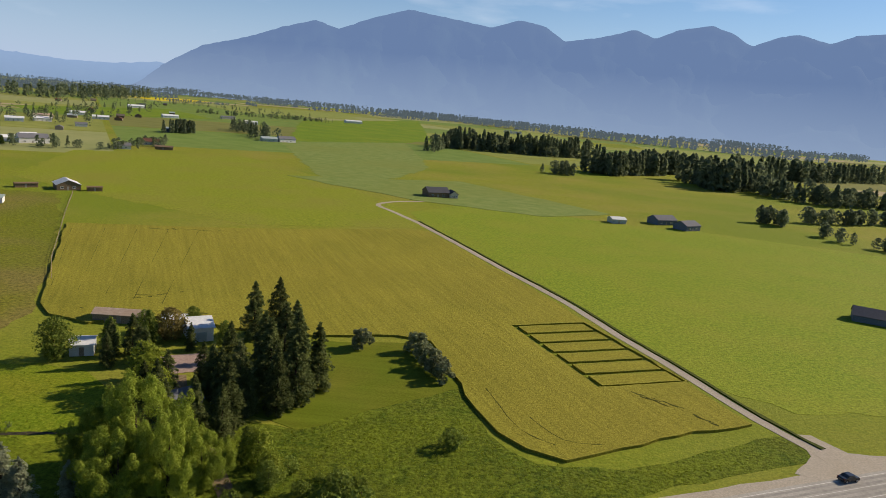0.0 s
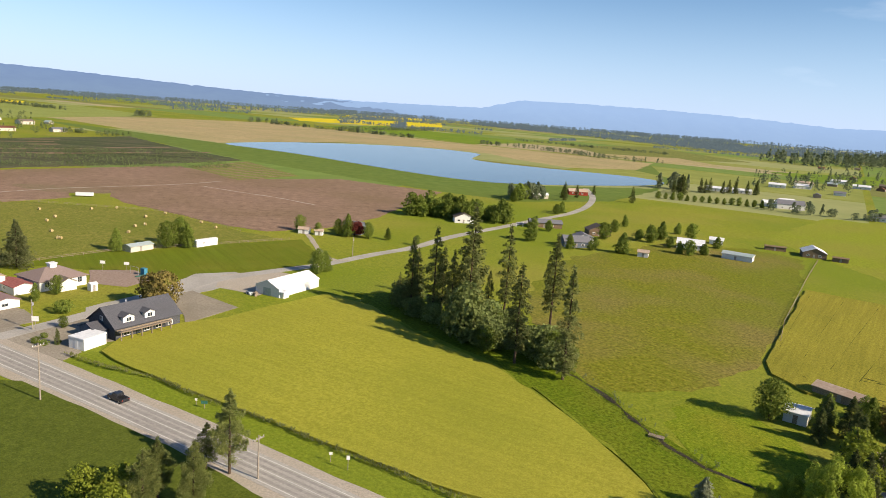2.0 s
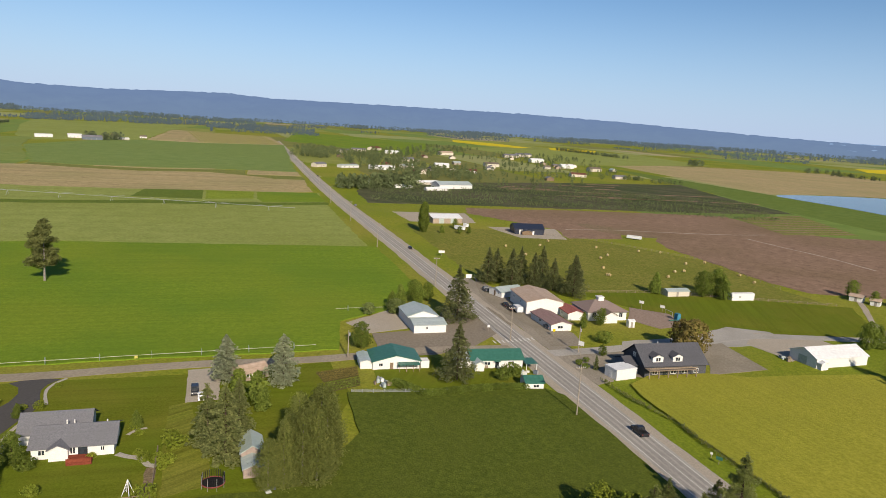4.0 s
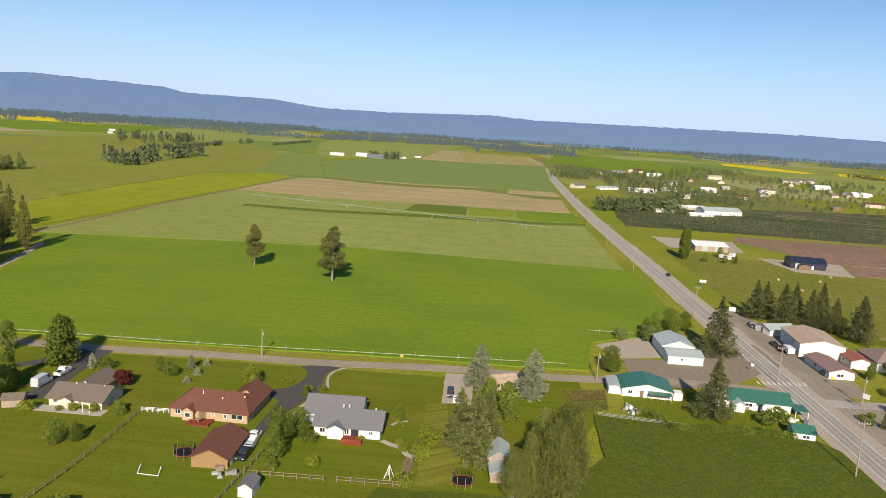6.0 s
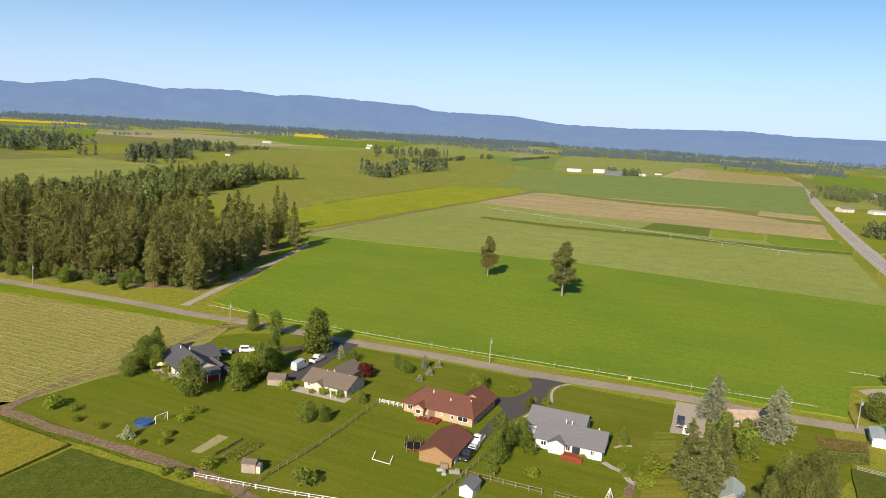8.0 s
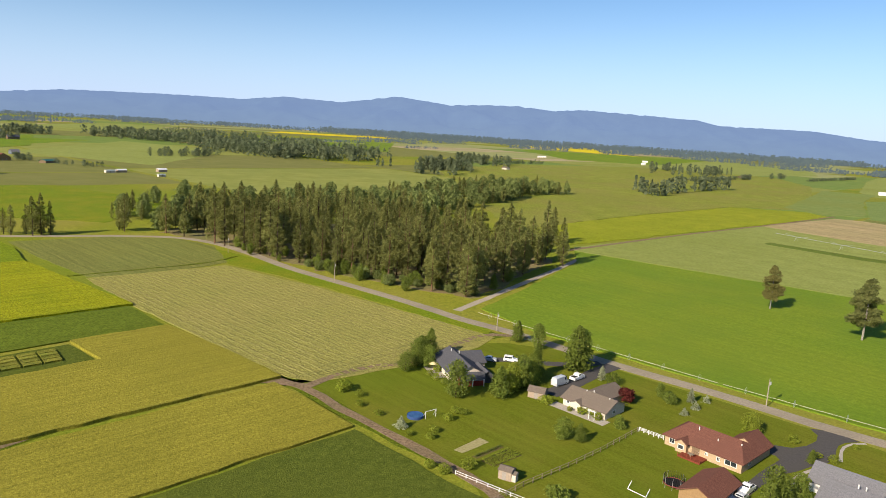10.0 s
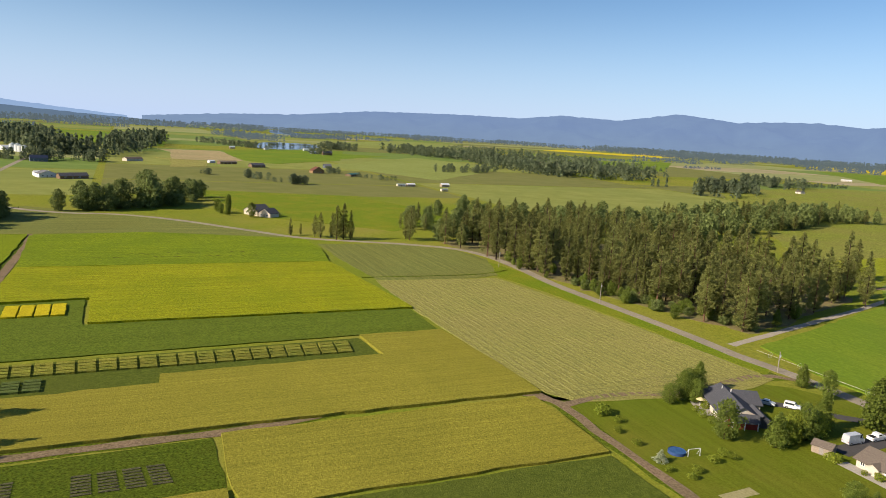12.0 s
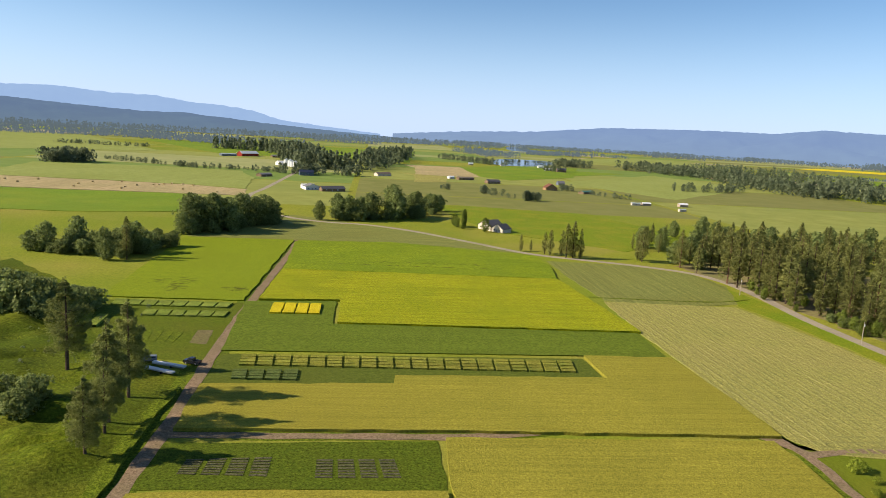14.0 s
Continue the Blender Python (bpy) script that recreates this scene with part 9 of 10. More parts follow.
farm_building("dark barn by the pond", (312, -1360), (296, -1368), 12, 4.4, 3.4, "x", BROWNWALL, SHINGLE_DARK)
farm_building("red barn with white roof", (840, -1082), (830, -1118), 16, 5.0, 4.4, "x", REDWALL, METAL_WHITE)
farm_building("long pale shed by the red barn", (860, -1050), (848, -1076), 10, 3.0, 1.6, "x", BLUEWALL, METAL_PALE)
farm_building("low dark shed by the red barn", (800, -1120), (780, -1150), 10, 3.0, 1.4, "x", BROWNWALL, SHINGLE_GREY)
farm_building("white farmhouse by the grain bins", (654, -932), (646, -954), 11, 4.0, 2.6, "x", WHITE, METAL_WHITE)
farm_building("blue barn at the roadside", (519, -782), (505, -793), 12, 4.2, 2.8, "x", BLUEWALL, METAL_BLUE)
farm_building("grey sheds at the roadside", (530, -716), (527, -734), 9, 2.6, 1.6, "x", BROWNWALL, SHINGLE_GREY)
farm_building("white farm buildings at the bend", (404, -618), (395, -630), 10, 3.4, 2.6, "y", WHITE, SHINGLE_GREY)
farm_building("white farm buildings at the bend", (414, -628), (406, -638), 8, 2.8, 1.8, "x", WHITE, METAL_WHITE)
farm_building("long dark farm shed at the bend", (384, -617), (369, -637), 9, 2.8, 2.4, "x", BROWNWALL, SHINGLE_DARK)
farm_building("pale house on the plain", (456, -880), (446, -902), 9, 3.0, 2.2, "x", CREAM, SHINGLE_TAN)
farm_building("long white-roofed barn on the meadow", (-1024, -1156), (-1044, -1174), 9, 3.4, 2.2, "x", BROWNWALL, METAL_WHITE)
farm_building("white farm among far trees", (-1022, -848), (-1040, -830), 10, 3.4, 2.0, "x", WHITE, METAL_WHITE)
farm_building("white farm among far trees", (-1066, -822), (-1080, -806), 12, 4.2, 2.4, "x", WHITE, METAL_WHITE)
farm_building("grey barn among far trees", (-1040, -776), (-1060, -754), 12, 4.6, 3.0, "x", BLUEWALL, SHINGLE_GREY)
farm_building("pale sheds of a far farm", (-1100, -752), (-1112, -740), 8, 2.8, 1.4, "x", CREAM, METAL_WHITE)
farm_building("white farm beyond the meadow", (-1060, -1560), (-1069, -1555), 8, 3.0, 1.8, "x", WHITE, METAL_WHITE)
farm_building("white farm beyond the meadow", (-1180, -1730), (-1193, -1723), 9, 3.0, 2.0, "x", WHITE, METAL_WHITE)
farm_building("long white barn beyond the meadow", (-835, -1700), (-856, -1694), 9, 3.0, 1.8, "x", CREAM, METAL_WHITE)
farm_building("pale house of the small town", (-654, -183), (-661, -176), 8, 4.0, 2.6, "y", WHITE, SHINGLE_GREY)
farm_building("low white house of the small town", (-641, -156), (-650, -142), 8, 2.4, 1.6, "x", WHITE, METAL_WHITE)
farm_building("long white nursery barn", (-690, -152), (-706, -126), 9, 2.8, 1.6, "x", CREAM, METAL_WHITE)
farm_building("white nursery barn with broad roof", (-668, -119), (-690, -90), 18, 4.0, 2.8, "x", WHITE, METAL_PALE)
farm_building("long white nursery tunnel", (-640, -126), (-654, -108), 6, 2.0, 1.4, "x", WHITE, METAL_WHITE)
farm_building("pale house of the small town", (-826, -300), (-842, -293), 10, 3.6, 2.2, "x", CREAM, SHINGLE_GREY)
farm_building("long white shop of the small town", (-846, -275), (-868, -259), 10, 2.8, 1.4, "x", WHITE, METAL_PALE)
farm_building("long white shop of the small town", (-856, -242), (-868, -212), 12, 3.4, 1.8, "x", WHITE, METAL_WHITE)
farm_building("white house of the small town", (-910, -210), (-931, -200), 10, 3.6, 2.0, "x", CREAM, METAL_PALE)
farm_building("red-roofed house of the small town", (-1336, -368), (-1369, -361), 14, 4.6, 3.0, "x", CREAM, SHINGLE_RED)
farm_building("long white shop of the small town", (-1265, -326), (-1279, -304), 12, 3.8, 1.8, "x", WHITE, METAL_WHITE)
farm_building("pale house of the small town", (-1186, -384), (-1218, -376), 12, 3.8, 2.0, "x", CREAM, SHINGLE_GREY)
farm_building("pale house of the small town", (-1140, 40), (-1150, 58), 12, 4.4, 2.4, "x", CREAM, SHINGLE_TAN)
farm_building("red-roofed house of the small town", (-983, 10), (-990, 30), 12, 3.8, 2.0, "x", CREAM, SHINGLE_RED)
farm_building("pale house of the small town", (-1000, 70), (-1008, 86), 10, 3.6, 1.8, "x", CREAM, SHINGLE_GREY)
farm_building("white house of the small town", (-1300, -60), (-1312, -38), 14, 4.8, 2.6, "x", WHITE, METAL_WHITE)
farm_building("pale house of the small town", (-1420, -120), (-1432, -92), 14, 5.0, 2.6, "x", CREAM, SHINGLE_GREY)
farm_building("pale house of the small town", (-1500, -100), (-1514, -70), 16, 5.0, 2.8, "x", CREAM, SHINGLE_GREY)
farm_building("pale house of the small town", (-1350, -240), (-1362, -215), 14, 4.8, 2.6, "x", CREAM, METAL_TAN)
farm_building("white house of the small town", (-980, -180), (-988, -162), 12, 4.0, 2.2, "x", WHITE, METAL_WHITE)
farm_building("pale house of the small town", (-1080, -120), (-1090, -100), 12, 4.2, 2.2, "x", CREAM, SHINGLE_TAN)
# small houses of the far town and of hamlets on the plain
rng = random.Random(88)
for cx, cy, rx, ry, n in [(-900, -190, 180, 90, 16), (-1150, -220, 200, 130, 14), (-1050, 20, 200, 100, 12), (-780, -150, 60, 60, 5), (-560, 1150, 120, 200, 10), (-700, 1600, 160, 200, 8), (-1150, -780, 60, 60, 4), (-420, 760, 60, 60, 4), (420, -1500, 90, 120, 5), (-420, -1120, 60, 90, 4)]:
    for i in range(int(n * 0.6)):
        x, y, a, w = cx + rng.uniform(-rx, rx), cy + rng.uniform(-ry, ry), radians(ROW + 90 * rng.randrange(2) + rng.uniform(-8, 8)), rng.uniform(8, 13)
        FARMS.append(("small %s house among trees" % rng.choice(["white", "pale", "cream"]), (x, y), (x - math.sin(a) * w, y + math.cos(a) * w), rng.uniform(7, 10), 3.0, rng.uniform(1.6, 2.6), "x", rng.choice([WHITE, CREAM, TAUPE, BROWNWALL]), rng.choice([SHINGLE_GREY, SHINGLE_RED, SHINGLE_TAN, METAL_PALE, SHINGLE_DARK])))
for words, p, q, deep, high, rise, ridge, wall, roof in FARMS:
    L = math.dist(p, q)
    holes = [("w", "f", 0.15, 1.0, min(1.6, L * 0.2), 1.1), ("w", "f", 0.65, 1.0, min(1.6, L * 0.2), 1.1), ("d", "f", 0.42, 0.05, 1.0, 2.0)] if high > 2.7 else [("d", "f", 0.42, 0.05, 1.0, 1.9)]
    house("barn" if "barn" in words or "shed" in words else "farmhouse", words, "barn" if "barn" in words or "shed" in words else "house", p, q, deep, high, rise, ridge, wall, roof, 0.4, 0.0, holes)

# ---- small things ----
def utility_pole(x, y, h, turn=0.0, arm=True, lamp_arm=False):
    rt = root("utility_pole", x, y, turn)
    part("pole", rod(bmesh.new(), (0, 0, -0.3), (0, 0, h), 0.17, 0.11), POLE, rt)
    if arm:
        part("crossarm", box(bmesh.new(), -0.08, 0.08, -1.2, 1.2, h - 0.7, h - 0.55), POLE, rt)
        for y2 in (-1.1, -0.45, 0.45, 1.1):
            part("insulator", rod(bmesh.new(), (0, y2, h - 0.55), (0, y2, h - 0.3), 0.06), TRIM, rt)
    else:
        part("transformer", rod(bmesh.new(), (0.3, 0, h - 1.6), (0.3, 0, h - 0.8), 0.22, None, 10), STEEL, rt)
    tagged(rt, "tall grey wooden utility pole by the road", "pole", "utility poles")


for x, y, h in [(-104.8, 33.9, 8), (-151.5, 4.8, 12.4), (-203.7, -14.5, 11), (-267.2, -49.5, 11.5), (-338.3, -92.7, 12.5), (-416.7, -131, 12.5), (-496, -171, 12.5), (-575, -208, 12.5), (-655, -246, 12.5), (-735, -284, 12.5), (-815, -322, 12.5), (-895, -360, 12.5)]:
    utility_pole(x, y, h, HWY)
for x, y, h in [(-129.4, -137.3, 7.6), (-84.8, -209.9, 6.5), (-172.8, -56.5, 7.8), (-44, -286, 8), (-4, -348, 8), (-200, 6, 8), (-262, 126, 8)]:
    utility_pole(x, y, h, 118, False)


def wheel_line(p, q, n):
    """A wheel-move sprinkler line across the field."""
    d = math.dist(p, q)
    rt = root("wheel_line", *p, math.degrees(math.atan2(q[1] - p[1], q[0] - p[0])))
    part("pipe", rod(bmesh.new(), (0, 0, 1.35), (d, 0, 1.35), 0.055, None, 6), surf("pipe_paint", (0.405, 0.405, 0.292), (0.486, 0.486, 0.365), scale=1, bump=0, rough=0.6), rt, "pale aluminium pipe")
    for i in range(n):
        x = d * (i + 0.5) / n
        bm = bmesh.new()
        for k in range(12):
            a, b = 2 * math.pi * k / 12, 2 * math.pi * (k + 1) / 12
            rod(bm, (x, 0.95 * math.cos(a), 1.35 + 0.95 * math.sin(a)), (x, 0.95 * math.cos(b), 1.35 + 0.95 * math.sin(b)), 0.03, None, 4)
        for k in range(4):
            a = 2 * math.pi * k / 4
            rod(bm, (x, 0, 1.35), (x, 0.95 * math.cos(a), 1.35 + 0.95 * math.sin(a)), 0.02, None, 4)
        part("wheel", bm, STEEL, rt)
    part("engine_box", box(bmesh.new(), d * 0.52, d * 0.52 + 0.8, -0.3, 0.3, 0.6, 1.2), surf("engine_cover", (0.405, 0.365, 0.081), (0.486, 0.446, 0.121), scale=3, bump=0), rt, "small mover engine")
    tagged(rt, "long white wheel-move sprinkler line", "sprinkler", "sprinkler lines")


wheel_line((-85.3, -228.1), (-125.9, -151.2), 8)
wheel_line((-126.5, -150.2), (-176.4, -67), 8)
wheel_line((-214.5, -73.8), (-222.6, -59), 2)


def pivot_sprinkler():
    rt = root("pivot_sprinkler", -396, -413, math.degrees(math.atan2(239, -36)))
    d = 242.0
    part("pipe", rod(bmesh.new(), (0, 0, 3.2), (d, 0, 3.2), 0.12, None, 6), STEEL, rt)
    for i in range(7):
        x = d * (i + 0.5) / 7
        part("tower", rod(rod(bmesh.new(), (x, -1.8, 0), (x, 0, 3.2), 0.09, None, 5), (x, 1.8, 0), (x, 0, 3.2), 0.09, None, 5), STEEL, rt)
        part("truss", rod(rod(bmesh.new(), (x, 0, 3.2), (x - 9, 0, 4.3), 0.06, None, 4), (x, 0, 3.2), (x + 9, 0, 4.3), 0.06, None, 4), STEEL, rt)
    tagged(rt, "long centre-pivot sprinkler on wheeled towers", "sprinkler")


pivot_sprinkler()


def fence(points, label, gap=2.6, high=1.15, rails=2, material=WOOD):
    rt = root("fence", *points[0])
    ox, oy = points[0]
    bm_post = bmesh.new()
    box(bm_post, -0.07, 0.07, -0.07, 0.07, -0.1, high)
    me = bpy.data.meshes.new("post")
    bm_post.to_mesh(me)
    bm_post.free()
    me.materials.append(material)
    for a, b in zip(points, points[1:]):
        d = math.dist(a, b)
        n = max(1, round(d / gap))
        for i in range(n + 1):
            ob = new("post", me)
            ob.parent = rt
            x, y = along(a, b, i / n)
            ob.matrix_basis = pose(x - ox, y - oy, 0)
        for k in range(rails):
            z = high * (0.45 + 0.5 * k / max(1, rails - 1)) if rails > 1 else high * 0.9
            part("rail", rod(bmesh.new(), (a[0] - ox, a[1] - oy, z), (b[0] - ox, b[1] - oy, z), 0.05, None, 5), material, rt)
    tagged(rt, label, "fence")


fence([(-85.8, -130.2), (-71.7, -122.8), (-61.4, -118.0), (-49.1, -112.9), (-40, -108)], "wooden post-and-rail fence between lawns")
fence([(-86.4, -130.4), (-89.3, -125.2)], "short white rail fence by a house", 1.2, 1.1, 3, TRIM)
fence([(-79.5, -92.5), (-86.4, -79.4)], "wooden rail fence across a back lawn")
fence([(-87.7, -77.4), (-93.7, -66.0), (-110.0, -74.5)], "wooden rail fence round a back lawn")
fence([(-60, -86), (-70.7, -89.4), (-87.6, -95.9)], "wooden rail fence beside the white shed")
fence([(-38, -120), (-48, -106), (-56, -96)], "pale rail fence at the foot of the lawns", 2.4, 0.9, 2, TRIM)
fence([(-148.5, -48), (-156, -26)], "grey wire fence behind the gardens", 2.5, 1.2, 3, STEEL)
fence([(-193, 359), (-168, 306), (-145, 259), (-129, 226), (-116, 203)], "old wire fence along the wheat", 4, 1.1, 2)
fence([(-299, 112), (-291, 38), (-277, 5)], "wire fence behind the playing field", 4, 1.1, 2)
fence([(-323, 97), (-383, 75), (-422, 16), (-430, -40)], "wire fence along the bare soil", 5, 1.1, 2)


def vehicle(kind, x, y, turn, colour, label):
    """A parked car, van, pickup or sport utility, front along +x."""
    rt = root(kind, x, y, turn, 0.1)
    paint = bpy.data.materials.get("paint_" + colour) or surf("paint_" + colour, *PAINTS[colour], scale=2, bump=0, rough=0.25, spec=0.6)
    L, W = {"car": (4.0, 1.65), "pickup": (4.8, 1.8), "suv": (4.2, 1.7), "van": (5.2, 1.95)}[kind]
    profile = {"car": [(0, 0.75), (0.04, 0.95), (0.18, 1.0), (0.34, 1.42), (0.62, 1.45), (0.74, 1.02), (0.96, 0.88), (1, 0.6)],
               "pickup": [(0, 1.1), (0.36, 1.1), (0.38, 1.8), (0.62, 1.82), (0.73, 1.2), (0.97, 1.1), (1, 0.7)],
               "suv": [(0, 1.0), (0.03, 1.65), (0.1, 1.75), (0.6, 1.76), (0.72, 1.12), (0.97, 0.98), (1, 0.6)],
               "van": [(0, 1.2), (0.02, 2.3), (0.1, 2.4), (0.78, 2.4), (0.92, 1.4), (0.99, 1.15), (1, 0.6)]}[kind]
    bm = bmesh.new()
    ring = [(0, 0.35)] + profile + [(1, 0.35)]
    sides = []
    for s in (-1, 1):
        sides.append([bm.verts.new((L * (f - 0.5), s * W / 2 * (0.86 if z > 1.3 else 1.0), z)) for f, z in ring])
    k = len(ring)
    for i in range(k):
        bm.faces.new((sides[0][i], sides[0][(i + 1) % k], sides[1][(i + 1) % k], sides[1][i]))
    bm.faces.new(list(reversed(sides[0])))
    bm.faces.new(sides[1])
    bmesh.ops.recalc_face_normals(bm, faces=bm.faces)
    shell = part("body", bm, paint, rt)
    a, b = {"car": (0.24, 0.68), "pickup": (0.40, 0.66), "suv": (0.08, 0.66), "van": (0.7, 0.85)}[kind]
    top = max(z for _, z in profile)
    low = {"car": 1.02, "pickup": 1.25, "suv": 1.15, "van": 1.5}[kind]
    for s in (-1, 1):
        part("side_window", box(bmesh.new(), L * (a - 0.5), L * (b - 0.5) - 0.25, s * W / 2 * 0.90 - 0.05, s * W / 2 * 0.90 + 0.05, low, top - 0.12), GLASS, rt)
    part("windscreen", box(bmesh.new(), L * (b - 0.5) - 0.15, L * (b - 0.5) + 0.1, -W * 0.4, W * 0.4, low, top - 0.1), GLASS, rt)
    if kind == "pickup":
        part("load_bed", box(bmesh.new(), -L * 0.48, -L * 0.14, -W * 0.4, W * 0.4, 1.08, 1.12), BLACK, rt)
    for fx in (0.19, 0.81):
        for s in (-1, 1):
            tyre = part("wheel", rod(bmesh.new(), (L * (fx - 0.5), s * (W / 2 - 0.2), 0.33), (L * (fx - 0.5), s * (W / 2 + 0.02), 0.33), 0.34, None, 12), BLACK, rt)
            part("rim", rod(bmesh.new(), (L * (fx - 0.5), s * (W / 2 - 0.1), 0.33), (L * (fx - 0.5), s * (W / 2 + 0.035), 0.33), 0.2, None, 10), STEEL, tyre)
    for s in (-1, 1):
        part("headlight", box(bmesh.new(), L * 0.485, L * 0.503, s * W * 0.38 - 0.16, s * W * 0.38 + 0.16, 0.66, 0.8), TRIM, rt)
        part("tail_light", box(bmesh.new(), -L * 0.503, -L * 0.49, s * W * 0.42 - 0.09, s * W * 0.42 + 0.09, 0.72, 0.95), REDWALL, rt)
    tagged(rt, label, {"suv": "car"}.get(kind, kind))


PAINTS = {"white": ((0.7, 0.7, 0.7), (0.78, 0.78, 0.78)), "black": ((0.012, 0.013, 0.016), (0.025, 0.026, 0.03)), "silver": ((0.4, 0.42, 0.44), (0.5, 0.52, 0.54)), "red": ((0.4, 0.03, 0.03), (0.5, 0.05, 0.04)), "grey": ((0.11, 0.12, 0.13), (0.17, 0.18, 0.19)), "blue": ((0.05, 0.08, 0.15), (0.08, 0.12, 0.2))}
for kind, x, y, turn, colour, label in [
    ("pickup", -146.2, 18.4, 206, "black", "black pickup on the highway"),
    ("car", 79.4, 122.0, 21, "black", "black car at the lane mouth"),
    ("car", -245, -19.5, 205, "black", "dark car parked before the hall"),
    ("suv", -240, -17, 205, "black", "dark car parked before the hall"),
    ("car", -222, -3.5, 205, "grey", "grey car parked before the school wing"),
    ("pickup", -266, -29, 205, "grey", "grey pickup parked by a white house"),
    ("car", -230, -36, 205, "black", "dark car at the forecourt edge"),
    ("car", -340, -76, 205, "black", "dark car on the highway"),
    ("car", -490, -150, 205, "grey", "grey car on the highway"),
    ("car", -700, -254, 25, "black", "dark car on the far highway"),
    ("pickup", -173.5, -51, 115, "black", "black pickup beside the white house"),
    ("suv", -171, -50, 100, "black", "dark car beside the white house"),
    ("suv", -137.5, -82, 30, "black", "black car on the gravel pad"),
    ("car", -135, -79, 30, "white", "white car on the gravel pad"),
    ("pickup", -91, -101.5, 25, "white", "white pickup beside the ochre garage"),
    ("car", -87.6, -99.2, 25, "silver", "silver car beside the ochre garage"),
    ("pickup", -84.5, -97.6, 25, "black", "black pickup beside the ochre garage"),
    ("van", -82, -160.5, 205, "silver", "silver camper van on the drive"),
    ("pickup", -89, -163.5, 205, "white", "white pickup on the drive"),
    ("suv", -76.5, -180, 150, "white", "white car beside the dark house"),
    ("car", -70.5, -181.5, 150, "silver", "silver car beside the dark house"),
]:
    vehicle(kind, x, y, turn, colour, label)


def box_trailer(x, y, turn, label, L=4.5, H=2.4, W=2.2):
    rt = root("box_trailer", x, y, turn)
    part("box", box(bmesh.new(), -L / 2, L / 2, -W / 2, W / 2, 0.6, H, 0.05), METAL_WHITE, rt)
    for s in (-1, 1):
        part("wheel", rod(bmesh.new(), (0, s * (W / 2 - 0.2), 0.35), (0, s * (W / 2 + 0.02), 0.35), 0.35, None, 12), BLACK, rt)
    part("drawbar", rod(bmesh.new(), (L / 2, 0, 0.55), (L / 2 + 1.0, 0, 0.45), 0.06), STEEL, rt)
    tagged(rt, label, "trailer")


box_trailer(-238.5, -14.5, 205, "white cargo trailer before the hall")
box_trailer(-176, -44, 115, "white travel trailer beside the house", 4, 2.6)
box_trailer(-440, 44, 70, "pale blue trailer in the field", 9, 2.4)
box_trailer(-418, -62, 60, "white container beside the shop", 7, 2.6)
box_trailer(-430, -60, 60, "tan container beside the shop", 3, 2.6)


def flat_trailer(x, y, turn, label, L=10):
    """A long low trailer carrying white pipes."""
    rt = root("pipe_trailer", x, y, turn)
    part("bed", box(bmesh.new(), -L / 2, L / 2, -0.7, 0.7, 0.55, 0.75), STEEL, rt)
    for i in range(3):
        part("pipe", rod(bmesh.new(), (-L / 2, -0.45 + 0.45 * i, 0.95), (L / 2, -0.45 + 0.45 * i, 0.95), 0.2), TRIM, rt)
    for s in (-1, 1):
        part("wheel", rod(bmesh.new(), (-1, s * 0.5, 0.33), (-1, s * 0.75, 0.33), 0.33, None, 12), BLACK, rt)
    tagged(rt, label, "trailer")


flat_trailer(141.5, -139.5, 1, "long trailer loaded with white pipes", 9)
flat_trailer(142.5, -144, 6, "long trailer loaded with white pipes", 10)
vehicle("pickup", 139, -149, 10, "black", "dark pickup parked beside the track")
vehicle("suv", 150, -144.5, 40, "grey", "grey utility vehicle by the trailers")


def trampoline(x, y, label, net=True):
    rt = root("trampoline", x, y)
    bm = bmesh.new()
    bmesh.ops.create_cone(bm, cap_ends=True, segments=20, radius1=1.9, radius2=1.9, depth=0.06, matrix=Matrix.Translation((0, 0, 0.85)))
    part("mat", bm, BLACK, rt)
    bm = bmesh.new()
    for i in range(20):
        a, b = 2 * math.pi * i / 20, 2 * math.pi * (i + 1) / 20
        rod(bm, (2 * math.cos(a), 2 * math.sin(a), 0.86), (2 * math.cos(b), 2 * math.sin(b), 0.86), 0.1, None, 5)
    part("rim", bm, surf("trampoline_pad", (0.162, 0.049, 0.041), (0.211, 0.065, 0.057), scale=3, bump=0) if net else BLACK, rt)
    for i in range(8):
        a = 2 * math.pi * i / 8
        part("pole", rod(bmesh.new(), (2 * math.cos(a), 2 * math.sin(a), 0), (2 * math.cos(a), 2 * math.sin(a), 2.4), 0.04), STEEL, rt)
    bm = bmesh.new()
    n = 32
    for i in range(n):
        a = 2 * math.pi * i / n
        rod(bm, (1.95 * math.cos(a), 1.95 * math.sin(a), 0.9), (1.95 * math.cos(a), 1.95 * math.sin(a), 2.35), 0.045, None, 4)
    part("net", bm, BLACK, rt, "black safety net")
    tagged(rt, label, "trampoline", "trampolines")


trampoline(-78.2, -106.7, "round trampoline with black safety net")
trampoline(-100.8, -58.4, "round trampoline with black safety net")


def goal(x, y, turn, w, label, h=1.8):
    rt = root("goal", x, y, turn)
    part("frame", rod(rod(rod(bmesh.new(), (0, 0, 0), (0, 0, h), 0.06), (w, 0, 0), (w, 0, h), 0.06), (0, 0, h), (w, 0, h), 0.06), TRIM, rt)
    part("back_stay", rod(rod(bmesh.new(), (0, 0, h), (0, 1.0, 0), 0.04), (w, 0, h), (w, 1.0, 0), 0.04), TRIM, rt)
    tagged(rt, label, "goal", "goals")


tipped = root("goal", -68.6, -107.8)
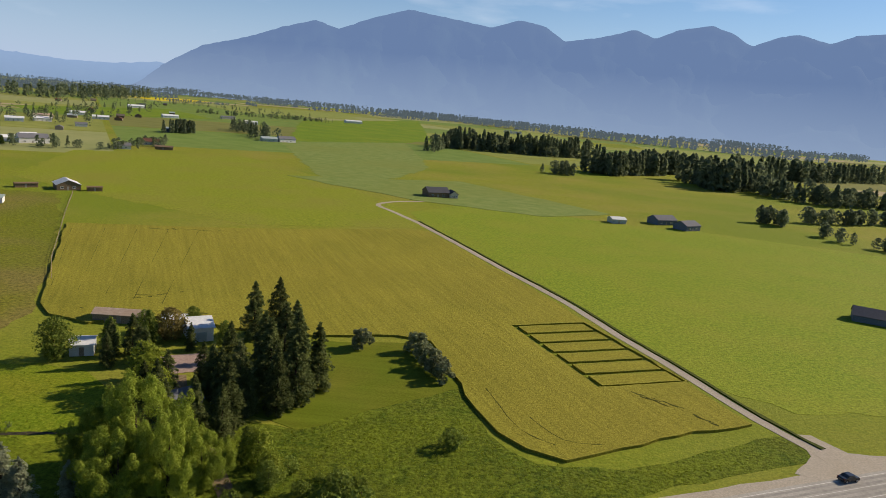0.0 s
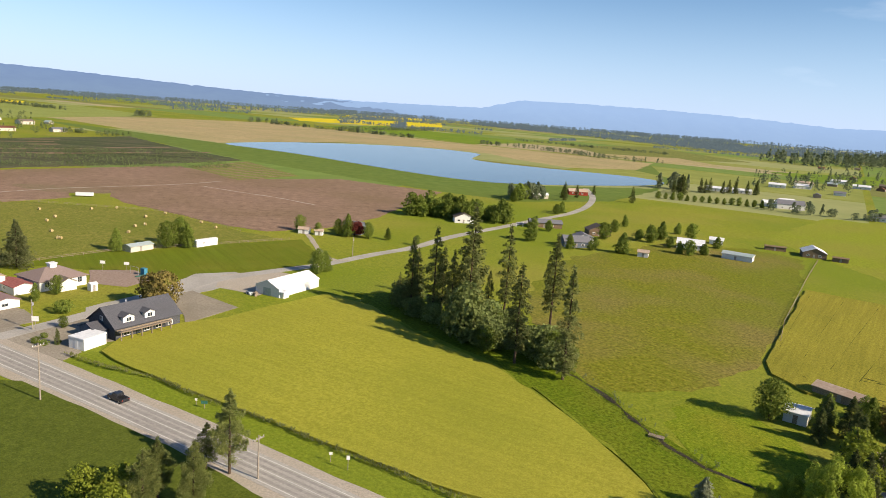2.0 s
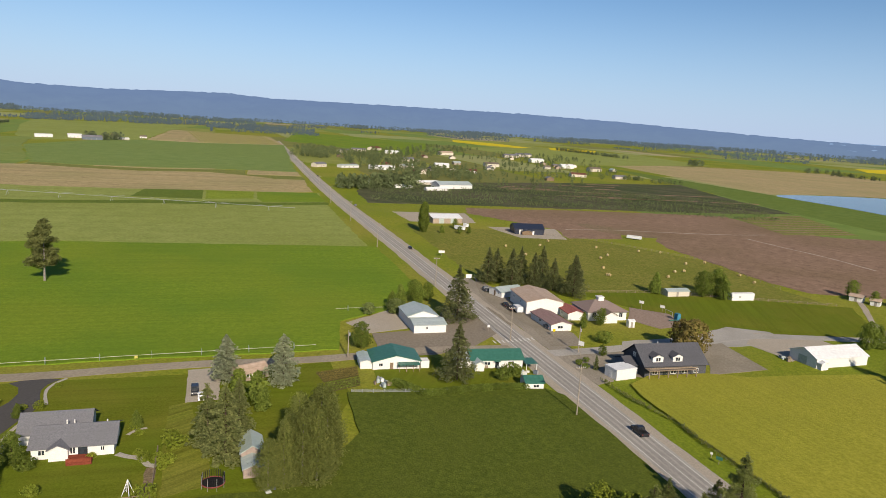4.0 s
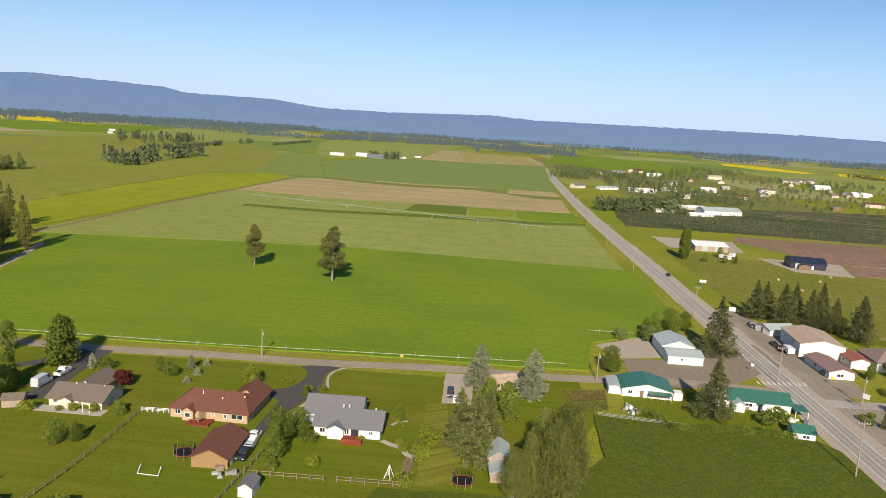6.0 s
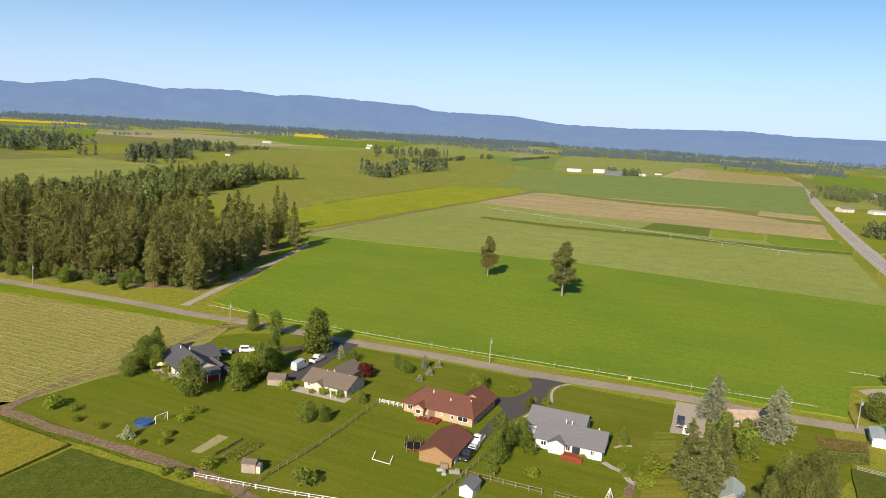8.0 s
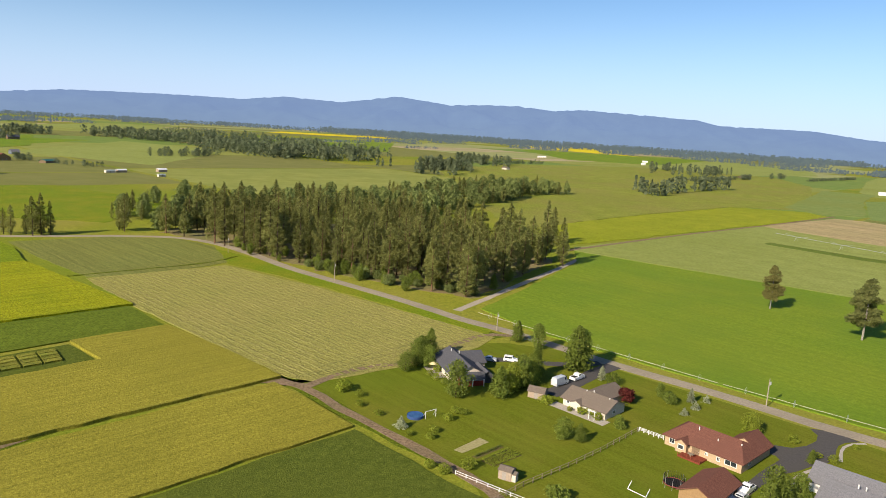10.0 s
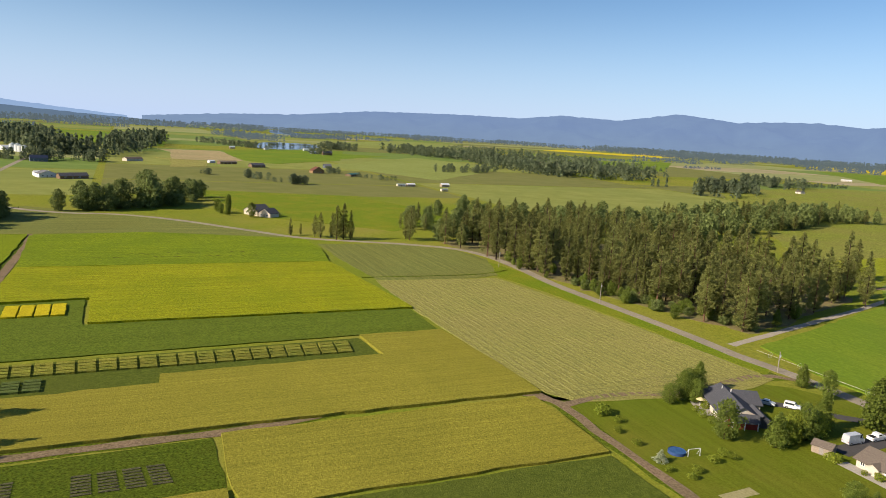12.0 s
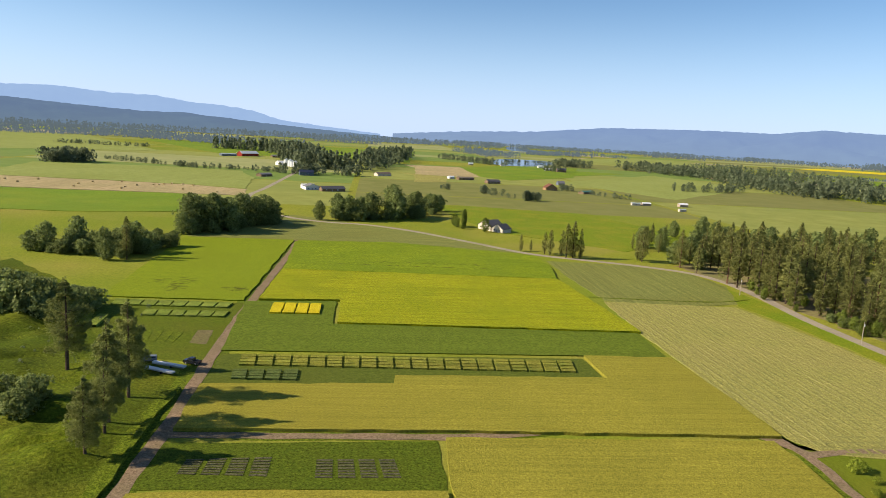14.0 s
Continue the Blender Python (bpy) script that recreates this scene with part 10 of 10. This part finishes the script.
for a, b in (((0, 0, 0.1), (-1.6, 3.6, 0.1)), ((0, 0, 0.1), (-1.6, -1.2, 0.9)), ((-1.6, 3.6, 0.1), (-3.2, 2.4, 0.9))):
    part("frame_bar", rod(bmesh.new(), a, b, 0.07), TRIM, tipped)
tagged(tipped, "white football goal tipped over on the lawn", "goal", "goals")
goal(-40, -146, 200, 3.0, "small white goal near the pool")
goal(-310, 252, 70, 4.0, "white gate frame by the side road", 3.0)


def pool(x, y):
    rt = root("pool", x, y)
    bm = bmesh.new()
    bmesh.ops.create_cone(bm, cap_ends=False, segments=28, radius1=1.9, radius2=1.9, depth=0.7, matrix=Matrix.Translation((0, 0, 0.35)))
    part("rim", bm, surf("pool_liner", (0.032, 0.065, 0.178), (0.049, 0.089, 0.227), scale=3, bump=0, rough=0.4), rt)
    bm = bmesh.new()
    bmesh.ops.create_circle(bm, cap_ends=True, segments=28, radius=1.88, matrix=Matrix.Translation((0, 0, 0.6)))
    part("water", bm, surf("pool_water", (0.024, 0.065, 0.162), (0.041, 0.097, 0.211), scale=1, bump=0, rough=0.05, spec=0.5), rt)
    tagged(rt, "round blue garden pool on the lawn", "pool")


pool(-38, -147.5)


def garden_bed(points, label, rows, material):
    """A dug bed with lines of low plants."""
    rt = root("garden_bed", *points[0])
    ox, oy = points[0]
    p = [(x - ox, y - oy) for x, y in points]
    bm = bmesh.new()
    bm.faces.new([bm.verts.new((x, y, 0.09)) for x, y in p])
    bmesh.ops.recalc_face_normals(bm, faces=bm.faces)
    part("soil", bm, surf("garden_soil", (0.089, 0.081, 0.024), (0.13, 0.113, 0.041), scale=2, bump=0.5), rt)
    rng = np.random.default_rng(len(label))
    for i in range(rows):
        f = (i + 0.5) / rows
        a, b = along(p[0], p[3], f), along(p[1], p[2], f)
        n = int(math.dist(a, b) * 40)
        t = rng.random(n)
        pts = np.stack([a[0] + (b[0] - a[0]) * t, a[1] + (b[1] - a[1]) * t, rng.uniform(0.15, 0.6, n)], 1) + rng.normal(0, 0.14, (n, 3)) * (1, 1, 0.3)
        tagged(cloud("foliage", pts, 0.09, material, rt, rng, flat=0.3), kind="stuff")
    tagged(rt, label, "garden")


garden_bed([(-43.8, -126.4), (-51.5, -130.2), (-52.1, -128.9), (-44.5, -125.2)], "single green vegetable row in the garden", 1, LEAF)
garden_bed([(-45, -124.2), (-52.5, -128.2), (-54.3, -124.7), (-46.6, -121.2)], "vegetable rows in the garden", 5, LEAF_LIGHT)
garden_bed([(-158.7, -60.6), (-166.5, -52.0), (-160, -49.6), (-153, -56.4)], "brown vegetable rows beside the road", 5, LEAF_BROWN)
garden_bed([(-152.6, -56), (-159.6, -49.4), (-154, -47.4), (-147.6, -53)], "green vegetable rows beside the road", 4, LEAF)
slab("dug_strip", [(-41.2, -129.9), (-48.7, -134.3), (-49.9, -131.9), (-42.5, -128.2)], surf("dry_garden_earth", (0.243, 0.219, 0.097), (0.324, 0.292, 0.146), scale=1.5, bump=0.4), 0.09, label="dug strip of pale earth on the lawn", category="garden", kind="structure", step=2, amount=0.1)


def bale(m):
    rt = root("hay_bale", 0, 0)
    rt.matrix_basis = m
    bm = bmesh.new()
    rod(bm, (-0.6, 0, 0.65), (0.6, 0, 0.65), 0.65, None, 14)
    bmesh.ops.bevel(bm, geom=[e for e in bm.edges if abs(e.verts[0].co.x - e.verts[1].co.x) < 0.1], offset=0.08, segments=1, affect="EDGES")
    part("straw", bm, surf("straw", (0.292, 0.227, 0.097), (0.405, 0.324, 0.162), scale=5, bump=0.6), rt)
    part("twine", rod(bmesh.new(), (-0.2, 0, 0.65), (-0.16, 0, 0.65), 0.66, None, 14), TRIM, rt)
    return tagged(rt, "round tan hay bale on stubble", "hay bale", "hay bales")


rng = random.Random(14)
first = bale(pose(-319, 21, 0))
for x, y in [(-394, 19), (-371, 24), (-393, 42), (-395, 54), (-318, 22), (-347, 85), (-332, 88), (-366, 63), (-375, 74), (-341, 54), (-345, 59), (-327, 49), (-335, 20), (-361, 20), (-384, -12), (-352, -18), (-402, -8), (-331, -22), (-372, -30)]:
    copy_thing(first, pose(x, y, 0.04, 0, 0, rng.uniform(0, 180)))
for x, y in [(544, -461), (558, -478), (568, -503), (558, -529), (507, -479), (516, -492), (522, -512), (517, -528), (514, -532), (516, -540), (516, -551), (506, -555), (492, -554), (472, -517), (437, -522), (600, -450), (612, -480), (630, -460)]:
    copy_thing(first, pose(x, y, 0.1, 0, 0, rng.uniform(0, 180)) @ Matrix.Diagonal((1.4, 1.4, 1.3, 1)))


def plots(a, b, c, d, n, high, material, label, group, fill=0.8, side=0.06, rows=1, dense=0.62):
    """n small plots side by side between the edges a-b and d-c."""
    for i in range(n):
        f0, f1 = (i + (1 - fill) / 2) / n, (i + 1 - (1 - fill) / 2) / n
        p, q, r, s = along(a, b, f0), along(a, b, f1), along(d, c, f1), along(d, c, f0)
        for k in range(rows):
            g0, g1 = (side + (1 - 2 * side) * k / rows, side + (1 - 2 * side) * (k + dense) / rows)
            slab("trial_plot", [along(p, s, g0), along(q, r, g0), along(q, r, g1), along(p, s, g1)], material, high, turn=ROW, label=label, category="plot", kind="stuff", step=1.6, amount=0.12, group=group)


PLOT_GOLD = surf("plot_wheat", (0.178, 0.182, 0.024), (0.251, 0.239, 0.041), (0.138, 0.17, 0.023), scale=1.2, big=0.15, bump=0.7, depth=0.3, row=1.8, rowmix=0.3, grain=0.45, gscale=3)
PLOT_GREEN = surf("plot_barley", (0.121, 0.168, 0.023), (0.177, 0.222, 0.036), (0.186, 0.213, 0.041), scale=1.2, big=0.15, bump=0.7, depth=0.3, row=1.8, rowmix=0.3, grain=0.45, gscale=3)
PLOT_OLIVE = surf("plot_oats", (0.069, 0.097, 0.024), (0.109, 0.138, 0.036), scale=1.2, big=0.15, bump=0.7, depth=0.3, row=1.8, rowmix=0.2, grain=0.45, gscale=3)
PLOT_YELLOW = surf("plot_canola", (0.389, 0.324, 0.01), (0.486, 0.397, 0.015), scale=1.2, big=0.1, bump=0.7, depth=0.3, grain=0.4, gscale=3)
PLOT_DARK = surf("plot_pulses", (0.06, 0.06, 0.028), (0.1, 0.094, 0.05), scale=1.5, big=0.1, bump=0.7, depth=0.3, grain=0.4, gscale=3)
plots((132.7, -161.7), (45.5, -208.1), (41.6, -197.5), (127.3, -153.5), 20, 0.6, PLOT_GOLD, "small square gold wheat trial plot", "wheat trial plots", 0.86, 0.03, 4, 0.84)
plots((126.6, -150.2), (111.0, -159.5), (106.8, -151.8), (122.5, -143.9), 4, 0.65, PLOT_OLIVE, "small square green trial plot", "green trial plots", 0.84, 0.03, 4, 0.84)
plots((159.4, -215.6), (143.6, -224.5), (132.4, -203.7), (148.3, -194.9), 4, 0.9, PLOT_YELLOW, "narrow bright yellow canola plot", "canola trial plots", 0.87, 0.02)
plots((79.3, -116.3), (64.7, -124.3), (59.5, -117.3), (75.3, -108.9), 4, 0.22, PLOT_DARK, "small plot of low dark rows", "pulse trial plots", 0.76, 0.02, 7, 0.6)
plots((101.8, -104.1), (86.9, -113.4), (82.7, -105.6), (99.2, -98.1), 4, 0.22, PLOT_DARK, "small plot of low dark rows", "pulse trial plots", 0.76, 0.02, 7, 0.6)
plots((190.5, -184.4), (164.9, -198.0), (160.3, -186.9), (183.9, -173.9), 6, 0.6, PLOT_GREEN, "small green trial plot on grass", "far trial plots", 0.88, 0.04, 1)
plots((209.7, -189.8), (171.3, -208.2), (167.3, -197.3), (202.2, -178.3), 8, 0.6, PLOT_GREEN, "small green trial plot on grass", "far trial plots", 0.88, 0.04, 1)
slab("trial_plot", [(159.4, -174.8), (155.3, -177.4), (147.5, -164.7), (152.4, -163)], surf("bare_plot_soil", (0.12, 0.1, 0.045), (0.17, 0.14, 0.066), (0.1, 0.105, 0.03), scale=1.2, big=0.2, bump=0.6, grain=0.4, gscale=2), 0.12, turn=ROW, label="bare brown trial plot on grass", category="plot", step=1.6, amount=0.15)
for a, b in (((208.6, -173.0), (213.6, -187.1)), ((188.6, -159.7), (195.3, -171.4))):
    ribbon("trial_strip", [a, b], 3.2, PLOT_GREEN, 0.9, "narrow strip of tall green trial crop", "plot", "stuff", thick=0.9, ragged=0.15)
for i in range(5):
    p, q = along((175.0, -166.2), (160.2, -170.6), i / 4.5), along((166.9, -156.5), (156.2, -161.2), i / 4.5)
    ribbon("trial_row", [p, q], 1.6, VERGE, 0.14, "faint green row of seedlings", "plot", "stuff", thick=0.1, ragged=0.2, seed=i)


def sign(x, y, turn, w, h, z, material, label):
    rt = root("road_sign", x, y, turn)
    part("post", rod(bmesh.new(), (0, 0, -0.1), (0, 0, z + h * 0.5), 0.06), POLE, rt)
    part("panel", box(bmesh.new(), -w / 2, w / 2, -0.09, -0.06, z, z + h), material, rt)
    tagged(rt, label, "sign")


sign(-105.2, 47.3, 60, 0.6, 0.5, 1.4, TRIM, "small white roadside marker post")
sign(-101.2, 48.8, 60, 0.6, 0.8, 2.0, TRIM, "white roadside sign on a post")
sign(-136.0, 33.0, 60, 1.3, 0.7, 1.0, METAL_GREEN, "green roadside sign on two posts")
sign(-138.5, 32.0, 60, 0.5, 0.5, 0.9, TRIM, "white mailbox on a post")
sign(-196, 6.5, 60, 1.8, 1.3, 3.4, TRIM, "white sign board before the lodge")
sign(-213.5, -1.5, 115, 0.9, 0.9, 1.6, CANOLA_FAR, "yellow school warning sign")
sign(-210, -22, 115, 0.8, 0.8, 1.8, TRIM, "small white road sign at crossing")
sign(-273, -37, 115, 2.4, 1.6, 3.0, TRIM, "white sign board before the conifers")
sign(-330, -58, 115, 3.0, 1.2, 1.5, TRIM, "white board beside the highway")
sign(-259, 30, 60, 1.8, 1.0, 2.8, TRIM, "basketball backboard on the playground")
sign(-255, 37, 60, 1.8, 1.0, 2.8, TRIM, "basketball backboard on the playground")


def playground():
    rt = root("play_frame", -249, 41, 30)
    part("slide", box(bmesh.new(), 0, 0.7, -3, 0.2, 0.3, 0.5), METAL_GREEN, rt, "green slide")
    part("tower", box(bmesh.new(), -1.2, 0.6, 0.2, 1.6, 0, 2.6), surf("blue_play", (0.041, 0.162, 0.243), (0.065, 0.211, 0.292), scale=2, bump=0), rt)
    part("swing_frame", rod(rod(rod(bmesh.new(), (-6, 0, 0), (-6, 0, 2.6), 0.07), (-2, 0, 0), (-2, 0, 2.6), 0.07), (-6, 0, 2.6), (-2, 0, 2.6), 0.07), STEEL, rt)
    tagged(rt, "school play frame with slide and swings", "play frame")


playground()


def a_frame_lattice(x, y):
    rt = root("garden_obelisk", x, y)
    for i in range(4):
        a = math.pi / 4 + math.pi / 2 * i
        part("leg", rod(bmesh.new(), (math.cos(a), math.sin(a), 0), (0, 0, 2.8), 0.06), TRIM, rt)
    for z in (0.6, 1.2, 1.8):
        k = 1 - z / 2.8
        part("rung", box(bmesh.new(), -k * 0.75, k * 0.75, -k * 0.75, -k * 0.75 + 0.08, z, z + 0.08), TRIM, rt)
    tagged(rt, "white pyramid garden trellis on the lawn", "trellis")


a_frame_lattice(-94.5, -70.5)


def plank_bridge():
    rt = root("footbridge", -86.5, 111.8, 30)
    for i in range(6):
        part("plank", box(bmesh.new(), -1.6, 1.6, -0.75 + 0.25 * i, -0.52 + 0.25 * i, 0.35, 0.43), WOOD, rt)
    part("beam", box(bmesh.new(), -1.6, 1.6, -0.6, -0.45, 0.0, 0.34), WOOD, rt)
    part("beam", box(bmesh.new(), -1.6, 1.6, 0.45, 0.6, 0.0, 0.34), WOOD, rt)
    tagged(rt, "small pale plank bridge over a ditch", "bridge")


plank_bridge()


def grain_bin(x, y, r, h):
    rt = root("grain_bin", x, y)
    part("drum", rod(bmesh.new(), (0, 0, 0), (0, 0, h), r, None, 20), METAL_WHITE, rt)
    part("roof", rod(bmesh.new(), (0, 0, h + 0.02), (0, 0, h + r * 0.6), r * 1.03, 0.3, 20), METAL_PALE, rt)
    tagged(rt, "white steel grain bin with conical roof", "grain bin", "grain bins")


for x, y, r, h in [(640, -930, 4, 9), (630, -926, 4, 9), (622, -920, 3.5, 8), (614, -916, 3.5, 8)]:
    grain_bin(x, y, r, h)


def junk(x, y, label, seed, n=9):
    """A heap of boards and bins behind the gardens."""
    rng = random.Random(seed)
    rt = root("clutter_heap", x, y, seed * 37)
    for i in range(n):
        a, b, w, d, h = rng.uniform(-2.4, 2.4), rng.uniform(-1.6, 1.6), rng.uniform(0.4, 1.6), rng.uniform(0.4, 1.2), rng.uniform(0.3, 1.1)
        part("crate" if i % 2 else "board", box(bmesh.new(), a, a + w, b, b + d, 0, h, 0.03), rng.choice([WOOD, TRIM, STEEL, METAL_PALE, BLUEWALL]), rt)
    tagged(rt, label, "clutter")


junk(-157.5, -44, "heap of boards and bins behind a garden", 1, 12)
junk(-176, -8, "garden furniture beside the carport", 2, 6)
junk(-177, -18, "patio furniture behind the store", 3, 7)
junk(-77.5, -95.5, "timber and a red mower by the garage", 4, 6)
junk(-215.5, 69, "stacked timber before the long barn", 5, 8)
junk(-101.5, -47, "grey tarpaulin-covered heap on the lawn", 6, 4)
